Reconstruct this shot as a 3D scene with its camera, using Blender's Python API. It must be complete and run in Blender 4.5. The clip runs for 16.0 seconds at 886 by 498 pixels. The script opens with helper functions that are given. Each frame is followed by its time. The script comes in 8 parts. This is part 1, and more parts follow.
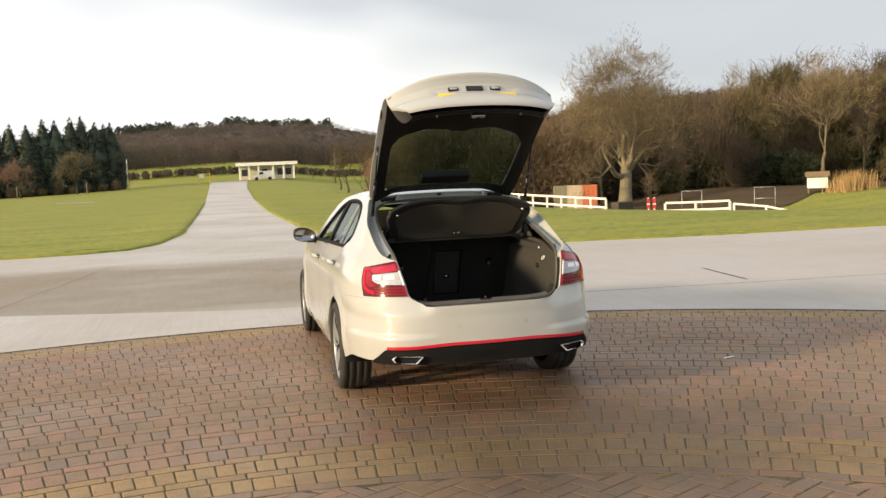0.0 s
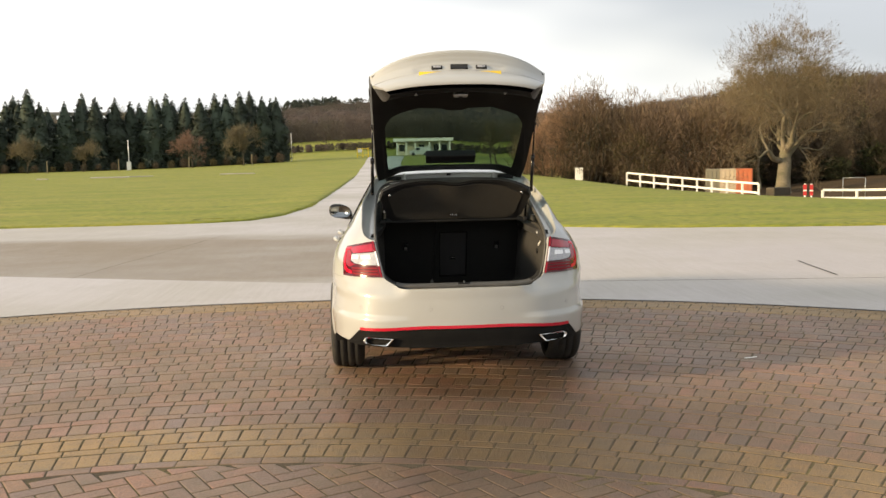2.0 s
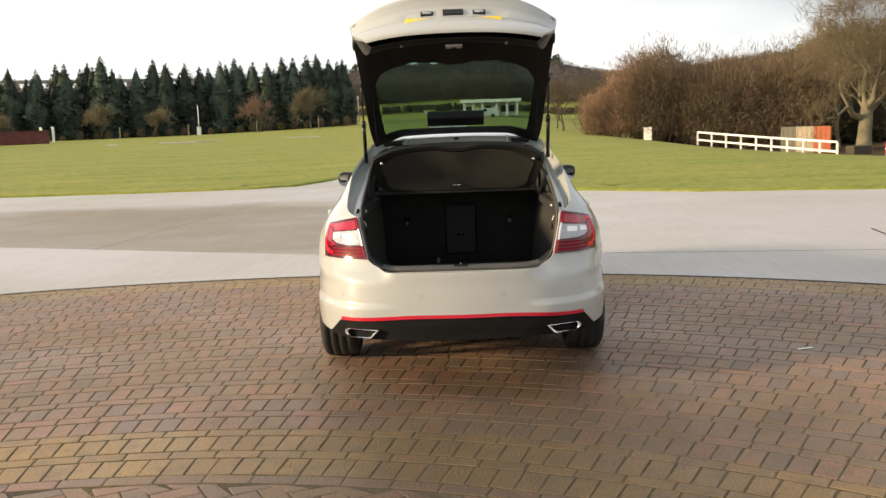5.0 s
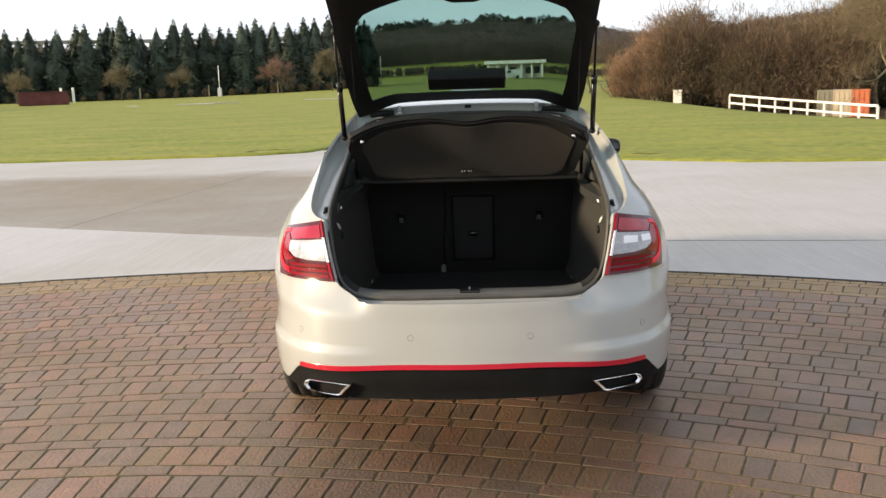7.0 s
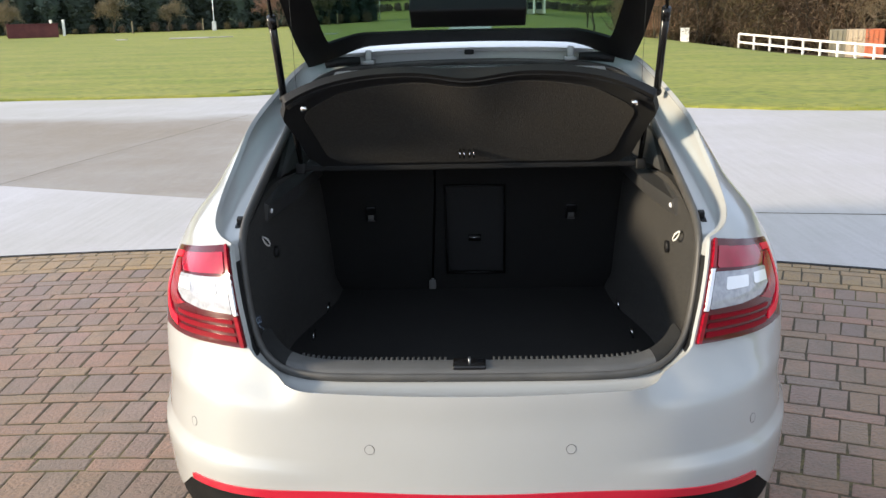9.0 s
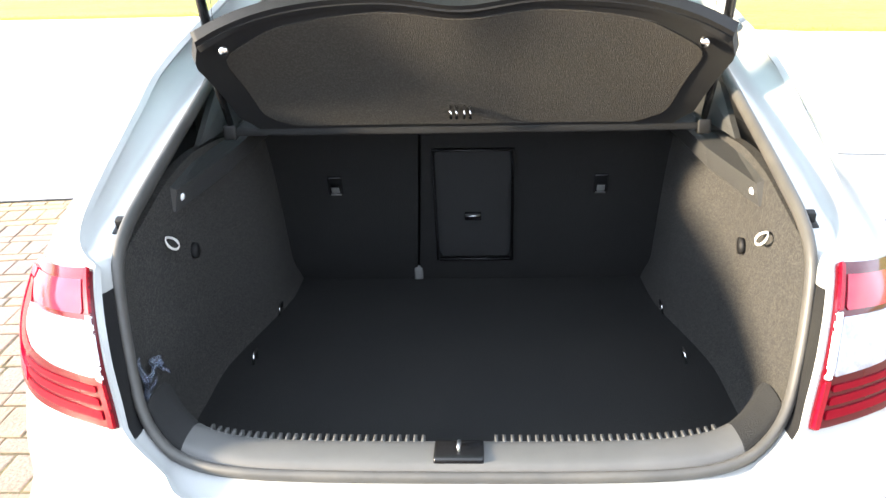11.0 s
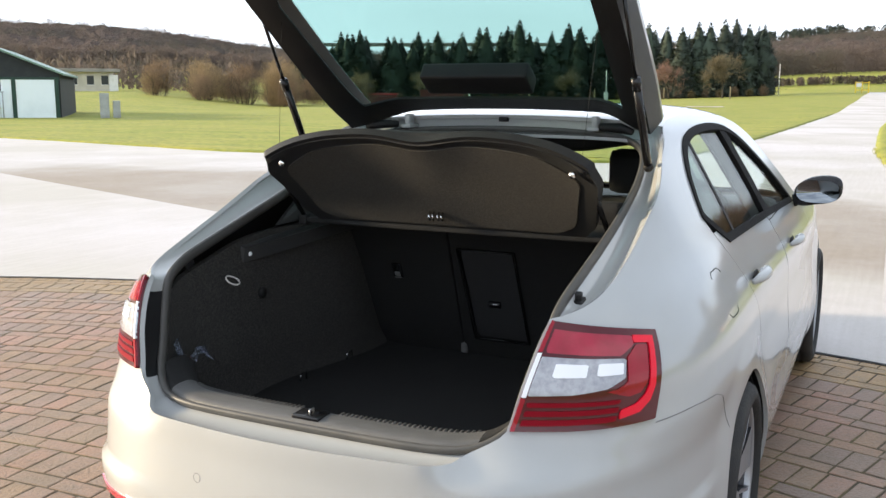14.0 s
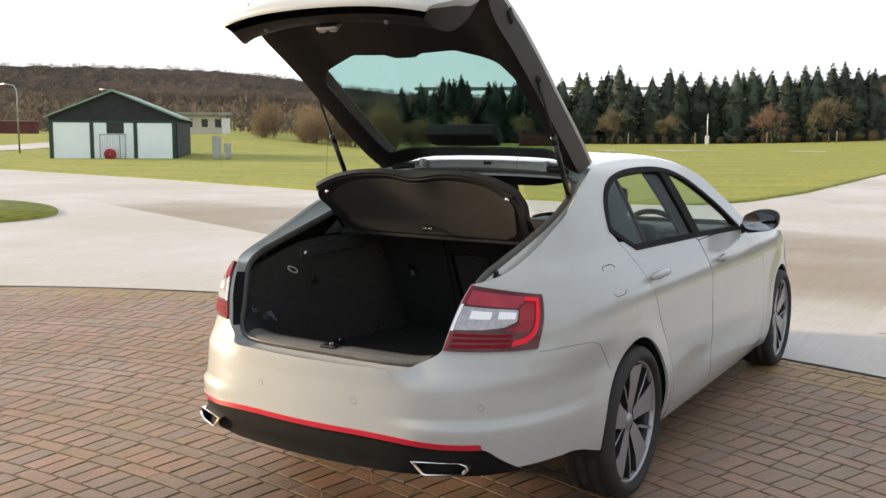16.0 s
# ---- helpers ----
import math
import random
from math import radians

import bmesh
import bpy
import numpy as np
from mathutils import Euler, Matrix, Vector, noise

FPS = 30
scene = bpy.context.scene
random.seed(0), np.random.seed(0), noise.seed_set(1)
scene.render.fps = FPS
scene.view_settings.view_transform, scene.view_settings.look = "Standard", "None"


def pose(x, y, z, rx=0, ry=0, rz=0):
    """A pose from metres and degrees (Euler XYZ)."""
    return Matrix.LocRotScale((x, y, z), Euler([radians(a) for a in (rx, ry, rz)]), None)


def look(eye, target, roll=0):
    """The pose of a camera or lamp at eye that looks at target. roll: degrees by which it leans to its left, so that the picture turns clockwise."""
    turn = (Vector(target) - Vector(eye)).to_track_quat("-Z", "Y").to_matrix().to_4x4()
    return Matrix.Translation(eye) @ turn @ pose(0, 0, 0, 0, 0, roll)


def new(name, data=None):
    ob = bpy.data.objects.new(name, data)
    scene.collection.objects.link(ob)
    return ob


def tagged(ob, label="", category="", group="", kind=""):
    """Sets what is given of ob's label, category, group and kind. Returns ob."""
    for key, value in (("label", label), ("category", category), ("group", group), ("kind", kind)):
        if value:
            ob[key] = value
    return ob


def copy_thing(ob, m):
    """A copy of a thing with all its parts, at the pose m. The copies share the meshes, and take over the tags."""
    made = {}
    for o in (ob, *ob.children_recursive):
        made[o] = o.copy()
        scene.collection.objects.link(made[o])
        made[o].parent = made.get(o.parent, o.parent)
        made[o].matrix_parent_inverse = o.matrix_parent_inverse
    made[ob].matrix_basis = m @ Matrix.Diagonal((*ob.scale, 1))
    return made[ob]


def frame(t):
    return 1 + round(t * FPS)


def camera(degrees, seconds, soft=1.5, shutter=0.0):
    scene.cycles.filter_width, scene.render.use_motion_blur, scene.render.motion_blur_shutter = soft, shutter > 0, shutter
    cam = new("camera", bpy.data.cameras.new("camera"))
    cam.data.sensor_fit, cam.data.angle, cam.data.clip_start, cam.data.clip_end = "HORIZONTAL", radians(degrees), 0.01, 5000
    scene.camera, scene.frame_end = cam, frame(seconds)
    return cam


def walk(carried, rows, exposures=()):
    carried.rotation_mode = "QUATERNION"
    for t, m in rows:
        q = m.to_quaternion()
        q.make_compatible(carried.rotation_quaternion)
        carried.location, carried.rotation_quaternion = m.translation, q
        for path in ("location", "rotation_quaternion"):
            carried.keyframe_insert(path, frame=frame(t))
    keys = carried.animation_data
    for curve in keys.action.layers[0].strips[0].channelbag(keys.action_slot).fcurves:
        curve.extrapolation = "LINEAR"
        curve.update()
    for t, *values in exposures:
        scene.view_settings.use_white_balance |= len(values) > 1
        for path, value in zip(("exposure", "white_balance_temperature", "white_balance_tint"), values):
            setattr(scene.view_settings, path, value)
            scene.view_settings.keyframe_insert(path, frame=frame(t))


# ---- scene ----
cam = camera(51.0, 16.0)
PATH = [
    (0, (-1.632, -5.604, 1.528), (-1.172, -3.664, 1.365), -2.5),
    (0.5, (-1.339, -5.673, 1.518), (-0.96, -3.715, 1.359), -2.0),
    (1, (-1.031, -5.749, 1.519), (-0.733, -3.779, 1.347), -1.5),
    (1.5, (-0.736, -5.707, 1.49), (-0.519, -3.727, 1.307), -1.4),
    (2, (-0.491, -5.656, 1.507), (-0.367, -3.67, 1.308), -1.2),
    (2.5, (-0.222, -5.598, 1.497), (-0.167, -3.61, 1.288), -0.6),
    (3, (-0.067, -5.572, 1.507), (-0.039, -3.583, 1.298), -0.3),
    (3.5, (-0.058, -5.506, 1.504), (-0.05, -3.518, 1.289), -1.1),
    (4, (-0.068, -5.367, 1.486), (-0.071, -3.381, 1.248), -1.5),
    (6.5, (0.061, -3.723, 1.517), (-0.01, -1.751, 1.192), -2.0),
    (7, (0.044, -3.307, 1.492), (-0.036, -1.34, 1.138), -1.8),
    (7.5, (0.016, -2.935, 1.492), (-0.057, -0.976, 1.096), -1.2),
    (8, (0.037, -2.54, 1.486), (-0.045, -0.584, 1.075), -1.1),
    (8.5, (0.041, -2.219, 1.484), (-0.044, -0.268, 1.052), -1.2),
    (9, (0.027, -1.869, 1.485), (-0.052, 0.07, 1.001), -1.3),
    (11.5, (0.058, -1.055, 1.451), (-0.045, 0.832, 0.795), -1.3),
    (12, (0.226, -1.061, 1.452), (-0.06, 0.83, 0.869), -1.5),
    (12.5, (0.482, -1.114, 1.449), (-0.019, 0.76, 0.962), -1.2),
    (13, (0.69, -1.288, 1.427), (0.07, 0.57, 1.023), -0.7),
    (13.5, (0.892, -1.455, 1.464), (0.175, 0.375, 1.09), -0.3),
    (14, (1.192, -1.607, 1.458), (0.335, 0.169, 1.126), 0.1),
    (14.5, (1.442, -1.803, 1.464), (0.503, -0.063, 1.164), 0.1),
    (15, (1.666, -2.059, 1.474), (0.679, -0.343, 1.191), 0.1),
    (15.5, (1.923, -2.301, 1.465), (0.901, -0.602, 1.206), 0.1),
    (16, (2.175, -2.546, 1.499), (1.124, -0.861, 1.256), 0.3),
]
EXPOSURES = [
    (0, 0.68, 7350, 10), (3.5, 0.72, 7350, 10), (7.0, 0.79, 6650, 10), (8.3, 0.91, 6150, 10), (9.0, 1.01, 5900, 10),
    (9.6, 1.38, 6000, 10), (10.6, 2.44, 6050, 10), (11.3, 2.90, 6050, 10), (12.2, 2.82, 6050, 10), (12.7, 2.20, 6100, 10),
    (13.2, 1.60, 6150, 10), (14.0, 1.28, 6300, 10), (15.0, 1.11, 6600, 10), (16.0, 0.92, 6800, 10),
]
walk(cam, [(t, look(eye, target, roll)) for t, eye, target, roll in PATH], EXPOSURES)

# ---- light: low, thinly veiled winter sun from the car's left, bright broken cloud ----
SUN_FROM = Vector((-1.12, -0.33, 0.300)).normalized()
world = bpy.data.worlds.new("sky")
scene.world = world
world.use_nodes = True
wn = world.node_tree.nodes
wl = world.node_tree.links
wn.clear()
w_out = wn.new("ShaderNodeOutputWorld")
w_bg = wn.new("ShaderNodeBackground")
w_bg.inputs["Strength"].default_value = 0.056
w_sky = wn.new("ShaderNodeTexSky")
w_sky.sky_type = "NISHITA"
w_sky.sun_disc = False
w_sky.sun_elevation = math.asin(SUN_FROM.z)
w_sky.sun_rotation = math.atan2(SUN_FROM.x, SUN_FROM.y)
w_sky.dust_density = 2.0
# broken cloud: soft white sheets over the blue
w_co = wn.new("ShaderNodeTexCoord")
w_map = wn.new("ShaderNodeMapping")
w_map.inputs["Scale"].default_value = (1.0, 1.0, 3.2)
w_map.inputs["Location"].default_value = (0.35, 0.1, 0.2)
w_no = wn.new("ShaderNodeTexNoise")
w_no.inputs["Scale"].default_value = 2.1
w_no.inputs["Detail"].default_value = 3.0
w_no.inputs["Roughness"].default_value = 0.52
w_ramp = wn.new("ShaderNodeValToRGB")
w_ramp.color_ramp.elements[0].position = 0.30
w_ramp.color_ramp.elements[0].color = (0.8, 0.8, 0.8, 1)
w_ramp.color_ramp.elements[1].position = 0.56
w_no2 = wn.new("ShaderNodeTexNoise")
w_no2.inputs["Scale"].default_value = 1.7
w_no2.inputs["Detail"].default_value = 2.5
w_cr = wn.new("ShaderNodeValToRGB")
w_cr.color_ramp.elements[0].position = 0.41
w_cr.color_ramp.elements[0].color = (8.0, 9.0, 10.6, 1)
w_cr.color_ramp.elements[1].position = 0.57
w_cr.color_ramp.elements[1].color = (13.2, 14.1, 15.2, 1)
w_mix = wn.new("ShaderNodeMix")
w_mix.data_type = "RGBA"
wl.new(w_co.outputs["Generated"], w_map.inputs["Vector"])
wl.new(w_map.outputs["Vector"], w_no.inputs["Vector"])
wl.new(w_map.outputs["Vector"], w_no2.inputs["Vector"])
wl.new(w_no.outputs["Fac"], w_ramp.inputs["Fac"])
wl.new(w_no2.outputs["Fac"], w_cr.inputs["Fac"])
wl.new(w_ramp.outputs["Color"], w_mix.inputs["Factor"])
wl.new(w_sky.outputs["Color"], w_mix.inputs["A"])
# the cloud is brighter towards the sun
w_dot = wn.new("ShaderNodeVectorMath")
w_dot.operation = "DOT_PRODUCT"
w_dot.inputs[1].default_value = SUN_FROM
wl.new(w_co.outputs["Generated"], w_dot.inputs[0])
w_rng = wn.new("ShaderNodeMapRange")
w_rng.inputs["From Min"].default_value, w_rng.inputs["From Max"].default_value = -1.0, 1.0
w_rng.inputs["To Min"].default_value, w_rng.inputs["To Max"].default_value = 0.85, 1.25
wl.new(w_dot.outputs["Value"], w_rng.inputs["Value"])
# and paler down towards the horizon than overhead
w_sep = wn.new("ShaderNodeSeparateXYZ")
wl.new(w_co.outputs["Generated"], w_sep.inputs["Vector"])
w_low = wn.new("ShaderNodeMapRange")
w_low.inputs["From Min"].default_value, w_low.inputs["From Max"].default_value = 0.0, 0.55
w_low.inputs["To Min"].default_value, w_low.inputs["To Max"].default_value = 1.02, 0.82
wl.new(w_sep.outputs["Z"], w_low.inputs["Value"])
w_both = wn.new("ShaderNodeMath")
w_both.operation = "MULTIPLY"
wl.new(w_rng.outputs["Result"], w_both.inputs[0])
wl.new(w_low.outputs["Result"], w_both.inputs[1])
w_scl = wn.new("ShaderNodeVectorMath")
w_scl.operation = "SCALE"
wl.new(w_cr.outputs["Color"], w_scl.inputs[0])
wl.new(w_both.outputs[0], w_scl.inputs["Scale"])
wl.new(w_scl.outputs["Vector"], w_mix.inputs["B"])
wl.new(w_mix.outputs["Result"], w_bg.inputs["Color"])
wl.new(w_bg.outputs["Background"], w_out.inputs["Surface"])

sun_data = bpy.data.lights.new("sun", "SUN")
sun_data.energy = 3.8
sun_data.angle = radians(7.0)
sun_data.color = (1.0, 0.80, 0.53)
sun = new("sun", sun_data)
sun.matrix_world = look(SUN_FROM * 60, (0, 0, 0))

# ---- materials ----
def mat(name, color, rough=0.6, metal=0.0, spec=0.5, coat=0.0, grain=None, stain=None, bump=0.0, bump_scale=60.0,
        by_object=0.0, by_island=0.0, coords="Object", transmission=0.0, ior=1.45, emit=None, rough_var=0.0, sheen=0.0):
    """A principled material. grain and stain: (scale, second colour, low, high): fine and coarse variation."""
    m = bpy.data.materials.new(name)
    m.use_nodes = True
    n, l = m.node_tree.nodes, m.node_tree.links
    b = n["Principled BSDF"]
    b.inputs["Roughness"].default_value = rough
    b.inputs["Metallic"].default_value = metal
    b.inputs["Specular IOR Level"].default_value = spec
    b.inputs["Coat Weight"].default_value = coat
    b.inputs["Coat Roughness"].default_value = 0.04
    b.inputs["Transmission Weight"].default_value = transmission
    b.inputs["IOR"].default_value = ior
    b.inputs["Sheen Weight"].default_value = sheen
    co = n.new("ShaderNodeTexCoord")
    geo = n.new("ShaderNodeNewGeometry")
    vec = geo.outputs["Position"] if coords == "World" else co.outputs["Object"]
    rgb = n.new("ShaderNodeRGB")
    rgb.outputs[0].default_value = (*color, 1)
    last = rgb.outputs[0]

    def blend(fac, col, a, mode="MIX"):
        x = n.new("ShaderNodeMix")
        x.data_type, x.blend_type = "RGBA", mode
        l.new(fac, x.inputs["Factor"])
        l.new(a, x.inputs["A"])
        if isinstance(col, tuple):
            x.inputs["B"].default_value = (*col, 1)
        else:
            l.new(col, x.inputs["B"])
        return x.outputs["Result"]

    facs = []
    for spec_ in (stain, grain):
        if spec_:
            sc, col, lo, hi = spec_
            t = n.new("ShaderNodeTexNoise")
            t.inputs["Scale"].default_value = sc
            t.inputs["Detail"].default_value = 6
            t.inputs["Roughness"].default_value = 0.6
            l.new(vec, t.inputs["Vector"])
            r = n.new("ShaderNodeMapRange")
            r.inputs["From Min"].default_value, r.inputs["From Max"].default_value = lo, hi
            l.new(t.outputs["Fac"], r.inputs["Value"])
            last = blend(r.outputs["Result"], col, last)
            facs.append(r.outputs["Result"])
    for amount, socket in ((by_object, "o"), (by_island, "i")):
        if amount:
            src = n.new("ShaderNodeObjectInfo").outputs["Random"] if socket == "o" else geo.outputs["Random Per Island"]
            hsv = n.new("ShaderNodeHueSaturation")
            r = n.new("ShaderNodeMapRange")
            r.inputs["To Min"].default_value, r.inputs["To Max"].default_value = 1 - amount, 1 + amount
            l.new(src, r.inputs["Value"])
            l.new(r.outputs["Result"], hsv.inputs["Value"])
            l.new(last, hsv.inputs["Color"])
            last = hsv.outputs["Color"]
    l.new(last, b.inputs["Base Color"])
    if rough_var and facs:
        r = n.new("ShaderNodeMapRange")
        r.inputs["To Min"].default_value, r.inputs["To Max"].default_value = rough - rough_var, rough + rough_var
        l.new(facs[0], r.inputs["Value"])
        l.new(r.outputs["Result"], b.inputs["Roughness"])
    if bump:
        t = n.new("ShaderNodeTexNoise")
        t.inputs["Scale"].default_value = bump_scale
        t.inputs["Detail"].default_value = 5
        l.new(vec, t.inputs["Vector"])
        bp = n.new("ShaderNodeBump")
        bp.inputs["Strength"].default_value = bump
        bp.inputs["Distance"].default_value = 0.01
        l.new(t.outputs["Fac"], bp.inputs["Height"])
        l.new(bp.outputs["Normal"], b.inputs["Normal"])
    if emit:
        b.inputs["Emission Color"].default_value = (*emit[0], 1)
        b.inputs["Emission Strength"].default_value = emit[1]
    return m


def glass(name, color, rough=0.0, edge=6.0):
    """A thin pane: tinted see-through with a mirror-like gloss by Fresnel."""
    m = bpy.data.materials.new(name)
    m.use_nodes = True
    n, l = m.node_tree.nodes, m.node_tree.links
    n.clear()
    o = n.new("ShaderNodeOutputMaterial")
    tr = n.new("ShaderNodeBsdfTransparent")
    tr.inputs["Color"].default_value = (*color, 1)
    gl = n.new("ShaderNodeBsdfGlossy")
    gl.inputs["Roughness"].default_value = rough
    lw = n.new("ShaderNodeLayerWeight")
    lw.inputs["Blend"].default_value = 0.5
    pw = n.new("ShaderNodeMath")
    pw.operation, pw.inputs[1].default_value = "POWER", edge
    fr = n.new("ShaderNodeMapRange")
    fr.inputs["To Min"].default_value, fr.inputs["To Max"].default_value = 0.014, 0.9
    l.new(lw.outputs["Facing"], pw.inputs[0])
    l.new(pw.outputs[0], fr.inputs["Value"])
    mx = n.new("ShaderNodeMixShader")
    l.new(fr.outputs["Result"], mx.inputs["Fac"])
    l.new(tr.outputs[0], mx.inputs[1])
    l.new(gl.outputs[0], mx.inputs[2])
    l.new(mx.outputs[0], o.inputs["Surface"])
    return m


PAINT = mat("car_paint", (0.392, 0.400, 0.394), rough=0.38, spec=0.3, coat=1.0, stain=(3.0, (0.370, 0.378, 0.372), 0.45, 0.75), grain=(900, (0.425, 0.43, 0.42), 0.5, 0.8))
PAINT.node_tree.nodes["Principled BSDF"].inputs["Coat Roughness"].default_value = 0.09
BLACK_GLOSS = mat("black_gloss", (0.010, 0.010, 0.011), rough=0.22, spec=0.35, coat=0.15)
BLACK_PLASTIC = mat("black_plastic", (0.012, 0.012, 0.013), rough=0.55, spec=0.3, bump=0.15, bump_scale=700, stain=(6, (0.018, 0.018, 0.017), 0.4, 0.7))
SILL_PALE = mat("loading_sill_plastic", (0.085, 0.084, 0.082), rough=0.48, bump=0.15, bump_scale=600, stain=(8, (0.105, 0.102, 0.097), 0.4, 0.7))
SILL_GREY = mat("sill_plastic", (0.036, 0.036, 0.037), rough=0.5, bump=0.15, bump_scale=600, stain=(8, (0.048, 0.048, 0.046), 0.4, 0.7))
GREY_PLASTIC = mat("grey_plastic", (0.10, 0.10, 0.10), rough=0.45, bump=0.15, bump_scale=600, stain=(8, (0.13, 0.13, 0.125), 0.4, 0.7))
SEAM_GREY = mat("shadowed_seam", (0.16, 0.16, 0.16), rough=0.6)
LINER = mat("dark_liner", (0.008, 0.008, 0.009), rough=0.8)
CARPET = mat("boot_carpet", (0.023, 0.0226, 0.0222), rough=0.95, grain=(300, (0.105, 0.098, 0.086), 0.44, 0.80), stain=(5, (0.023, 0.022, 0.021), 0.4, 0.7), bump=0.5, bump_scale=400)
# the same carpet deeper in the boot, its shade put into a darker colour
CARPET_SHADED = mat("boot_carpet_shaded", (0.0082, 0.0084, 0.0088), rough=0.95, grain=(300, (0.018, 0.0175, 0.017), 0.5, 0.8), stain=(5, (0.011, 0.011, 0.0108), 0.4, 0.7), bump=0.5, bump_scale=400)
FELT = mat("shelf_felt", (0.0200, 0.0174, 0.0138), rough=0.97, grain=(300, (0.058, 0.052, 0.043), 0.46, 0.76), stain=(7, (0.020, 0.018, 0.0155), 0.4, 0.7), bump=0.6, bump_scale=450)
RUBBER = mat("tyre_rubber", (0.020, 0.020, 0.020), rough=0.75, stain=(9, (0.045, 0.040, 0.034), 0.5, 0.8), bump=0.3, bump_scale=200)
SEAL = mat("rubber_seal", (0.060, 0.058, 0.055), rough=0.5, stain=(12, (0.085, 0.080, 0.072), 0.4, 0.7))
ALLOY = mat("machined_alloy", (0.36, 0.37, 0.39), rough=0.34, metal=0.6, grain=(300, (0.29, 0.30, 0.32), 0.45, 0.7))
ALLOY_DARK = mat("dark_alloy", (0.050, 0.050, 0.054), rough=0.4, metal=0.6)
CHROME = mat("chrome", (0.80, 0.80, 0.80), rough=0.12, metal=1.0)
STEEL = mat("bare_steel", (0.45, 0.45, 0.45), rough=0.35, metal=1.0)
RED_STRIP = mat("red_reflector", (0.47, 0.008, 0.030), rough=0.2, coat=1.0)
RED_LENS = mat("red_lens", (0.30, 0.004, 0.016), rough=0.18, spec=0.2, coat=0.5, stain=(14, (0.20, 0.002, 0.008), 0.4, 0.7))
RED_DEEP = mat("deep_red_lens", (0.075, 0.002, 0.006), rough=0.15, spec=0.3, coat=0.5)
RED_DIM = mat("dim_red_lens", (0.20, 0.003, 0.011), rough=0.35, spec=0.1, coat=0.0)
RED_PALE = mat("rose_red_lens", (0.36, 0.008, 0.032), rough=0.15, spec=0.3, coat=0.8, stain=(16, (0.26, 0.006, 0.020), 0.4, 0.7))
RED_BRIGHT = mat("bright_red_light_guide", (0.78, 0.006, 0.030), rough=0.25, spec=0.2, coat=0.25)
CLEAR_LENS = mat("clear_lens", (0.40, 0.41, 0.45), rough=0.15, coat=1.0, grain=(60, (0.26, 0.27, 0.30), 0.4, 0.7))
LENS_WHITE = mat("white_reversing_lens", (0.86, 0.88, 0.92), rough=0.12, coat=1.0)
GLASS_DARK = glass("tinted_glass", (0.52, 0.64, 0.61))
GLASS_CLEAR = glass("windscreen_glass", (0.90, 0.94, 0.92), edge=10.0)
SEAT = mat("seat_cloth", (0.018, 0.018, 0.019), rough=0.85, bump=0.3, bump_scale=300)
YELLOW = mat("yellow_plate", (0.75, 0.52, 0.03), rough=0.4)
WHITE_PAINT = mat("white_paint", (0.78, 0.77, 0.73), rough=0.55, stain=(2.5, (0.60, 0.58, 0.52), 0.5, 0.8), coords="World")
CONCRETE = mat("concrete", (0.485, 0.445, 0.435), rough=0.55, rough_var=0.12, stain=(0.22, (0.42, 0.395, 0.36), 0.40, 0.62), grain=(26, (0.40, 0.38, 0.35), 0.5, 0.75), bump=0.35, bump_scale=70, coords="World")


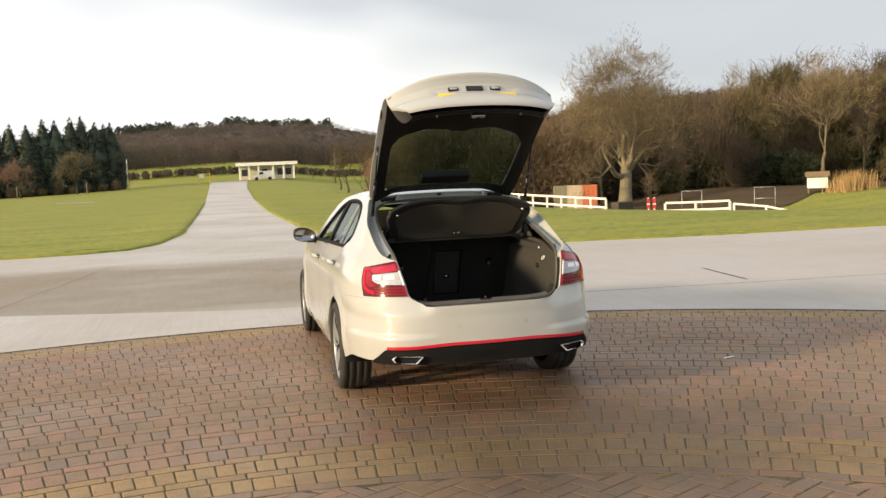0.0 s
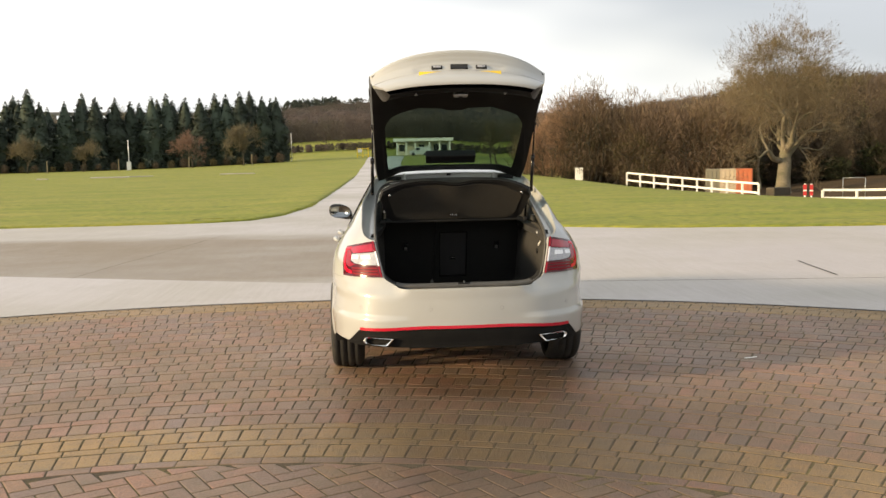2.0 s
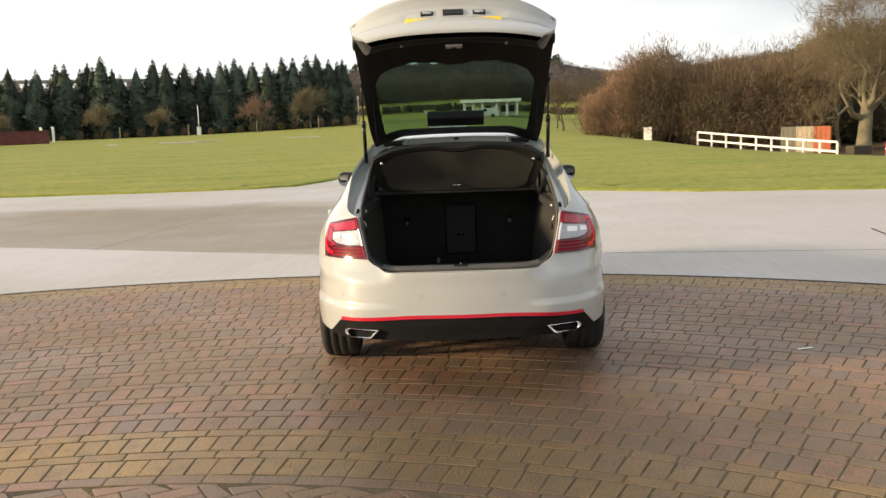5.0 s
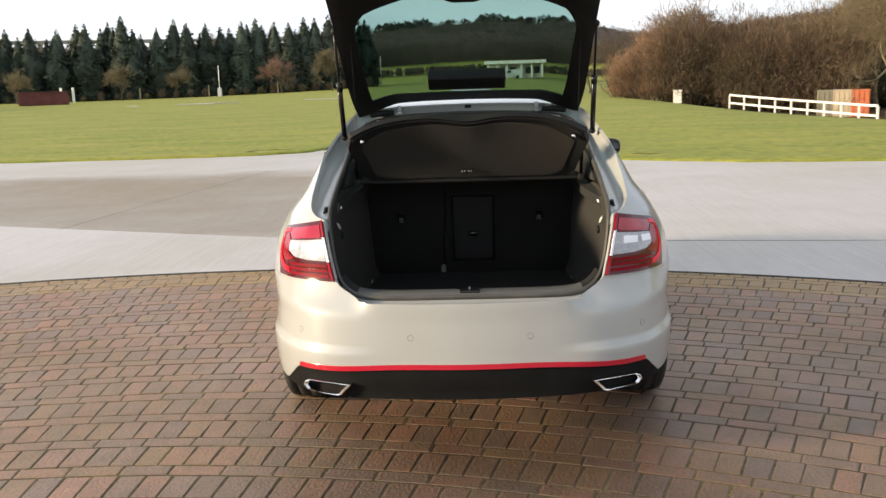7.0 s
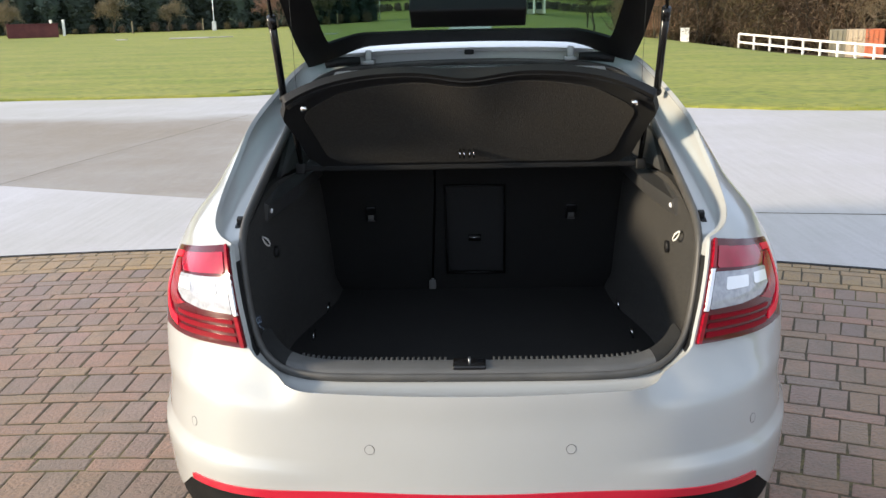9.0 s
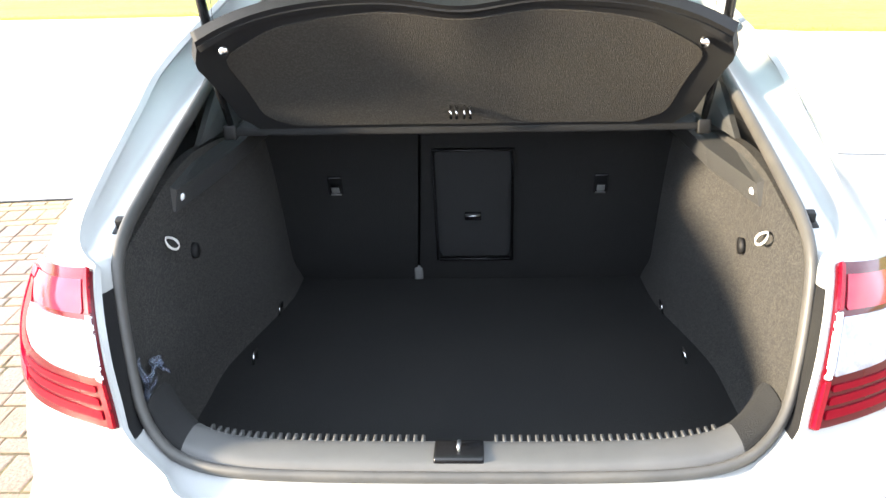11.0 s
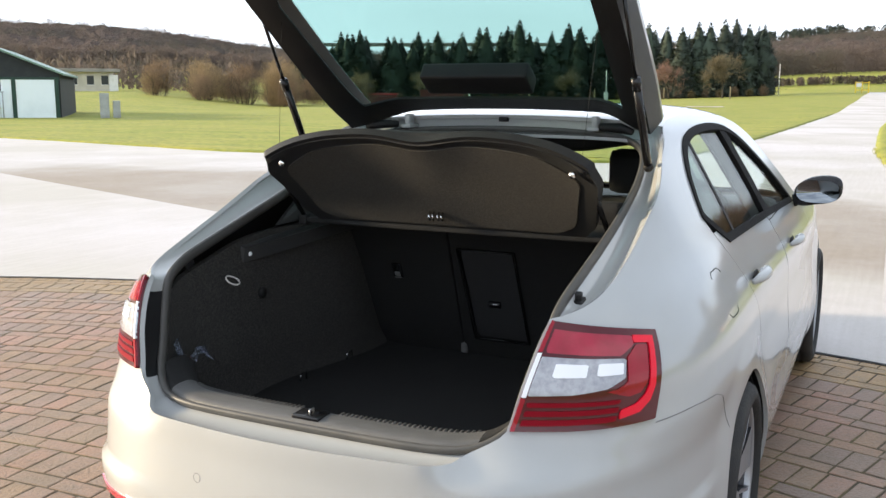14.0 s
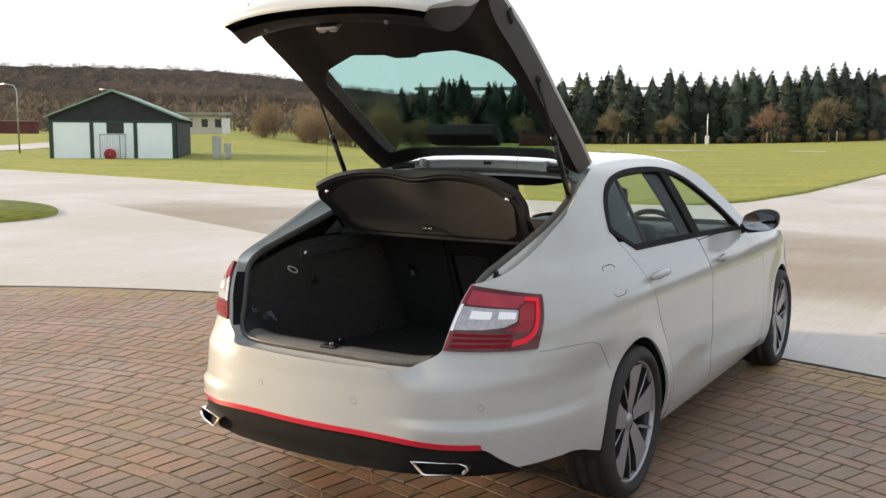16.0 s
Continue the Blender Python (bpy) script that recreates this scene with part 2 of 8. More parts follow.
def muddy_yard():
    """Pale concrete with one broad film of mud, ragged at its rim."""
    m = mat("muddy_yard", (0.455, 0.420, 0.405), rough=0.55, rough_var=0.12, stain=(0.22, (0.42, 0.395, 0.36), 0.40, 0.62), grain=(26, (0.40, 0.38, 0.35), 0.5, 0.75), bump=0.35, bump_scale=70, coords="World")
    n, l = m.node_tree.nodes, m.node_tree.links
    b = n["Principled BSDF"]
    old = b.inputs["Base Color"].links[0].from_socket
    geo = n.new("ShaderNodeNewGeometry")
    mp = n.new("ShaderNodeMapping")
    mp.inputs["Location"].default_value = (0.62, -2.25, 0)
    mp.inputs["Scale"].default_value = (0.105, 0.245, 0)
    mp.inputs["Rotation"].default_value = (0, 0, 0.0)
    l.new(geo.outputs["Position"], mp.inputs["Vector"])
    ln = n.new("ShaderNodeVectorMath")
    ln.operation = "LENGTH"
    l.new(mp.outputs["Vector"], ln.inputs[0])
    t = n.new("ShaderNodeTexNoise")
    t.inputs["Scale"].default_value = 0.45
    t.inputs["Detail"].default_value = 6
    l.new(geo.outputs["Position"], t.inputs["Vector"])
    ad = n.new("ShaderNodeMath")
    ad.operation, ad.inputs[2].default_value = "MULTIPLY_ADD", -0.45
    ad.inputs[1].default_value = 0.9
    l.new(t.outputs["Fac"], ad.inputs[0])
    sm = n.new("ShaderNodeMath")
    sm.operation = "ADD"
    l.new(ad.outputs[0], sm.inputs[0])
    l.new(ln.outputs["Value"], sm.inputs[1])
    r = n.new("ShaderNodeMapRange")
    r.inputs["From Min"].default_value, r.inputs["From Max"].default_value = 1.15, 0.80
    r.inputs["To Max"].default_value = 0.9
    l.new(sm.outputs[0], r.inputs["Value"])
    t2 = n.new("ShaderNodeTexNoise")
    t2.inputs["Scale"].default_value = 9
    t2.inputs["Detail"].default_value = 6
    l.new(geo.outputs["Position"], t2.inputs["Vector"])
    mudc = n.new("ShaderNodeMix")
    mudc.data_type = "RGBA"
    mudc.inputs["A"].default_value = (0.275, 0.22, 0.16, 1)
    mudc.inputs["B"].default_value = (0.20, 0.155, 0.105, 1)
    l.new(t2.outputs["Fac"], mudc.inputs["Factor"])
    x = n.new("ShaderNodeMix")
    x.data_type = "RGBA"
    l.new(r.outputs["Result"], x.inputs["Factor"])
    l.new(old, x.inputs["A"])
    l.new(mudc.outputs["Result"], x.inputs["B"])
    l.new(x.outputs["Result"], b.inputs["Base Color"])
    return m


MUD = muddy_yard()


def brushed(m):
    """Broom marks: fine streaks running away over the slab, in tone and relief."""
    n, l = m.node_tree.nodes, m.node_tree.links
    b = n["Principled BSDF"]
    old = b.inputs["Base Color"].links[0].from_socket
    geo = n.new("ShaderNodeNewGeometry")
    mp = n.new("ShaderNodeMapping")
    mp.inputs["Scale"].default_value = (22.0, 0.9, 1.0)
    mp.inputs["Rotation"].default_value = (0, 0, -0.12)
    l.new(geo.outputs["Position"], mp.inputs["Vector"])
    t = n.new("ShaderNodeTexNoise")
    t.inputs["Scale"].default_value = 1.0
    t.inputs["Detail"].default_value = 4
    l.new(mp.outputs["Vector"], t.inputs["Vector"])
    r = n.new("ShaderNodeMapRange")
    r.inputs["From Min"].default_value, r.inputs["From Max"].default_value = 0.35, 0.65
    r.inputs["To Min"].default_value, r.inputs["To Max"].default_value = 0.0, 0.22
    l.new(t.outputs["Fac"], r.inputs["Value"])
    x = n.new("ShaderNodeMix")
    x.data_type, x.blend_type = "RGBA", "MULTIPLY"
    l.new(r.outputs["Result"], x.inputs["Factor"])
    l.new(old, x.inputs["A"])
    x.inputs["B"].default_value = (0.62, 0.58, 0.54, 1)
    l.new(x.outputs["Result"], b.inputs["Base Color"])


brushed(CONCRETE)
brushed(MUD)
GRASS = mat("grass_turf", (0.21, 0.240, 0.018), rough=0.9, stain=(0.35, (0.29, 0.272, 0.042), 0.40, 0.66), grain=(4.5, (0.085, 0.112, 0.014), 0.40, 0.70), bump=1.0, bump_scale=25, coords="World")
VALANCE = mat("rough_black_plastic", (0.006, 0.006, 0.0065), rough=0.75, spec=0.15, bump=0.3, bump_scale=500, stain=(7, (0.010, 0.0095, 0.009), 0.4, 0.7))
def mown(m):
    """Long worn and mown streaks across the turf."""
    n, l = m.node_tree.nodes, m.node_tree.links
    b = n["Principled BSDF"]
    old = b.inputs["Base Color"].links[0].from_socket
    geo = n.new("ShaderNodeNewGeometry")
    mp = n.new("ShaderNodeMapping")
    mp.inputs["Scale"].default_value = (0.10, 0.75, 1.0)
    l.new(geo.outputs["Position"], mp.inputs["Vector"])
    t = n.new("ShaderNodeTexNoise")
    t.inputs["Scale"].default_value = 1.0
    t.inputs["Detail"].default_value = 5
    l.new(mp.outputs["Vector"], t.inputs["Vector"])
    r = n.new("ShaderNodeMapRange")
    r.inputs["From Min"].default_value, r.inputs["From Max"].default_value = 0.42, 0.66
    r.inputs["To Min"].default_value, r.inputs["To Max"].default_value = 0.0, 0.38
    l.new(t.outputs["Fac"], r.inputs["Value"])
    x = n.new("ShaderNodeMix")
    x.data_type = "RGBA"
    l.new(r.outputs["Result"], x.inputs["Factor"])
    l.new(old, x.inputs["A"])
    x.inputs["B"].default_value = (0.32, 0.285, 0.052, 1)
    l.new(x.outputs["Result"], b.inputs["Base Color"])


mown(GRASS)
MOSS_SAND = mat("mossy_joint_sand", (0.078, 0.060, 0.038), rough=0.95, stain=(1.6, (0.150, 0.122, 0.046), 0.46, 0.66), grain=(38, (0.045, 0.038, 0.022), 0.45, 0.65), bump=0.5, bump_scale=120, coords="World")


def brick_mat(name, colors, rough):
    """Block paver: its own tint by object or island, two scales of grime, a smoother sheen in patches."""
    m = bpy.data.materials.new(name)
    m.use_nodes = True
    n, l = m.node_tree.nodes, m.node_tree.links
    b = n["Principled BSDF"]
    geo = n.new("ShaderNodeNewGeometry")
    inf = n.new("ShaderNodeObjectInfo")
    add = n.new("ShaderNodeMath")
    add.operation = "ADD"
    fr = n.new("ShaderNodeMath")
    fr.operation = "FRACT"
    l.new(geo.outputs["Random Per Island"], add.inputs[0])
    l.new(inf.outputs["Random"], add.inputs[1])
    l.new(add.outputs[0], fr.inputs[0])
    ramp = n.new("ShaderNodeValToRGB")
    e = ramp.color_ramp.elements
    e[0].color, e[1].color = (*colors[0], 1), (*colors[-1], 1)
    for i, c in enumerate(colors[1:-1]):
        x = e.new((i + 1) / (len(colors) - 1))
        x.color = (*c, 1)
    l.new(fr.outputs[0], ramp.inputs["Fac"])
    last = ramp.outputs["Color"]
    for sc, col, lo, hi in ((0.5, (0.19, 0.145, 0.085), 0.45, 0.75), (9, (0.15, 0.115, 0.075), 0.45, 0.72), (70, (0.115, 0.085, 0.06), 0.46, 0.74)):
        t = n.new("ShaderNodeTexNoise")
        t.inputs["Scale"].default_value = sc
        t.inputs["Detail"].default_value = 6
        l.new(geo.outputs["Position"], t.inputs["Vector"])
        r = n.new("ShaderNodeMapRange")
        r.inputs["From Min"].default_value, r.inputs["From Max"].default_value = lo, hi
        r.inputs["To Max"].default_value = 0.6
        l.new(t.outputs["Fac"], r.inputs["Value"])
        x = n.new("ShaderNodeMix")
        x.data_type = "RGBA"
        l.new(r.outputs["Result"], x.inputs["Factor"])
        l.new(last, x.inputs["A"])
        x.inputs["B"].default_value = (*col, 1)
        last = x.outputs["Result"]
    # one broad darker patch beside and behind the car, ragged at its rim
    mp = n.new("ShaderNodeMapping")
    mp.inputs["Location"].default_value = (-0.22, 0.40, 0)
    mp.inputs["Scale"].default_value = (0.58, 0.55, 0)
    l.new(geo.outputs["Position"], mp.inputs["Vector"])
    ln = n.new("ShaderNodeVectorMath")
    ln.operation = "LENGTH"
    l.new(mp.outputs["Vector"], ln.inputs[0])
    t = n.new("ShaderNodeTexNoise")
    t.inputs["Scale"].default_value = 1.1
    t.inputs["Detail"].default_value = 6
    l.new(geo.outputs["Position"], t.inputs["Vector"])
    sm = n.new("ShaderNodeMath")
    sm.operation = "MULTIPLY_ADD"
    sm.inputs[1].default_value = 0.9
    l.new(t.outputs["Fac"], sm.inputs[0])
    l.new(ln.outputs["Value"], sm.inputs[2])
    dark_patch = n.new("ShaderNodeMapRange")
    dark_patch.inputs["From Min"].default_value, dark_patch.inputs["From Max"].default_value = 1.55, 0.85
    dark_patch.inputs["To Max"].default_value = 0.68
    l.new(sm.outputs[0], dark_patch.inputs["Value"])
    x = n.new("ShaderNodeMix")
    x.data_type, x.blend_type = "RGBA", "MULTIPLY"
    l.new(dark_patch.outputs["Result"], x.inputs["Factor"])
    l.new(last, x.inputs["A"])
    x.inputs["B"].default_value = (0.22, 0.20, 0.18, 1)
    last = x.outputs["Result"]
    l.new(last, b.inputs["Base Color"])
    t = n.new("ShaderNodeTexNoise")
    t.inputs["Scale"].default_value = 0.9
    t.inputs["Detail"].default_value = 4
    l.new(geo.outputs["Position"], t.inputs["Vector"])
    r = n.new("ShaderNodeMapRange")
    r.inputs["From Min"].default_value, r.inputs["From Max"].default_value = 0.35, 0.7
    r.inputs["To Min"].default_value, r.inputs["To Max"].default_value = rough - 0.14, rough + 0.1
    l.new(t.outputs["Fac"], r.inputs["Value"])
    l.new(r.outputs["Result"], b.inputs["Roughness"])
    t = n.new("ShaderNodeTexNoise")
    t.inputs["Scale"].default_value = 70
    t.inputs["Detail"].default_value = 5
    l.new(geo.outputs["Position"], t.inputs["Vector"])
    bp = n.new("ShaderNodeBump")
    bp.inputs["Strength"].default_value = 0.55
    bp.inputs["Distance"].default_value = 0.01
    l.new(t.outputs["Fac"], bp.inputs["Height"])
    l.new(bp.outputs["Normal"], b.inputs["Normal"])
    return m


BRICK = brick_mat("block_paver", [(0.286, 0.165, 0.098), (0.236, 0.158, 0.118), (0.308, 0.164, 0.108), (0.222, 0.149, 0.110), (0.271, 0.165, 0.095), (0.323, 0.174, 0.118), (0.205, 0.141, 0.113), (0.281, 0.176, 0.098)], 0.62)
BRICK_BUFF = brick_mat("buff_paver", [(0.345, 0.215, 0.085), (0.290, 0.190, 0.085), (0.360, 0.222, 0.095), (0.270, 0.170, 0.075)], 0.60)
STRAP = mat("clear_plastic_wrap", (0.62, 0.68, 0.80), rough=0.22, transmission=0.9, ior=1.12, bump=0.3, bump_scale=60)
MIRROR = mat("mirror_glass", (0.22, 0.24, 0.26), rough=0.02, metal=1.0)
BARK = mat("grey_bark", (0.26, 0.215, 0.145), rough=0.9, stain=(1.5, (0.15, 0.14, 0.08), 0.4, 0.65), grain=(18, (0.10, 0.08, 0.055), 0.45, 0.7), bump=0.8, bump_scale=20, coords="World")
BARK_DARK = mat("dark_wet_bark", (0.085, 0.068, 0.047), rough=0.9, stain=(1.5, (0.055, 0.055, 0.032), 0.4, 0.65), grain=(18, (0.045, 0.036, 0.026), 0.45, 0.7), bump=0.8, bump_scale=20, coords="World")
TWIG = mat("brown_twigs", (0.088, 0.064, 0.042), rough=0.9, by_object=0.25, by_island=0.35)
TWIG_TAN = mat("tan_twigs", (0.235, 0.178, 0.105), rough=0.9, by_object=0.15, by_island=0.35)
TWIG_ORANGE = mat("orange_twigs", (0.29, 0.185, 0.118), rough=0.9, by_object=0.2, by_island=0.35)
TWIG_RUSSET = mat("russet_twigs", (0.200, 0.142, 0.095), rough=0.9, by_object=0.2, by_island=0.35)
TWIG_DULL = mat("dull_tan_twigs", (0.17, 0.142, 0.088), rough=0.9, by_object=0.15, by_island=0.3)
TWIG_PINK = mat("pinkish_twigs", (0.20, 0.125, 0.095), rough=0.9, by_object=0.15, by_island=0.3)
TWIG_OLIVE = mat("olive_twigs", (0.095, 0.078, 0.036), rough=0.9, by_object=0.25, by_island=0.35)
# distant twigs: brown with the air's haze mixed in as a paler, greyer colour
TWIG_FAR = mat("hazy_far_wood", (0.165, 0.134, 0.120), rough=1.0, spec=0.05, by_island=0.10, stain=(0.03, (0.108, 0.100, 0.082), 0.42, 0.6), grain=(0.35, (0.102, 0.082, 0.072), 0.42, 0.68), coords="World")
def let_light_through(m, share):
    """Thin twigs pass on part of the light that falls on their far side."""
    n, l = m.node_tree.nodes, m.node_tree.links
    b, out = n["Principled BSDF"], n["Material Output"]
    tr = n.new("ShaderNodeBsdfTranslucent")
    l.new(b.inputs["Base Color"].links[0].from_socket, tr.inputs["Color"])
    mx = n.new("ShaderNodeMixShader")
    mx.inputs["Fac"].default_value = share
    l.new(b.outputs[0], mx.inputs[1])
    l.new(tr.outputs[0], mx.inputs[2])
    l.new(mx.outputs[0], out.inputs["Surface"])


LITTER = mat("leaf_litter", (0.085, 0.058, 0.038), rough=0.95, spec=0.1, stain=(0.6, (0.055, 0.046, 0.026), 0.4, 0.65), grain=(9, (0.13, 0.085, 0.05), 0.45, 0.75), bump=0.8, bump_scale=14, coords="World")
let_light_through(TWIG_FAR, 0.5)
for m_ in (TWIG_TAN, TWIG_ORANGE, TWIG_RUSSET, TWIG_DULL, TWIG_PINK):
    let_light_through(m_, 0.35)
NEEDLES = mat("conifer_needles", (0.029, 0.041, 0.029), rough=0.85, by_object=0.3, by_island=0.45)
IVY = mat("evergreen_leaves", (0.035, 0.042, 0.016), rough=0.7, by_object=0.25, by_island=0.45)
REED = mat("dry_reed", (0.42, 0.28, 0.13), rough=0.9, by_island=0.3)
GREEN_PAINT = mat("dark_green_paint", (0.012, 0.045, 0.030), rough=0.45, stain=(1.5, (0.020, 0.055, 0.040), 0.4, 0.7))
SHED_BOARD = mat("black_boards", (0.018, 0.022, 0.026), rough=0.7, stain=(2, (0.030, 0.034, 0.036), 0.4, 0.7))
SHED_ROOF = mat("green_roof_sheet", (0.17, 0.27, 0.22), rough=0.5, stain=(1.0, (0.24, 0.33, 0.27), 0.4, 0.7))
SHED_WHITE = mat("white_panel", (0.83, 0.91, 0.94), rough=0.5, stain=(0.8, (0.74, 0.83, 0.86), 0.45, 0.75))
GALV = mat("galvanised_steel", (0.40, 0.42, 0.42), rough=0.45, metal=0.7, stain=(3, (0.30, 0.31, 0.31), 0.4, 0.7))
RENDER_WALL = mat("pale_render", (0.62, 0.58, 0.48), rough=0.8, stain=(0.9, (0.48, 0.44, 0.36), 0.45, 0.75), coords="World")
ROOF_GREY = mat("grey_roof", (0.30, 0.28, 0.25), rough=0.8, stain=(0.7, (0.22, 0.21, 0.19), 0.4, 0.7), coords="World")
DARK_WINDOW = mat("dark_window", (0.03, 0.035, 0.04), rough=0.1)
BOX_ORANGE = mat("orange_container_paint", (0.55, 0.16, 0.07), rough=0.55, stain=(1.2, (0.45, 0.14, 0.075), 0.45, 0.7))
BOX_CREAM = mat("cream_container_paint", (0.52, 0.42, 0.29), rough=0.6, stain=(1.2, (0.42, 0.34, 0.24), 0.45, 0.7))
BOX_GREEN = mat("grey_green_container_paint", (0.22, 0.20, 0.14), rough=0.6, stain=(1.2, (0.17, 0.16, 0.11), 0.45, 0.7))
RED_PAINT = mat("red_paint", (0.50, 0.03, 0.035), rough=0.5, stain=(3, (0.35, 0.03, 0.03), 0.4, 0.7))
MAROON = mat("maroon_sheet", (0.10, 0.022, 0.022), rough=0.6, stain=(0.8, (0.15, 0.04, 0.035), 0.4, 0.7))
THATCH = mat("brown_thatch", (0.20, 0.14, 0.085), rough=0.95, grain=(20, (0.12, 0.085, 0.05), 0.4, 0.7), bump=0.8, bump_scale=30)

# ---- shared mesh helpers ----
def smooth(x, a, b):
    t = min(1.0, max(0.0, (x - a) / (b - a)))
    return t * t * (3 - 2 * t)


def link_bm(name, bm, material, parent=None, label="", shade=True):
    me = bpy.data.meshes.new(name)
    bm.normal_update()
    bm.to_mesh(me)
    bm.free()
    for mt in (material if isinstance(material, (list, tuple)) else [material]):
        me.materials.append(mt)
    if shade:
        me.polygons.foreach_set("use_smooth", [True] * len(me.polygons))
    ob = new(name, me)
    if parent is not None:
        ob.parent = parent
    if label:
        ob["label"] = label
    return ob


def part(name, bm, material, parent, label="", shade=True):
    return link_bm(name, bm, material, parent, label, shade)


def box(bm, x0, x1, y0, y1, z0, z1, bevel=0.0, m=None):
    r = bmesh.ops.create_cube(bm, size=1.0)
    vs = r["verts"]
    for v in vs:
        v.co = Vector((x0 + (v.co.x + 0.5) * (x1 - x0), y0 + (v.co.y + 0.5) * (y1 - y0), z0 + (v.co.z + 0.5) * (z1 - z0)))
    if bevel:
        es = list({e for v in vs for e in v.link_edges})
        rr = bmesh.ops.bevel(bm, geom=es, offset=bevel, segments=2, affect="EDGES", profile=0.6)
        vs = list({v for f in rr["faces"] for v in f.verts} | {v for v in vs if v.is_valid})
    if m is not None:
        for v in vs:
            v.co = m @ v.co
    return vs


def tube(bm, pts, radii, n=8, caps=True):
    """A round tapered tube through the points."""
    rings = []
    pts = [Vector(p) for p in pts]
    if not isinstance(radii, (list, tuple)):
        radii = [radii] * len(pts)
    for i, p in enumerate(pts):
        d = (pts[min(i + 1, len(pts) - 1)] - pts[max(i - 1, 0)]).normalized()
        a = d.cross(Vector((0, 0, 1)) if abs(d.z) < 0.9 else Vector((1, 0, 0))).normalized()
        b = d.cross(a)
        rings.append([bm.verts.new(p + (a * math.cos(2 * math.pi * k / n) + b * math.sin(2 * math.pi * k / n)) * radii[i]) for k in range(n)])
    for r0, r1 in zip(rings, rings[1:]):
        for k in range(n):
            bm.faces.new((r0[k], r0[(k + 1) % n], r1[(k + 1) % n], r1[k]))
    if caps:
        bm.faces.new(rings[0][::-1])
        bm.faces.new(rings[-1])


def slab(bm, outline, z0, z1):
    """A flat plate with the outline (x, y), anticlockwise."""
    lo = [bm.verts.new((x, y, z0)) for x, y in outline]
    hi = [bm.verts.new((x, y, z1)) for x, y in outline]
    bm.faces.new(hi)
    bm.faces.new(lo[::-1])
    n = len(lo)
    for i in range(n):
        bm.faces.new((lo[i], lo[(i + 1) % n], hi[(i + 1) % n], hi[i]))


# ---- ground ----
def height(x, y):
    """The land: level round the car, a dip towards the fence, rising field and wooded hills far off."""
    r = math.hypot(x, y)
    h = -0.05
    h -= 1.72 * smooth(x, 8, 26) * smooth(y, 11, 50)
    h += 0.9 * smooth(x, 30, 42) * smooth(y, 30, 48)
    h += 0.0175 * max(0.0, min(y, 190) - 75) * smooth(x, -48, 2)
    h += 0.3 * smooth(y, 60, 140) * (1 - smooth(x, -48, 2))
    h += 0.10 * max(0.0, min(r, 235) - 187) * smooth(y, 80, 160)
    h += 0.12 * noise.noise(Vector((x * 0.04, y * 0.04, 0))) * smooth(r, 45, 90)
    az = math.degrees(math.atan2(x, y))
    hill = 13.0 * (1 - 0.80 * smooth(az, 4, 13)) * (0.62 + 0.55 * smooth(az, -16, -2) + 0.62 * (1 - smooth(az, -46, -28)))
    h += 1.5 * smooth(r, 62, 125) * (1 - smooth(az, -44, -36)) * smooth(y, -5, 25)
    h += hill * smooth(r, 230, 400) * (0.9 + 0.3 * noise.noise(Vector((x * 0.006, y * 0.006, 3))))
    h += 8.0 * smooth(x, 48, 130) * smooth(r, 70, 160)
    return h


bm = bmesh.new()
radii = [0.0] + [3.0 * 1.075 ** i for i in range(1, 104)]
radii = [r for r in radii if r < 4500]
segs = 220
rows_v = [[bm.verts.new((0, 0, height(0, 0)))]]
for r in radii[1:]:
    rows_v.append([bm.verts.new((r * math.cos(2 * math.pi * k / segs), r * math.sin(2 * math.pi * k / segs),
                                 height(r * math.cos(2 * math.pi * k / segs), r * math.sin(2 * math.pi * k / segs)))) for k in range(segs)])
for k in range(segs):
    bm.faces.new((rows_v[0][0], rows_v[1][k], rows_v[1][(k + 1) % segs]))
for a, b in zip(rows_v[1:], rows_v[2:]):
    for k in range(segs):
        bm.faces.new((a[k], b[k], b[(k + 1) % segs], a[(k + 1) % segs]))
ground = tagged(link_bm("ground", bm, GRASS), "worn green winter turf rolling to wooded hills", "ground", kind="structure")

# brown leaf litter under the wood, behind the fences
front = [(14.5, 74.0), (17.2, 69.2), (19.8, 62.0), (22.6, 54.0), (24.4, 48.8), (27.5, 46.4), (31.0, 45.2), (35.5, 48.6), (39.0, 51.8), (45.0, 52.5), (54.0, 50.0), (70.0, 46.0)]
litter_l, litter_r = [], []
for (ax, ay), (bx, by) in zip(front, front[1:]):
    for k in range(6):
        x, y = ax + (bx - ax) * k / 6, ay + (by - ay) * k / 6
        wob = 0.5 * noise.noise(Vector((x * 0.6, y * 0.6, 4)))
        litter_l.append((x + wob, y + wob))
        litter_r.append((x + 18 + 0.15 * (x - 14), y + 46))

# the paved circle: centre, outer edge and the inner herringbone disc
CX, CY, R_OUT, R_IN = -1.35, -5.55, 9.72, 4.45


def arc(r, a0, a1, n):
    return [(CX + r * math.cos(a0 + (a1 - a0) * i / n), CY + r * math.sin(a0 + (a1 - a0) * i / n)) for i in range(n + 1)]


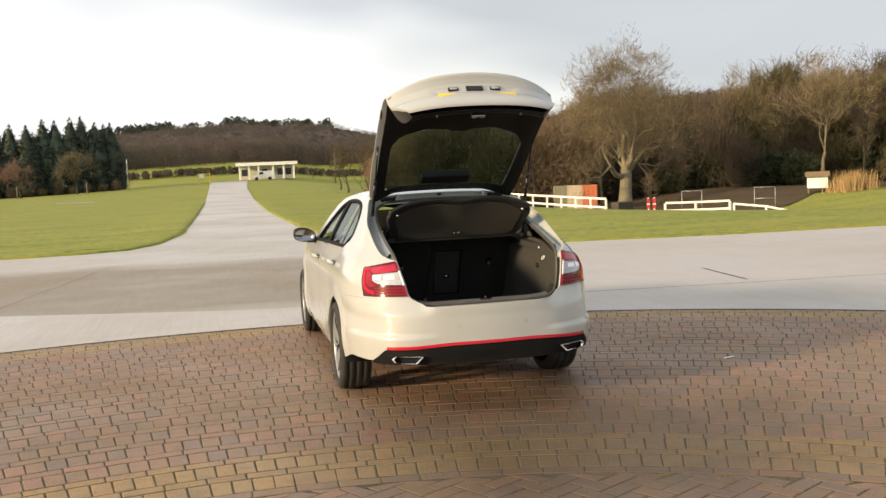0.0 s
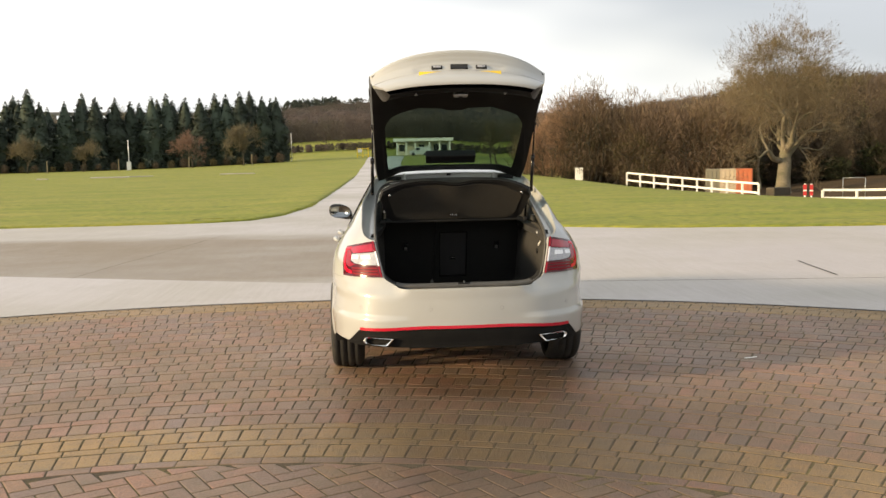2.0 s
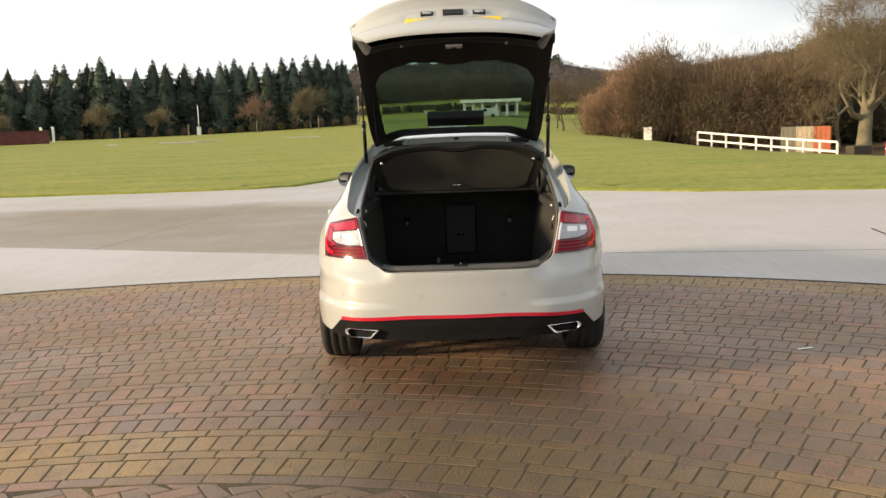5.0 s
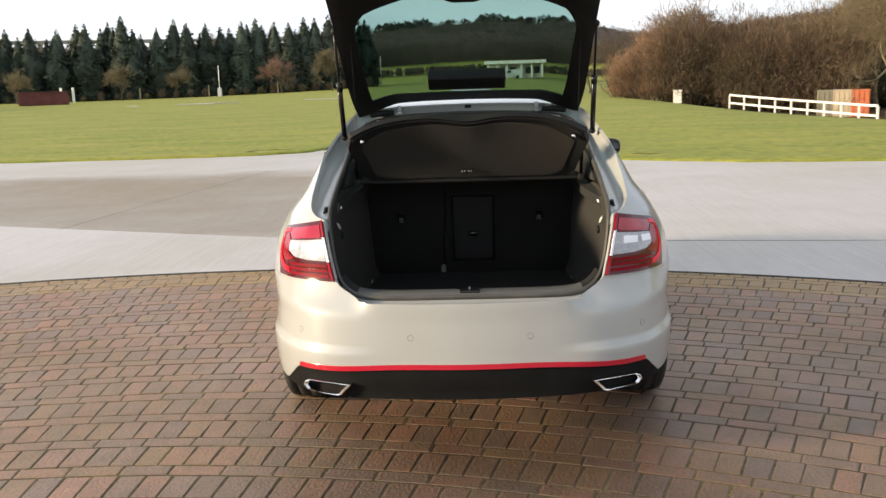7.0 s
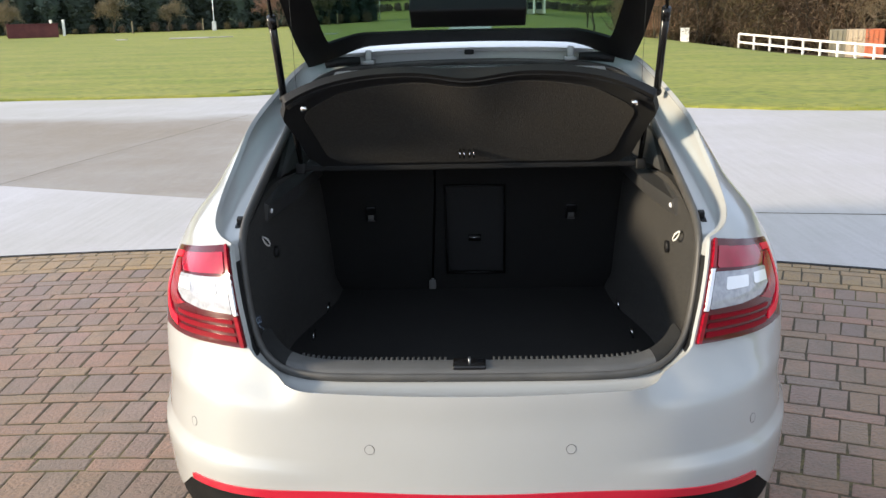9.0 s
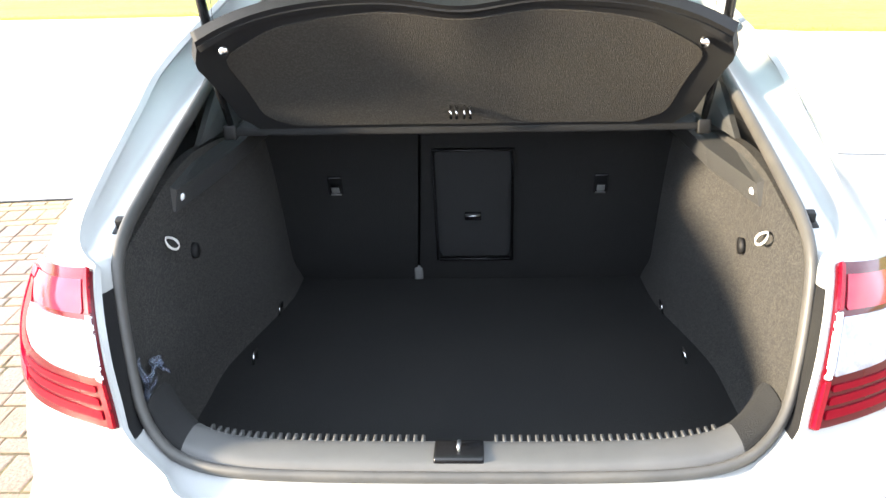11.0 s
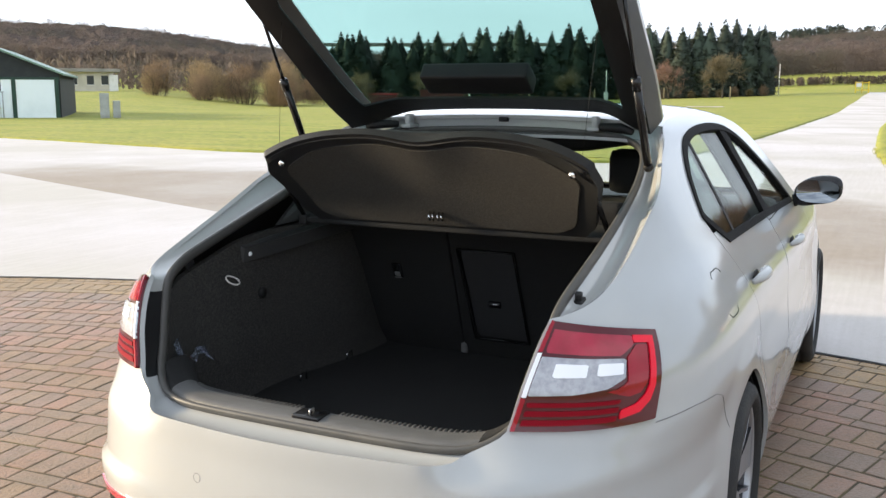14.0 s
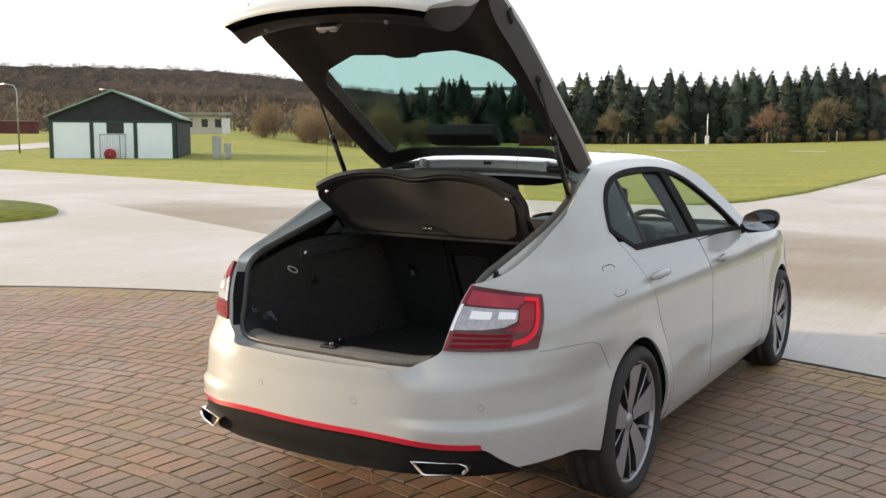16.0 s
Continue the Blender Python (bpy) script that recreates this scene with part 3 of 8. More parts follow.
def strip_grid(bm, left, right, n, z, lift=None):
    """A sheet between two polylines of equal length, n cells across."""
    rows_ = []
    for (x0, y0), (x1, y1) in zip(left, right):
        row = []
        for i in range(n + 1):
            x, y = x0 + (x1 - x0) * i / n, y0 + (y1 - y0) * i / n
            row.append(bm.verts.new((x, y, z + (lift(x, y) if lift else 0))))
        rows_.append(row)
    for a, b in zip(rows_, rows_[1:]):
        for i in range(n):
            bm.faces.new((a[i], a[i + 1], b[i + 1], b[i]))


bm = bmesh.new()
strip_grid(bm, litter_l, litter_r, 30, 0.0, lift=lambda x, y: height(x, y) + 0.06)
tagged(link_bm("leaf_litter", bm, LITTER), "dark brown leaf litter under the bare wood", "leaf litter", kind="structure")


def joint_y(x):
    """The line where the near concrete band meets the yard's big slabs."""
    return 5.69 - 0.372 * (x + 1.5) if x < -1.5 else 5.69 - 0.19 * (x + 1.5) + 0.006 * (x + 1.5) ** 2


YARD_FAR_LEFT = [(-60, 25.5), (-34, 20.8), (-22, 18.9), (-14, 17.1), (-10.8, 17.3), (-6.6, 17.3), (-4.8, 17.45), (-3.9, 18.0), (-3.3, 19.6), (-2.85, 24)]
YARD_FAR_RIGHT = [(0.85, 24), (1.2, 18.5), (1.7, 15.6), (2.34, 13.9), (4.64, 12.6), (8.3, 11.8), (12.3, 11.5), (30, 11.0), (60, 10.4)]
bm = bmesh.new()
slab(bm, [(-60, -40), (60, -40)] + YARD_FAR_RIGHT[::-1] + YARD_FAR_LEFT[::-1], -0.12, -0.012)
yard = tagged(link_bm("yard", bm, MUD, shade=False), "concrete yard with a brown film of dried mud", "yard", kind="structure")

bm = bmesh.new()
road_l = [(-2.85, 23.9), (-2.8, 30), (-2.75, 42), (-2.8, 70), (-2.95, 119), (-3.2, 172)]
road_r = [(0.85, 23.9), (0.75, 30), (0.66, 42), (1.1, 70), (1.9, 119), (3.6, 172)]
fine_l, fine_r = [], []
for i in range(len(road_l) - 1):
    for k in range(6):
        f = k / 6
        fine_l.append(tuple(road_l[i][j] * (1 - f) + road_l[i + 1][j] * f for j in (0, 1)))
        fine_r.append(tuple(road_r[i][j] * (1 - f) + road_r[i + 1][j] * f for j in (0, 1)))
strip_grid(bm, fine_l + road_l[-1:], fine_r + road_r[-1:], 6, 0.03, lift=lambda x, y: max(height(x, y), -0.045) + 0.005)
road = tagged(link_bm("road", bm, CONCRETE), "pale concrete drive running up through the field", "road", kind="structure")

# the near band of clean concrete, between the brick circle and the joint
bm = bmesh.new()
inner, outer = [], []
for i in range(81):
    a = math.radians(12 + (171 - 12) * i / 80)
    x, y = CX + (R_OUT + 0.024) * math.cos(a), CY + (R_OUT + 0.024) * math.sin(a)
    inner.append((x, y))
    k = (i / 80 - 0.5) * 2
    ox = CX + 15.5 * -k
    outer.append((ox, joint_y(ox) - 0.012))
strip_grid(bm, inner, outer, 14, 0.0)
band = tagged(link_bm("pavement", bm, CONCRETE), "clean pale concrete band round the brick circle", "pavement", kind="structure")
bm = bmesh.new()
far = []
near = []
for i in range(61):
    x = 1.2 + 30 * i / 60
    near.append((x, joint_y(x) + 0.012 if x < 14 else joint_y(14) + 0.012))
    fy = 14.2 if x < 1.9 else 13.9 + (12.6 - 13.9) * (x - 2.34) / 2.3 if x < 4.64 else 12.6 - 0.22 * (x - 4.64) if x < 8.3 else 11.8 - 0.075 * (x - 8.3) if x < 12.3 else 11.5 - 0.028 * (x - 12.3)
    far.append((x, fy - 0.01))
strip_grid(bm, far, near, 16, -0.004)
tagged(link_bm("pavement", bm, CONCRETE), "brushed pale concrete slab running to the grass", "pavement", kind="structure")
# open crack across the slab
bm = bmesh.new()
strip_grid(bm, [(5.06, 6.5), (4.98, 5.9), (4.87, 5.03)], [(5.088, 6.5), (5.005, 5.9), (4.898, 5.03)], 1, 0.001)
tagged(link_bm("slab_joint", bm, LINER), "dark open joint between concrete slabs", "joint", kind="structure")

# open joint between the near band and the brushed slab
bm = bmesh.new()
xs = [1.3 + 12.6 * i / 40 for i in range(41)]
strip_grid(bm, [(x, joint_y(x) + 0.011) for x in xs], [(x, joint_y(x) - 0.011) for x in xs], 1, 0.002)
tagged(link_bm("slab_joint", bm, MOSS_SAND), "dirty open joint between concrete slabs", "joint", kind="structure")

# joint across the muddy slab
bm = bmesh.new()
strip_grid(bm, [(-4.64, 6.78), (-4.43, 8.52), (-4.09, 10.87), (-3.74, 13.4)], [(-4.628, 6.78), (-4.418, 8.52), (-4.078, 10.87), (-3.728, 13.4)], 1, 0.004)
tagged(link_bm("slab_joint", bm, MOSS_SAND), "thin dirty joint between muddy concrete slabs", "joint", kind="structure")

# a raised lip of turf along the yard's edges
def verge(name, line, inward):
    b = bmesh.new()
    pts = []
    for (x0, y0), (x1, y1) in zip(line, line[1:]):
        n = max(2, int(math.hypot(x1 - x0, y1 - y0) / 0.18))
        for k in range(n):
            pts.append((x0 + (x1 - x0) * k / n, y0 + (y1 - y0) * k / n))
    rows_ = []
    for i, (x, y) in enumerate(pts):
        a, c = pts[max(0, i - 3)], pts[min(len(pts) - 1, i + 3)]
        d = Vector((c[0] - a[0], c[1] - a[1])).normalized()
        nx, ny = -d.y * inward, d.x * inward
        row = []
        for off, z in ((-0.05, -0.05), (-0.03, 0.012), (0.12, 0.035), (0.5, 0.03), (1.2, 0.015), (3.2, -0.09)):
            j = 0.07 * noise.noise(Vector((x * 1.7, y * 1.7, off)))
            px, py = x + nx * (off + j), y + ny * (off + j)
            zz = z + 0.018 * noise.noise(Vector((px * 3, py * 3, 7))) + (height(px, py) + 0.05 if off > 0.6 else 0)
            row.append(b.verts.new((px, py, zz)))
        rows_.append(row)
    for r0, r1 in zip(rows_, rows_[1:]):
        for k in range(len(r0) - 1):
            b.faces.new((r0[k], r0[k + 1], r1[k + 1], r1[k]) if inward < 0 else (r0[k], r1[k], r1[k + 1], r0[k + 1]))
    # short blades
    rnd = random.Random(5)
    for x, y in pts[::1]:
        if math.hypot(x, y) > 26:
            continue
        for _ in range(7):
            bx, by = x + rnd.uniform(-0.12, 0.12), y + rnd.uniform(-0.05, 0.35)
            h = rnd.uniform(0.03, 0.08)
            a = rnd.uniform(0, 6.28)
            w = 0.008
            lean = rnd.uniform(-0.03, 0.03)
            b.faces.new([b.verts.new(p) for p in ((bx - w * math.cos(a), by - w * math.sin(a), 0.0), (bx + w * math.cos(a), by + w * math.sin(a), 0.0), (bx + lean, by + lean, h))])
    return tagged(link_bm(name, b, GRASS), "ragged turf edge along the concrete", "grass", kind="stuff")


verge("grass_verge", YARD_FAR_LEFT + [(-2.8, 30), (-2.75, 42), (-2.8, 70)], 1)
verge("grass_verge", [(1.1, 70), (0.66, 42), (0.75, 30)] + YARD_FAR_RIGHT, 1)

# grass island beside the yard
bm = bmesh.new()
isl = []
for i in range(48):
    a = 2 * math.pi * i / 48
    isl.append((-17.4 + 5.0 * math.cos(a) + 0.08 * math.sin(5 * a), 6.2 + 3.4 * math.sin(a) + 0.4 * math.cos(a)))
slab(bm, isl, -0.1, 0.05)
for f in list(bm.faces):
    if len(f.verts) > 4 and f.normal.z > 0.5:
        r = bmesh.ops.inset_region(bm, faces=[f], thickness=0.25, depth=0.05)
tagged(link_bm("grass_island", bm, GRASS), "small kidney-shaped grass island in the yard", "grass", kind="structure")

# ---- car: surface helpers ----
def interp(table, x):
    """Smooth curve through (x, y) pairs in order."""
    if x <= table[0][0]:
        return table[0][1]
    for i in range(len(table) - 1):
        x0, y0 = table[i]
        x1, y1 = table[i + 1]
        if x <= x1:
            xm, ym = table[max(i - 1, 0)]
            xp, yp = table[min(i + 2, len(table) - 1)]
            m0 = (y1 - ym) / (x1 - xm) if x1 > xm else 0.0
            m1 = (yp - y0) / (xp - x0) if xp > x0 else 0.0
            h = x1 - x0
            t = (x - x0) / h
            return (2 * t ** 3 - 3 * t * t + 1) * y0 + (t ** 3 - 2 * t * t + t) * h * m0 + (3 * t * t - 2 * t ** 3) * y1 + (t ** 3 - t * t) * h * m1
    return table[-1][1]


def poly_dist(poly, x, y):
    """Signed distance to a polygon, negative inside."""
    best, inside = 1e9, False
    n = len(poly)
    for i in range(n):
        (ax, ay), (bx, by) = poly[i], poly[(i + 1) % n]
        dx, dy = bx - ax, by - ay
        t = max(0.0, min(1.0, ((x - ax) * dx + (y - ay) * dy) / (dx * dx + dy * dy)))
        best = min(best, (x - ax - t * dx) ** 2 + (y - ay - t * dy) ** 2)
        if (ay > y) != (by > y) and x < ax + (y - ay) / (by - ay) * dx:
            inside = not inside
    return -math.sqrt(best) if inside else math.sqrt(best)


def surf(fn, u0, u1, nu, v0, v1, nv, keep=None, offset=0.0, thick=0.0, mirror=0, flip=False):
    """A bmesh of the surface fn(u, v) -> Vector on a grid, trimmed to keep(u, v) >= 0 along a clean edge, moved out by
    offset along its normal and given a thickness. mirror: 0 as it is, 1 mirrored in x, 2 both."""
    us = [u0 + (u1 - u0) * i / nu for i in range(nu + 1)]
    vs = [v0 + (v1 - v0) * j / nv for j in range(nv + 1)]
    val = {}

    def k(u, v):
        if keep is None:
            return 1.0
        key = (round(u, 6), round(v, 6))
        if key not in val:
            val[key] = keep(u, v)
        return val[key]

    polys = []
    for i in range(nu):
        for j in range(nv):
            quad = [(us[i], vs[j]), (us[i + 1], vs[j]), (us[i + 1], vs[j + 1]), (us[i], vs[j + 1])]
            kk = [k(*p) for p in quad]
            if min(kk) >= 0:
                polys.append(quad)
                continue
            if max(kk) < 0:
                continue
            out = []
            for a in range(4):
                p, q, kp, kq = quad[a], quad[(a + 1) % 4], kk[a], kk[(a + 1) % 4]
                if kp >= 0:
                    out.append(p)
                if (kp >= 0) != (kq >= 0):
                    lo, hi = (p, q) if kp >= 0 else (q, p)
                    for _ in range(9):
                        mid = ((lo[0] + hi[0]) / 2, (lo[1] + hi[1]) / 2)
                        if keep(*mid) >= 0:
                            lo = mid
                        else:
                            hi = mid
                    out.append(lo)
            if len(out) > 2:
                polys.append(out)
    bm = bmesh.new()
    eu, ev = min((u1 - u0) * 0.01, 0.012), min((v1 - v0) * 0.01, 0.012)

    def normal(u, v):
        a = fn(min(u + eu, u1), v) - fn(max(u - eu, u0), v)
        b = fn(u, min(v + ev, v1)) - fn(u, max(v - ev, v0))
        c = a.cross(b)
        return c.normalized() * (-1 if flip else 1) if c.length > 1e-12 else Vector((0, 0, 1))

    for side in ((1,) if mirror == 0 else (-1,) if mirror == 1 else (1, -1)):
        idx, low = {}, {}

        def vert(p, store, off):
            key = (round(p[0], 5), round(p[1], 5))
            if key not in store:
                co = fn(*p) + (normal(*p) * off if off else Vector())
                store[key] = bm.verts.new((co.x * side, co.y, co.z))
            return store[key]

        rev = (side < 0) != flip
        edges = {}
        for poly in polys:
            ring = [vert(p, idx, offset) for p in poly]
            uniq = []
            keys = []
            for vtx, p in zip(ring, poly):
                if vtx not in uniq:
                    uniq.append(vtx)
                    keys.append(p)
            if len(uniq) < 3:
                continue
            try:
                bm.faces.new(uniq[::-1] if rev else uniq)
            except ValueError:
                continue
            if thick:
                lows = [vert(p, low, offset - thick) for p in keys]
                bm.faces.new(lows if rev else lows[::-1])
                for a in range(len(uniq)):
                    b = (a + 1) % len(uniq)
                    e = (uniq[a], uniq[b])
                    if (e[1], e[0]) in edges:
                        del edges[(e[1], e[0])]
                    else:
                        edges[e] = (lows[a], lows[b])
        for (a, b), (c, d) in edges.items():
            if mirror == 2 and max(abs(q.co.x) for q in (a, b)) < 1e-4:
                continue
            q = (a, c, d, b) if not rev else (a, b, d, c)
            try:
                bm.faces.new(q)
            except ValueError:
                continue
            for e in (bm.edges.get((a, b)), bm.edges.get((c, d))):
                if e:
                    e.smooth = False
    if mirror == 2:
        bmesh.ops.remove_doubles(bm, verts=[v for v in bm.verts if abs(v.co.x) < 1e-4], dist=1e-5)
    return bm


def ribbon(bm, pts, w, h, closed=False, up=None):
    """A bar of rectangular section along points; up: its thickness direction."""
    pts = [Vector(p) for p in pts]
    rings = []
    n = len(pts)
    for i, p in enumerate(pts):
        a = pts[(i - 1) % n] if closed else pts[max(i - 1, 0)]
        b = pts[(i + 1) % n] if closed else pts[min(i + 1, n - 1)]
        d = (b - a).normalized()
        u = Vector(up[i] if isinstance(up, list) else up or (0, 0, 1))
        s = d.cross(u).normalized()
        u = s.cross(d).normalized()
        rings.append([bm.verts.new(p + s * w / 2 * sx + u * h / 2 * sy) for sx, sy in ((-1, -1), (1, -1), (1, 1), (-1, 1))])
    for i in range(n if closed else n - 1):
        r0, r1 = rings[i], rings[(i + 1) % n]
        for k in range(4):
            bm.faces.new((r0[k], r0[(k + 1) % 4], r1[(k + 1) % 4], r1[k]))
    if not closed:
        bm.faces.new(rings[0][::-1])
        bm.faces.new(rings[-1])


# ---- car: body form (rear bumper at y = 0, nose at +y, centred on x = 0) ----
PLAN = [(0, -0.03), (0.22, -0.018), (0.42, 0.012), (0.55, 0.055), (0.655, 0.125), (0.725, 0.215), (0.785, 0.335), (0.835, 0.52), (0.866, 0.80),
        (0.879, 1.10), (0.884, 1.6), (0.886, 2.2), (0.886, 2.8), (0.882, 3.3), (0.872, 3.75), (0.835, 4.12), (0.74, 4.38), (0.55, 4.54), (0.28, 4.61), (0, 4.63)]
acc = [0.0]
for (ax_, ay_), (bx_, by_) in zip(PLAN, PLAN[1:]):
    acc.append(acc[-1] + math.hypot(bx_ - ax_, by_ - ay_))
SLEN = acc[-1]
PX = [(-acc[1], -PLAN[1][0])] + [(s, p[0]) for s, p in zip(acc, PLAN)] + [(2 * SLEN - acc[-2], -PLAN[-2][0])]
PY = [(-acc[1], PLAN[1][1])] + [(s, p[1]) for s, p in zip(acc, PLAN)] + [(2 * SLEN - acc[-2], PLAN[-2][1])]
WIDTH = [(0.15, 0.80), (0.22, 0.845), (0.30, 0.872), (0.42, 0.884), (0.55, 0.874), (0.66, 0.864), (0.75, 0.856), (0.84, 0.842), (0.90, 0.818), (0.95, 0.789), (1.0, 0.762),
         (1.10, 0.708), (1.20, 0.650), (1.30, 0.590), (1.35, 0.552), (1.39, 0.49), (1.41, 0.40)]
LEAN = [(0.2, 0.07), (0.30, 0.03), (0.40, 0.008), (0.48, 0.010), (0.57, 0.013), (0.635, 0.018), (0.658, 0.026), (0.695, 0.056), (0.757, 0.085), (0.86, 0.10), (0.972, 0.13), (1.05, 0.19), (1.2, 0.4)]
tab_x = [interp(PX, SLEN * i / 1200) for i in range(1201)]
tab_y = [interp(PY, SLEN * i / 1200) for i in range(1201)]
tab_w = [interp(WIDTH, 0.1 + i * 0.002) / 0.884 for i in range(701)]
tab_l = [interp(LEAN, 0.1 + i * 0.002) for i in range(701)]


def look_up(tab, f):
    f = max(0.0, min(len(tab) - 1.001, f))
    i = int(f)
    return tab[i] + (tab[i + 1] - tab[i]) * (f - i)


def body(s, z):
    """A point of the outer skin: s along the plan from the middle of the tail round to the nose, at height z."""
    f = s / SLEN * 1200
    x, y = look_up(tab_x, f), look_up(tab_y, f)
    g = (z - 0.1) / 0.002
    w = look_up(tab_w, g)
    rear = 1 - smooth(y, 0.25, 0.95)
    nose = smooth(y, 3.7, 4.5)
    fx = w * (1 - rear * smooth(x, 0.2, 0.75) * 0.0)
    lean = look_up(tab_l, g)
    lean += (min(lean, 0.016 + 0.10 * max(0.0, z - 0.68)) - lean) * (1 - smooth(x, 0.36, 0.47)) * (1 - smooth(z, 0.70, 0.72))
    yy = y + lean * rear - nose * 0.35 * max(0.0, z - 0.55) - nose * 0.10 * max(0.0, 0.4 - z)
    # flared arches and the crease along the flanks
    fl = 0.0
    for yc in (1.07, 3.747):
        d = math.hypot(y - yc, z - 0.33)
        fl += 0.012 * (1 - smooth(d, 0.345, 0.47)) * smooth(x, 0.7, 0.85)
    crease = 0.007 * max(0.0, 1 - abs(z - 0.805) / 0.11) * smooth(x, 0.7, 0.84) * smooth(y, 0.4, 1.3)
    hollow = -0.014 * math.exp(-((z - 0.42) / 0.08) ** 2) * smooth(y, 1.5, 1.9) * (1 - smooth(y, 3.0, 3.35))
    bulge = 0.012 * (smooth(z, 0.520, 0.503) - smooth(z, 0.500, 0.40)) * smooth(x, 0.30, 0.55) * (1 - smooth(y, 0.60, 0.72))
    square = 0.027 * smooth(z, 0.60, 0.74) * (1 - smooth(z, 0.95, 1.06)) * smooth(x, 0.50, 0.76) * (1 - smooth(y, 0.45, 1.60))
    return Vector((x * fx + square + fl + crease + hollow + bulge * 0.6, yy - bulge, z))


TOP = [(0.0, 0.972), (0.19, 0.975), (0.30, 0.995), (0.44, 1.035), (0.62, 1.10), (0.85, 1.195), (1.05, 1.275), (1.22, 1.335), (1.36, 1.365), (1.7, 1.382), (2.1, 1.385), (2.45, 1.355),
       (2.75, 1.27), (3.0, 1.12), (3.2, 0.99), (3.35, 0.935), (3.8, 0.895), (4.2, 0.83), (4.45, 0.74), (4.65, 0.66)]


def x_in(z):
    """Inner edge of the tail lights, and so of the boot opening, at height z."""
    return 0.40 + 0.105 * smooth(z, 0.68, 0.76) + (z - 0.757) * 0.235 * (1 if z > 0.757 else 0)


def opening(s, z):
    p = body(s, z)
    return max(0.693 - z, p.x - x_in(z), (p.y - 0.6) * 4)


def arches(s, z):
    p = body(s, z)
    return min(math.hypot(p.y - 1.07, z - 0.325) - 0.348, math.hypot(p.y - 3.747, z - 0.325) - 0.348)


DLO_TOP = [(1.145, 1.100, 0), (1.180, 1.155, 0), (1.250, 1.225, 0), (1.350, 1.280, 0), (1.480, 1.315, 0), (1.70, 1.335, 0), (2.05, 1.336, 0), (2.32, 1.305, 0), (2.55, 1.225, 0), (2.80, 1.090, 0), (2.98, 0.968, 0)]
REAR_DOOR = [(1.145, 1.10), (1.175, 1.06), (1.265, 0.94), (1.340, 0.76), (1.435, 0.60), (1.52, 0.42), (1.56, 0.275), (2.13, 0.262), (2.16, 0.7), (2.17, 0.978), (2.0, 1.02), (1.33, 1.03)]
FRONT_DOOR = [(2.18, 0.972), (2.17, 0.7), (2.14, 0.262), (3.18, 0.262), (3.25, 0.45), (3.27, 0.75), (3.20, 0.955), (2.9, 0.985)]


def spline3(pts, t):
    """A point at t in 0..1 on a smooth curve through pts."""
    n = len(pts) - 1
    f = max(0.0, min(n - 1e-9, t * n))
    i = int(f)
    f -= i
    p0, p1, p2, p3 = (Vector(pts[max(i - 1, 0)]), Vector(pts[i]), Vector(pts[i + 1]), Vector(pts[min(i + 2, n)]))
    return 0.5 * (2 * p1 + (p2 - p0) * f + (2 * p0 - 5 * p1 + 4 * p2 - p3) * f * f + (3 * p1 - p0 - 3 * p2 + p3) * f ** 3)


DLO = [(1.145, 1.100), (1.325, 1.012), (2.2, 0.993)] + [tuple(spline3(DLO_TOP, i / 30).xy) for i in range(30, 0, -1)]


def side_of(poly, grow=0.0):
    def f(s, z):
        p = body(s, z)
        return poly_dist(poly, p.y, z) + grow if p.x > 0.4 else 1.0
    return f


f_dlo, f_rdoor, f_fdoor = side_of(DLO), side_of(REAR_DOOR), side_of(FRONT_DOOR)


def fuel(s, z):
    p = body(s, z)
    return math.hypot(max(abs(p.y - 0.945) - 0.032, 0.0), max(abs(z - 0.925) - 0.018, 0.0)) - 0.04


SEAM = [(0.36, 0.742), (0.52, 0.742), (0.64, 0.735), (0.70, 0.715), (0.76, 0.66), (0.80, 0.60)]


def bumper_seam(s, z):
    p = body(s, z)
    if p.x < 0.6 or p.y > 0.9:
        return 1.0
    best = 1.0
    for (ax, ay), (bx, by) in zip(SEAM, SEAM[1:]):
        dx, dy = bx - ax, by - ay
        t = max(0.0, min(1.0, ((p.y - ax) * dx + (z - ay) * dy) / (dx * dx + dy * dy)))
        best = min(best, math.hypot(p.y - ax - t * dx, z - ay - t * dy))
    return best - 0.0011


def bottom(s, z):
    p = body(s, z)
    return z - (0.345 - 0.06 * smooth(p.y, 0.5, 0.8) - 0.08 * smooth(p.y, 1.2, 1.5))


def valance(s, z):
    """Black lower part of the rear bumper, positive inside."""
    p = body(s, z)
    if p.y > 0.6:
        return -1.0
    return min(0.448 - 0.018 * smooth(p.x, 0.2, 0.66) - z, 0.662 + (0.44 - z) * 0.80 - p.x)


def shell(s, z):
    p = body(s, z)
    return min(opening(s, z), arches(s, z), interp(TOP, p.y) - z, f_dlo(s, z) + 0.004, bottom(s, z),
               f_rdoor(s, z) - 0.002, f_fdoor(s, z) - 0.002, -valance(s, z))


car = tagged(new("car"), "pale grey-cream hatchback with its tailgate wide open, on block paving", "car")
ZR = (0.17, 1.40, 84)
part("body_shell", surf(body, 0, SLEN, 260, *ZR, keep=shell, thick=0.012, mirror=2), PAINT, car, "glossy pale grey-cream paint")
part("inner_shell", surf(body, 0.75, SLEN, 110, *ZR[:2], 30, keep=lambda s, z: min(arches(s, z), interp(TOP, body(s, z).y) - (0.085 if body(s, z).y < 1.36 else 0.012) - z, f_dlo(s, z) - 0.01, bottom(s, z)), offset=-0.03, thick=0.004, mirror=2), LINER, car, "dark inner panels")
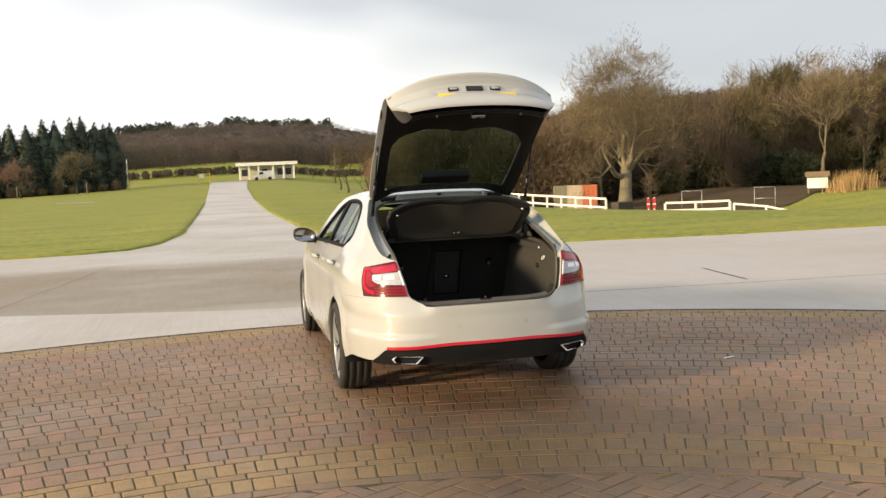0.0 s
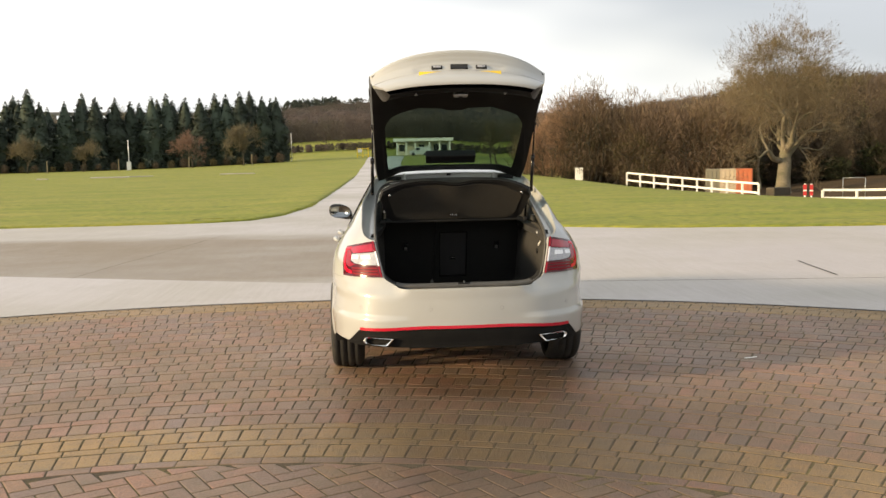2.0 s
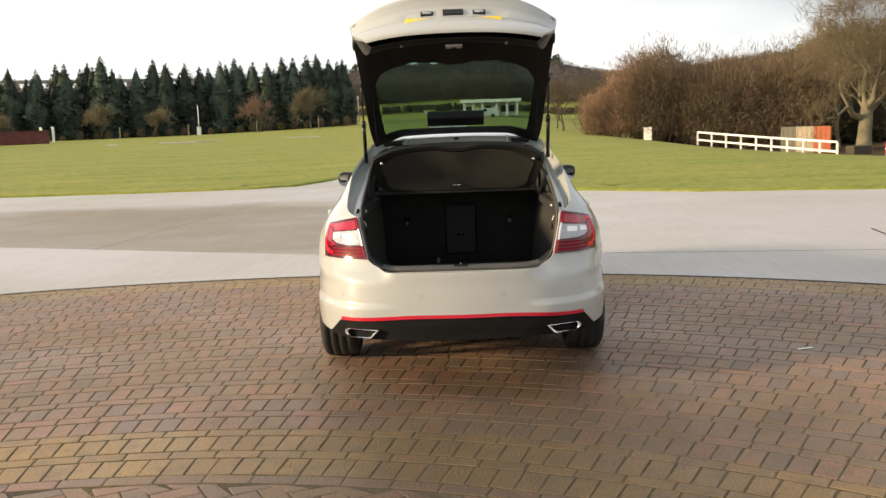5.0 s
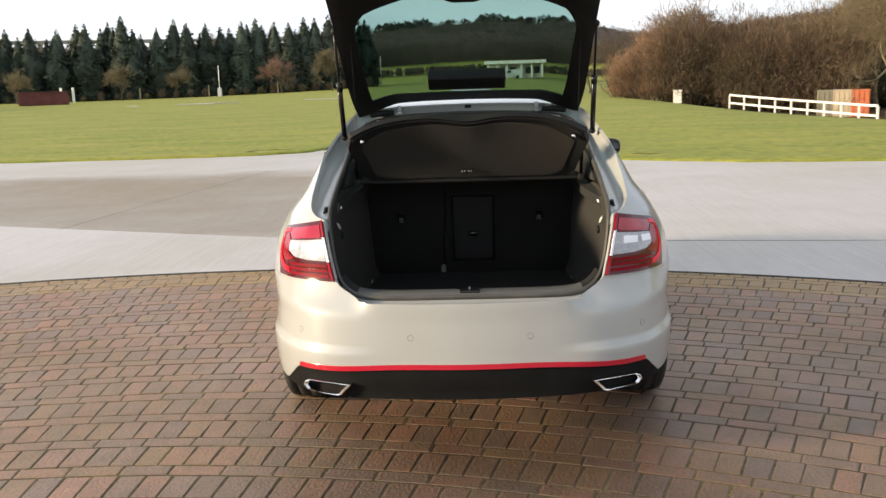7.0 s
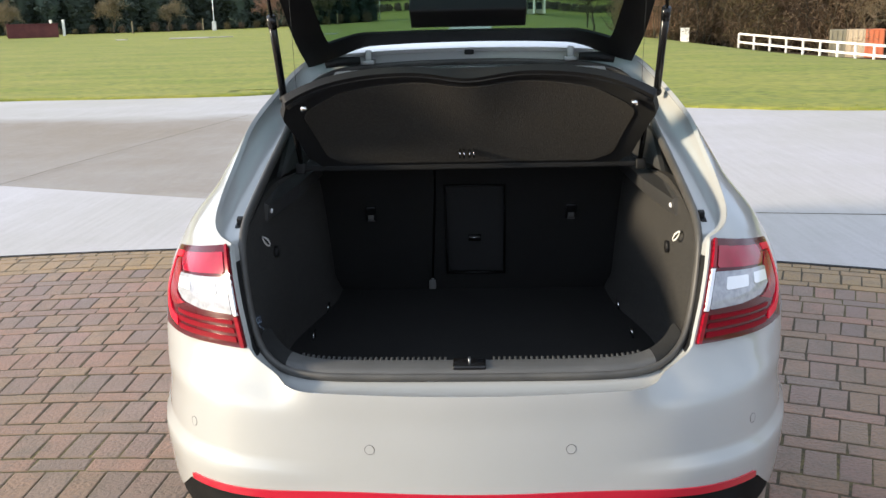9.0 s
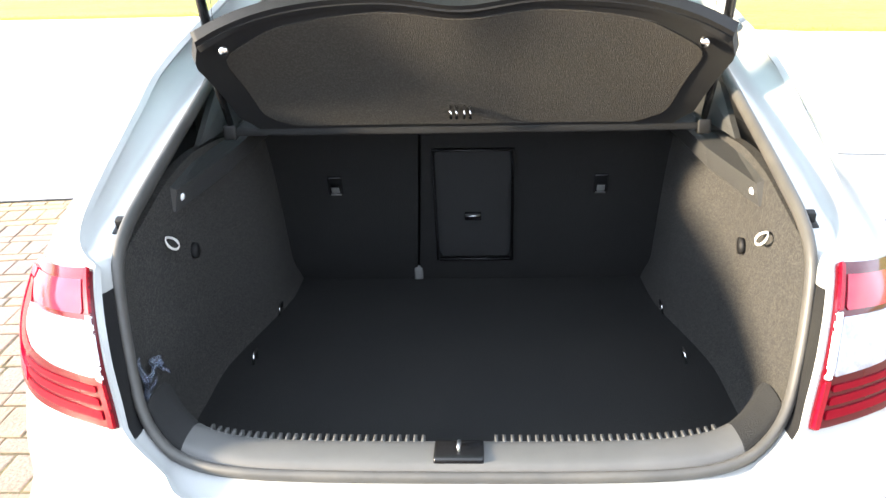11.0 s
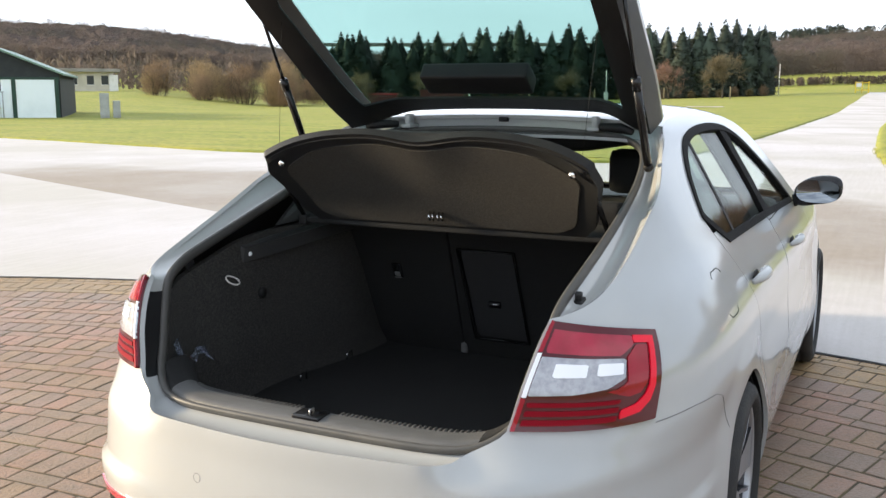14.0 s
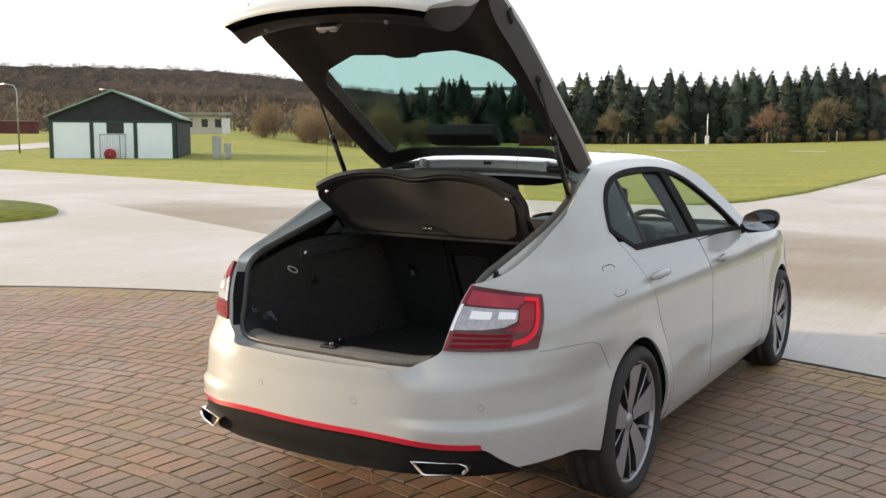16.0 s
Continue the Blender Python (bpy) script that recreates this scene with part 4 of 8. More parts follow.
part("valance", surf(body, 0, 0.95, 60, 0.27, 0.47, 14, keep=lambda s, z: min(valance(s, z), z - 0.328), offset=-0.004, thick=0.02, mirror=2), VALANCE, car, "textured black lower bumper")


def strip_keep(s, z):
    p = body(s, z)
    zc = 0.457 - 0.018 * smooth(p.x, 0.2, 0.66)
    return min(0.0095 - abs(z - zc), 0.662 - p.x)


part("reflector_strip", surf(body, 0, 0.95, 60, 0.42, 0.48, 12, keep=strip_keep, offset=0.004, thick=0.01, mirror=2), RED_STRIP, car, "bright red reflector strip")
for side in (0, 1):
    rd = part("rear_door", surf(body, 1.4, 3.4, 90, 0.2, 1.05, 40, keep=lambda s, z: min(-f_rdoor(s, z) - 0.002, f_dlo(s, z) + 0.004, arches(s, z)), thick=0.02, mirror=side), PAINT, car)
    fd = part("front_door", surf(body, 2.4, 4.4, 80, 0.2, 1.05, 40, keep=lambda s, z: min(-f_fdoor(s, z) - 0.002, f_dlo(s, z) + 0.004), thick=0.02, mirror=side), PAINT, car)

for side in (0, 1):
    part("bumper_seam", surf(body, 0.85, 1.6, 300, 0.58, 0.76, 110, keep=lambda s, z: min(-bumper_seam(s, z), arches(s, z)), offset=0.0008, thick=0.001, mirror=side), SEAM_GREY, car)
    if side == 0:
        for up in (-1, 1):
            part("fuel_flap_gap", surf(body, 1.25, 1.85, 260, 0.84, 1.0, 110, keep=lambda s, z: min(0.0013 - abs(fuel(s, z)), up * (z - 0.925) - 0.044), offset=0.0008, thick=0.001, mirror=side), LINER, car)

# ---- car: roof, nose, glass ----
ROOF_Z = [(1.30, 1.378), (1.36, 1.388), (1.6, 1.408), (2.0, 1.420), (2.4, 1.408), (2.7, 1.365), (2.95, 1.245), (3.2, 1.11), (3.45, 0.985), (3.55, 0.955), (3.9, 0.93), (4.2, 0.875), (4.45, 0.78), (4.6, 0.69)]


def edge_at(y):
    """Where the flank's top edge lies at y."""
    z = interp(TOP, y) + 0.0
    lo, hi = 0.4, SLEN
    for _ in range(26):
        mid = (lo + hi) / 2
        if body(mid, z).y < y:
            lo = mid
        else:
            hi = mid
    return body(lo, z)


EDGE = [(1.30 + 3.25 * i / 60, edge_at(1.30 + 3.25 * i / 60)) for i in range(61)]
EDGE_X = [(y, p.x) for y, p in EDGE]
EDGE_Z = [(y, p.z) for y, p in EDGE]


def top(u, y):
    """Roof, screen and bonnet: u from -1 to 1 across."""
    ex, ez, cz = interp(EDGE_X, y), interp(EDGE_Z, y), interp(ROOF_Z, y)
    w = abs(u)
    return Vector((u * ex, y, cz - (cz - ez) * (0.35 * w ** 2 + 0.65 * w ** 7)))


part("roof", surf(top, -1, 1, 40, 1.30, 2.8, 40, keep=lambda u, y: min(2.72 - 0.06 * u * u - y, y - 1.335 + 0.05 * u * u), thick=0.012), PAINT, car)
part("headlining", surf(top, -0.96, 0.96, 24, 1.36, 2.7, 16, offset=-0.035, thick=0.006), GREY_PLASTIC, car, "pale grey cloth headlining")
part("windscreen", surf(top, -0.93, 0.93, 24, 2.6, 3.6, 20, keep=lambda u, y: min(y - 2.725 + 0.06 * u * u, 3.47 - 0.12 * u * u - y), offset=-0.004, thick=0.005), GLASS_CLEAR, car, "clear windscreen")
part("scuttle", surf(top, -0.97, 0.97, 24, 3.2, 3.7, 12, keep=lambda u, y: min(y - 3.475 + 0.12 * u * u, 3.56 - 0.12 * u * u - y), offset=-0.012, thick=0.01), BLACK_PLASTIC, car)
part("bonnet", surf(top, -0.985, 0.985, 30, 3.3, 4.55, 24, keep=lambda u, y: y - 3.565 + 0.12 * u * u, thick=0.01), PAINT, car)
bm = bmesh.new()
for sx in (-1, 1):
    for i in range(12):
        pass
part("roof_gutter", surf(lambda u, y: top(u, y) + Vector((0, 0, -0.03 * smooth(y, 1.5, 1.34))), -0.93, 0.93, 30, 1.25, 1.42, 8, offset=-0.022, thick=0.01), PAINT, car)
bm.free()
bm = bmesh.new()
box(bm, -0.016, 0.016, 1.325, 1.35, 1.362, 1.378, 0.004)
part("gutter_stop", bm, BLACK_PLASTIC, car)

# side glass, its black frames and pillars
f_b = lambda s, z: abs(body(s, z).y - (2.20 - 0.10 * (z - 0.97))) - 0.055
for side in (0, 1):
    part("side_window_frame", surf(body, 1.5, 4.6, 250, 0.93, 1.37, 64, keep=lambda s, z: min(0.008 - f_dlo(s, z), f_dlo(s, z) + 0.016) if body(s, z).y < 3.1 else -1, offset=0.005, thick=0.016, mirror=side), VALANCE, car, "black window surround")
    part("door_pillar", surf(body, 2.4, 3.4, 40, 0.95, 1.36, 24, keep=lambda s, z: min(-f_b(s, z), -f_dlo(s, z)), offset=0.001, thick=0.02, mirror=side), VALANCE, car, "black door pillar")
    part("quarter_glass", surf(body, 1.5, 2.6, 40, 0.95, 1.36, 24, keep=lambda s, z: min(-f_dlo(s, z) - 0.016, 1.47 + 0.10 * (z - 1.0) - body(s, z).y), offset=-0.006, thick=0.004, mirror=side), GLASS_DARK, car, "dark tinted quarter glass")
    part("quarter_divider", surf(body, 1.5, 2.6, 50, 0.95, 1.36, 20, keep=lambda s, z: min(-f_dlo(s, z), 0.014 - abs(1.48 + 0.10 * (z - 1.0) - body(s, z).y)), offset=-0.004, thick=0.012, mirror=side), BLACK_PLASTIC, car)
    part("rear_side_glass", surf(body, 1.7, 3.2, 40, 0.95, 1.36, 20, keep=lambda s, z: min(-f_dlo(s, z) - 0.016, body(s, z).y - 1.49 - 0.10 * (z - 1.0), 2.15 - 0.1 * (z - 0.97) - body(s, z).y), offset=-0.008, thick=0.004, mirror=side), GLASS_CLEAR, car)
    part("front_side_glass", surf(body, 2.4, 4.4, 50, 0.95, 1.36, 20, keep=lambda s, z: min(-f_dlo(s, z) - 0.016, body(s, z).y - 2.25 + 0.1 * (z - 0.97)), offset=-0.008, thick=0.004, mirror=side), GLASS_CLEAR, car)
    part("headlamp", surf(body, SLEN - 1.25, SLEN - 0.35, 30, 0.58, 0.80, 12, keep=lambda s, z: min(z - 0.62, interp(TOP, body(s, z).y) - 0.012 - z, body(s, z).x - 0.36, body(s, z).y - 4.02), offset=0.003, thick=0.01, mirror=side), CLEAR_LENS, car, "clear headlamp")
part("front_grille", surf(body, SLEN - 0.36, SLEN, 20, 0.50, 0.74, 10, keep=lambda s, z: min(z - 0.56, 0.70 - z, 0.33 - body(s, z).x), offset=0.004, thick=0.01, mirror=2), BLACK_GLOSS, car)
part("front_intake", surf(body, SLEN - 0.75, SLEN, 20, 0.24, 0.46, 10, keep=lambda s, z: min(z - 0.27, 0.42 - z, 0.62 - body(s, z).x), offset=0.004, thick=0.01, mirror=2), BLACK_PLASTIC, car)

# dark pillar trims inside the glass
for side in (0, 1):
    part("pillar_trim", surf(body, 1.5, 2.6, 30, 0.95, 1.36, 20, keep=lambda s, z: min(-f_dlo(s, z) + 0.02, 1.47 + 0.35 * (z - 1.0) - body(s, z).y), offset=-0.045, thick=0.01, mirror=side), BLACK_PLASTIC, car, "dark pillar lining")
    part("pillar_trim", surf(body, 2.2, 3.6, 40, 0.95, 1.36, 20, keep=lambda s, z: min(-f_dlo(s, z) + 0.02, 0.125 - abs(body(s, z).y - 2.20 + 0.25 * (z - 1.1))), offset=-0.045, thick=0.01, mirror=side), BLACK_PLASTIC, car, "dark pillar lining")
# underside, sills, arch liners
bm = bmesh.new()
box(bm, -0.80, 0.80, 1.5, 3.35, 0.17, 0.23, 0.02)
box(bm, -0.60, 0.60, 0.45, 1.55, 0.30, 0.34, 0.02)
box(bm, -0.60, 0.60, 3.3, 4.35, 0.19, 0.25, 0.02)
part("underbody", bm, LINER, car, "black underbody")
for sx in (-1, 1):
    for yc in (1.07, 3.747):
        bm = bmesh.new()
        prof = [(math.cos(a) * 0.352, math.sin(a) * 0.352) for a in [math.radians(-12 + 204 * i / 24) for i in range(25)]]
        r0 = [bm.verts.new((sx * 0.845, yc + a, 0.325 + b)) for a, b in prof]
        r1 = [bm.verts.new((sx * 0.56, yc + a, 0.325 + b)) for a, b in prof]
        for i in range(24):
            bm.faces.new((r0[i], r0[i + 1], r1[i + 1], r1[i]))
        bm.faces.new(r1)
        part("arch_liner", bm, LINER, car)

# ---- wheels ----
def lathe(bm, prof, cx, n=48, mx=1):
    """A ring turned about the x axis from (x, r) pairs."""
    rings = []
    for x, r in prof:
        rings.append([bm.verts.new((cx + x * mx, r * math.cos(2 * math.pi * k / n), r * math.sin(2 * math.pi * k / n))) for k in range(n)])
    for a, b in zip(rings, rings[1:]):
        for k in range(n):
            q = (a[k], a[(k + 1) % n], b[(k + 1) % n], b[k])
            bm.faces.new(q if mx > 0 else q[::-1])


def blade(bm, pts, x0, x1, ang, mx):
    """A wheel-spoke plate: outline in (radius, angle), from the back x0 to the face x1."""
    c = [(r * math.cos(a + ang), r * math.sin(a + ang)) for r, a in pts]
    lo = [bm.verts.new((mx * (x0), y, z)) for y, z in c]
    hi = [bm.verts.new((mx * (x1 - 0.02 * (1 - min(1, math.hypot(y, z) / 0.2)) ** 1), y, z)) for y, z in c]
    n = len(c)
    fs = [bm.faces.new(hi if mx > 0 else hi[::-1])]
    for i in range(n):
        q = (lo[i], lo[(i + 1) % n], hi[(i + 1) % n], hi[i])
        f = bm.faces.new(q if mx > 0 else q[::-1])
        f.material_index = 1


def wheel(sx, y, turn):
    bm = bmesh.new()
    lathe(bm, [(-0.10, 0.250), (0.035, 0.236), (0.072, 0.244), (0.085, 0.254)], 0, mx=sx)
    w = part("wheel", bm, ALLOY_DARK, car, "five-spoke machined alloy wheel with dark pockets")
    w.location = (sx * 0.775, y, 0.3185)
    w.rotation_euler = (turn, 0, 0)
    bm = bmesh.new()
    lathe(bm, [(-0.095, 0.252), (-0.112, 0.268), (-0.113, 0.285), (-0.10, 0.309), (-0.08, 0.317), (-0.055, 0.3185), (-0.052, 0.311), (-0.044, 0.311), (-0.041, 0.319), (-0.004, 0.3195), (-0.001, 0.311), (0.006, 0.311), (0.009, 0.3195),
               (0.046, 0.3185), (0.049, 0.311), (0.056, 0.311), (0.059, 0.318), (0.085, 0.314), (0.10, 0.305), (0.110, 0.285), (0.111, 0.268), (0.098, 0.257), (0.088, 0.253)], 0, mx=sx)
    part("tyre", bm, RUBBER, w, "black low-profile tyre")
    bm = bmesh.new()
    lathe(bm, [(0.070, 0.243), (0.086, 0.245), (0.092, 0.2505), (0.090, 0.2555), (0.082, 0.255)], 0, mx=sx)
    part("rim_lip", bm, ALLOY, w)
    for k in range(5):
        a = 2 * math.pi * k / 5
        bm = bmesh.new()
        # broad twisted blade, and a slim rib that closes a dark window beside it
        wide = [(0.050, -0.55), (0.050, 0.55), (0.095, 0.38), (0.160, 0.22), (0.246, 0.16), (0.246, -0.42), (0.170, -0.37), (0.100, -0.42)]
        slim = [(0.086, 0.40), (0.120, 0.52), (0.180, 0.54), (0.246, 0.57), (0.246, 0.515), (0.180, 0.475), (0.125, 0.43), (0.095, 0.34)]
        for pts in (wide, slim):
            pts = [(r_, a_ * sx) for r_, a_ in pts]
            blade(bm, pts[::-1] if sx > 0 else pts, 0.045, 0.085, a, sx)
        part("spoke", bm, [ALLOY, ALLOY_DARK], w, shade=False)
    bm = bmesh.new()
    lathe(bm, [(0.03, 0.062), (0.062, 0.060), (0.068, 0.048), (0.06, 0.034), (0.072, 0.030), (0.074, 0.0005)], 0, 24, mx=sx)
    part("hub_cap", bm, ALLOY, w)
    bm = bmesh.new()
    lathe(bm, [(-0.02, 0.15), (0.0, 0.15), (0.0, 0.06)], 0, 36, mx=sx)
    part("brake_disc", bm, STEEL, w)
    bm = bmesh.new()
    vs = box(bm, -0.035, 0.03, 0.06, 0.15, -0.06, 0.06, 0.012)
    part("brake_caliper", bm, RED_STRIP, w, "red brake caliper")


for sx in (-1, 1):
    wheel(sx, 1.07, 0.35)
    wheel(sx, 3.747, 0.8)

# ---- door handles, mirrors, fuel flap, sensors ----
def on_skin(y, z, off=0.0):
    lo, hi = 0.3, SLEN - 0.6
    for _ in range(28):
        mid = (lo + hi) / 2
        if body(mid, z).y < y:
            lo = mid
        else:
            hi = mid
    p = body(lo, z)
    a = body(lo + 0.01, z) - body(lo - 0.01, z)
    b = body(lo, z + 0.01) - body(lo, z - 0.01)
    n = a.cross(b).normalized()
    return p + n * off, n


for sx in (-1, 1):
    for y, z in ((1.40, 0.886), (2.40, 0.858)):
        bm = bmesh.new()
        pts, rad = [], []
        for i in range(9):
            t = i / 8
            p, _ = on_skin(y - 0.105 + 0.21 * t, z, 0.012 + 0.030 * math.sin(math.pi * t) ** 0.5)
            pts.append((p.x * sx, p.y, p.z))
            rad.append(0.008 + 0.010 * math.sin(math.pi * t) ** 0.5)
        tube(bm, pts, rad, 10)
        part("door_handle", bm, PAINT, car, "body-coloured door handle")
        bm = bmesh.new()
        p, n = on_skin(y + 0.02, z - 0.004, 0.0)
        bmesh.ops.create_uvsphere(bm, u_segments=14, v_segments=8, radius=1.0)
        for v in bm.verts:
            v.co = Vector(((p.x + v.co.x * 0.006) * sx, p.y + v.co.y * 0.062, p.z + v.co.z * 0.027))
        if sx < 0:
            bmesh.ops.reverse_faces(bm, faces=bm.faces)
        part("handle_recess", bm, BLACK_PLASTIC, car)
    # mirror: stalk, black housing, glass
    bm = bmesh.new()
    r = bmesh.ops.create_uvsphere(bm, u_segments=24, v_segments=14, radius=1.0)
    for v in bm.verts:
        c = Vector([math.copysign(abs(k_) ** 0.72, k_) for k_ in v.co])
        x = 0.895 + c.x * 0.105
        yy = 2.985 + c.y * (0.095 if c.y > 0 else 0.030)
        zz = 1.018 + c.z * 0.066 - 0.03 * smooth(-c.x, 0.0, 1.0) * 0.5 + (0.012 * c.x)
        v.co = Vector((x * sx, yy, zz))
    if sx < 0:
        bmesh.ops.reverse_faces(bm, faces=bm.faces)
    mir = part("door_mirror", bm, BLACK_GLOSS, car, "gloss black door mirror")
    bm = bmesh.new()
    ring = [bm.verts.new((sx * (0.895 + 0.092 * math.copysign(abs(math.cos(a)) ** 0.7, math.cos(a))), 2.953, 1.014 + 0.052 * math.copysign(abs(math.sin(a)) ** 0.7, math.sin(a)))) for a in [2 * math.pi * k / 28 for k in range(28)]]
    back = [bm.verts.new((v.co.x, 2.975, v.co.z)) for v in ring]
    bm.faces.new(ring if sx < 0 else ring)
    for k in range(28):
        bm.faces.new((ring[k], ring[(k + 1) % 28], back[(k + 1) % 28], back[k]))
    part("mirror_glass", bm, MIRROR, mir, "mirror glass")
    bm = bmesh.new()
    tube(bm, [(sx * 0.79, 2.99, 0.965), (sx * 0.83, 2.99, 0.975), (sx * 0.87, 2.985, 0.985)], [0.03, 0.024, 0.02], 10)
    part("mirror_stalk", bm, BLACK_PLASTIC, mir)
    for xs, zz in ((0.2205, 0.567), (0.653, 0.571)):
        lo, hi = 0.0, 1.2
        for _ in range(26):
            mid = (lo + hi) / 2
            if body(mid, zz).x < xs:
                lo = mid
            else:
                hi = mid
        p = body(lo, zz)
        n = (body(lo + 0.01, zz) - body(max(lo - 0.01, 0), zz)).cross(body(lo, zz + 0.01) - body(lo, zz - 0.01)).normalized()
        bm = bmesh.new()
        q = n.to_track_quat("Z", "Y").to_matrix().to_4x4()
        bmesh.ops.create_cone(bm, cap_ends=True, segments=20, radius1=0.0105, radius2=0.0103, depth=0.0006, matrix=Matrix.Translation(p) @ q)
        for v in bm.verts:
            v.co.x *= sx
        if sx < 0:
            bmesh.ops.reverse_faces(bm, faces=bm.faces)
        sensor = part("parking_sensor", bm, PAINT, car, shade=False)
        bm = bmesh.new()
        ring = [p + q.to_3x3() @ Vector((0.0110 * math.cos(a), 0.0110 * math.sin(a), 0.0)) for a in [2 * math.pi * k / 20 for k in range(20)]]
        ribbon(bm, [(v.x * sx, v.y, v.z) for v in ring], 0.0012, 0.0008, closed=True, up=(n.x * sx, n.y, n.z))
        part("sensor_gap", bm, GREY_PLASTIC, sensor)

# ---- tail lights ----
def light_uv(s, z):
    """Place in the tail light: across 0 (inner) to 1 (outer), and up 0 to 1."""
    p = body(s, z)
    d = p.x - x_in(z) if p.x < 0.70 else 0.0
    yo = 0.35 + (z - 0.752) * 0.44
    lo = LIGHT_IN(z)
    hi = LIGHT_OUT(z)
    u = (s - lo) / (hi - lo)
    zt = 0.975 - 0.045 * u
    zb = 0.757 - 0.004 * u
    return u, (z - zb) / (zt - zb)


def s_for(f, z, lo=0.0, hi=2.0):
    for _ in range(26):
        mid = (lo + hi) / 2
        if f(mid, z) < 0:
            lo = mid
        else:
            hi = mid
    return lo


tab_in = [s_for(lambda s, z: body(s, z).x - x_in(z) - 0.004, 0.74 + 0.005 * i) for i in range(50)]
tab_out = [s_for(lambda s, z: body(s, z).y - (0.352 + (z - 0.752) * 0.44), 0.74 + 0.005 * i) for i in range(50)]
LIGHT_IN = lambda z: look_up(tab_in, (z - 0.74) / 0.005)
LIGHT_OUT = lambda z: look_up(tab_out, (z - 0.74) / 0.005)


def light_piece(poly, r=0.0):
    def f(s, z):
        u, v = light_uv(s, z)
        return -poly_dist(poly, u * 1.6, v) + r
    return f


def scaled(poly):
    return [(a * 1.6, b) for a, b in poly]


FULL = scaled([(0.0, 0.0), (1.0, 0.0), (1.0, 1.0), (0.0, 1.0)])
UPPER = scaled([(0.05, 0.735), (0.60, 0.725), (0.72, 0.835), (0.72, 0.925), (0.05, 0.935)])
MIDDLE = scaled([(0.52, 0.385), (0.70, 0.315), (0.80, 0.345), (0.853, 0.45), (0.853, 0.84), (0.745, 0.84), (0.66, 0.715), (0.675, 0.47), (0.60, 0.405)])
GUIDE = scaled([(0.715, 0.93), (0.925, 0.93), (0.930, 0.40), (0.900, 0.24), (0.82, 0.13), (0.66, 0.085), (0.66, 0.185), (0.78, 0.23), (0.845, 0.32), (0.872, 0.42), (0.872, 0.855), (0.715, 0.855)])
LAMP_BANDS = [scaled([(0.05, a), (0.64, a + 0.012), (0.64, b + 0.012), (0.05, b)]) for a, b in ((0.055, 0.115), (0.150, 0.205), (0.240, 0.285))]
WHITE = scaled([(0.035, 0.345), (0.30, 0.365), (0.52, 0.415), (0.645, 0.51), (0.645, 0.70), (0.035, 0.70)])
RECTS = [scaled([(0.14, 0.515), (0.355, 0.525), (0.355, 0.645), (0.14, 0.645)]), scaled([(0.425, 0.535), (0.62, 0.545), (0.62, 0.655), (0.425, 0.655)])]
EDGE_CLEAR = scaled([(0.0, 0.33), (0.030, 0.33), (0.030, 0.73), (0.0, 0.73)])
EDGE_RED = [scaled([(0.0, 0.0), (0.030, 0.0), (0.030, 0.32), (0.0, 0.32)]), scaled([(0.0, 0.74), (0.030, 0.74), (0.030, 1.0), (0.0, 1.0)])]
for side in (0, 1):
    rng = (0.42, 1.06, 84, 0.745, 0.985, 48)
    tl = part("tail_light", surf(body, *rng, keep=light_piece(FULL), offset=0.010, thick=0.016, mirror=side), RED_DEEP, car, "wraparound tail light, dark red with a clear middle")
    part("upper_lens", surf(body, *rng, keep=light_piece(UPPER), offset=0.0125, thick=0.004, mirror=side), RED_PALE, tl, "rose-red upper lens")
    part("middle_lens", surf(body, *rng, keep=light_piece(MIDDLE), offset=0.0125, thick=0.004, mirror=side), RED_LENS, tl)
    part("light_guide", surf(body, *rng, keep=light_piece(GUIDE), offset=0.0140, thick=0.004, mirror=side), RED_BRIGHT, tl, "bright red C-shaped light guide")
    for row in LAMP_BANDS:
        part("lamp_band", surf(body, *rng[:2], 90, *rng[3:5], 80, keep=light_piece(row), offset=0.0130, thick=0.003, mirror=side), RED_DIM, tl)
    part("clear_lens", surf(body, *rng, keep=light_piece(WHITE), offset=0.0140, thick=0.004, mirror=side), CLEAR_LENS, tl, "clear indicator and reversing lens")
    # bright reflections in the reversing lamps, laid on as white rectangles
    for rc in RECTS:
        part("reversing_lamp", surf(body, *rng, keep=light_piece(rc), offset=0.0160, thick=0.003, mirror=side), LENS_WHITE, tl)
    part("clear_edge", surf(body, 0.42, 0.75, 120, *rng[3:], keep=light_piece(EDGE_CLEAR), offset=0.0130, thick=0.006, mirror=side), LENS_WHITE, tl)
    for ed in EDGE_RED:
        part("red_edge", surf(body, 0.42, 0.75, 120, *rng[3:], keep=light_piece(ed), offset=0.0130, thick=0.006, mirror=side), RED_LENS, tl)

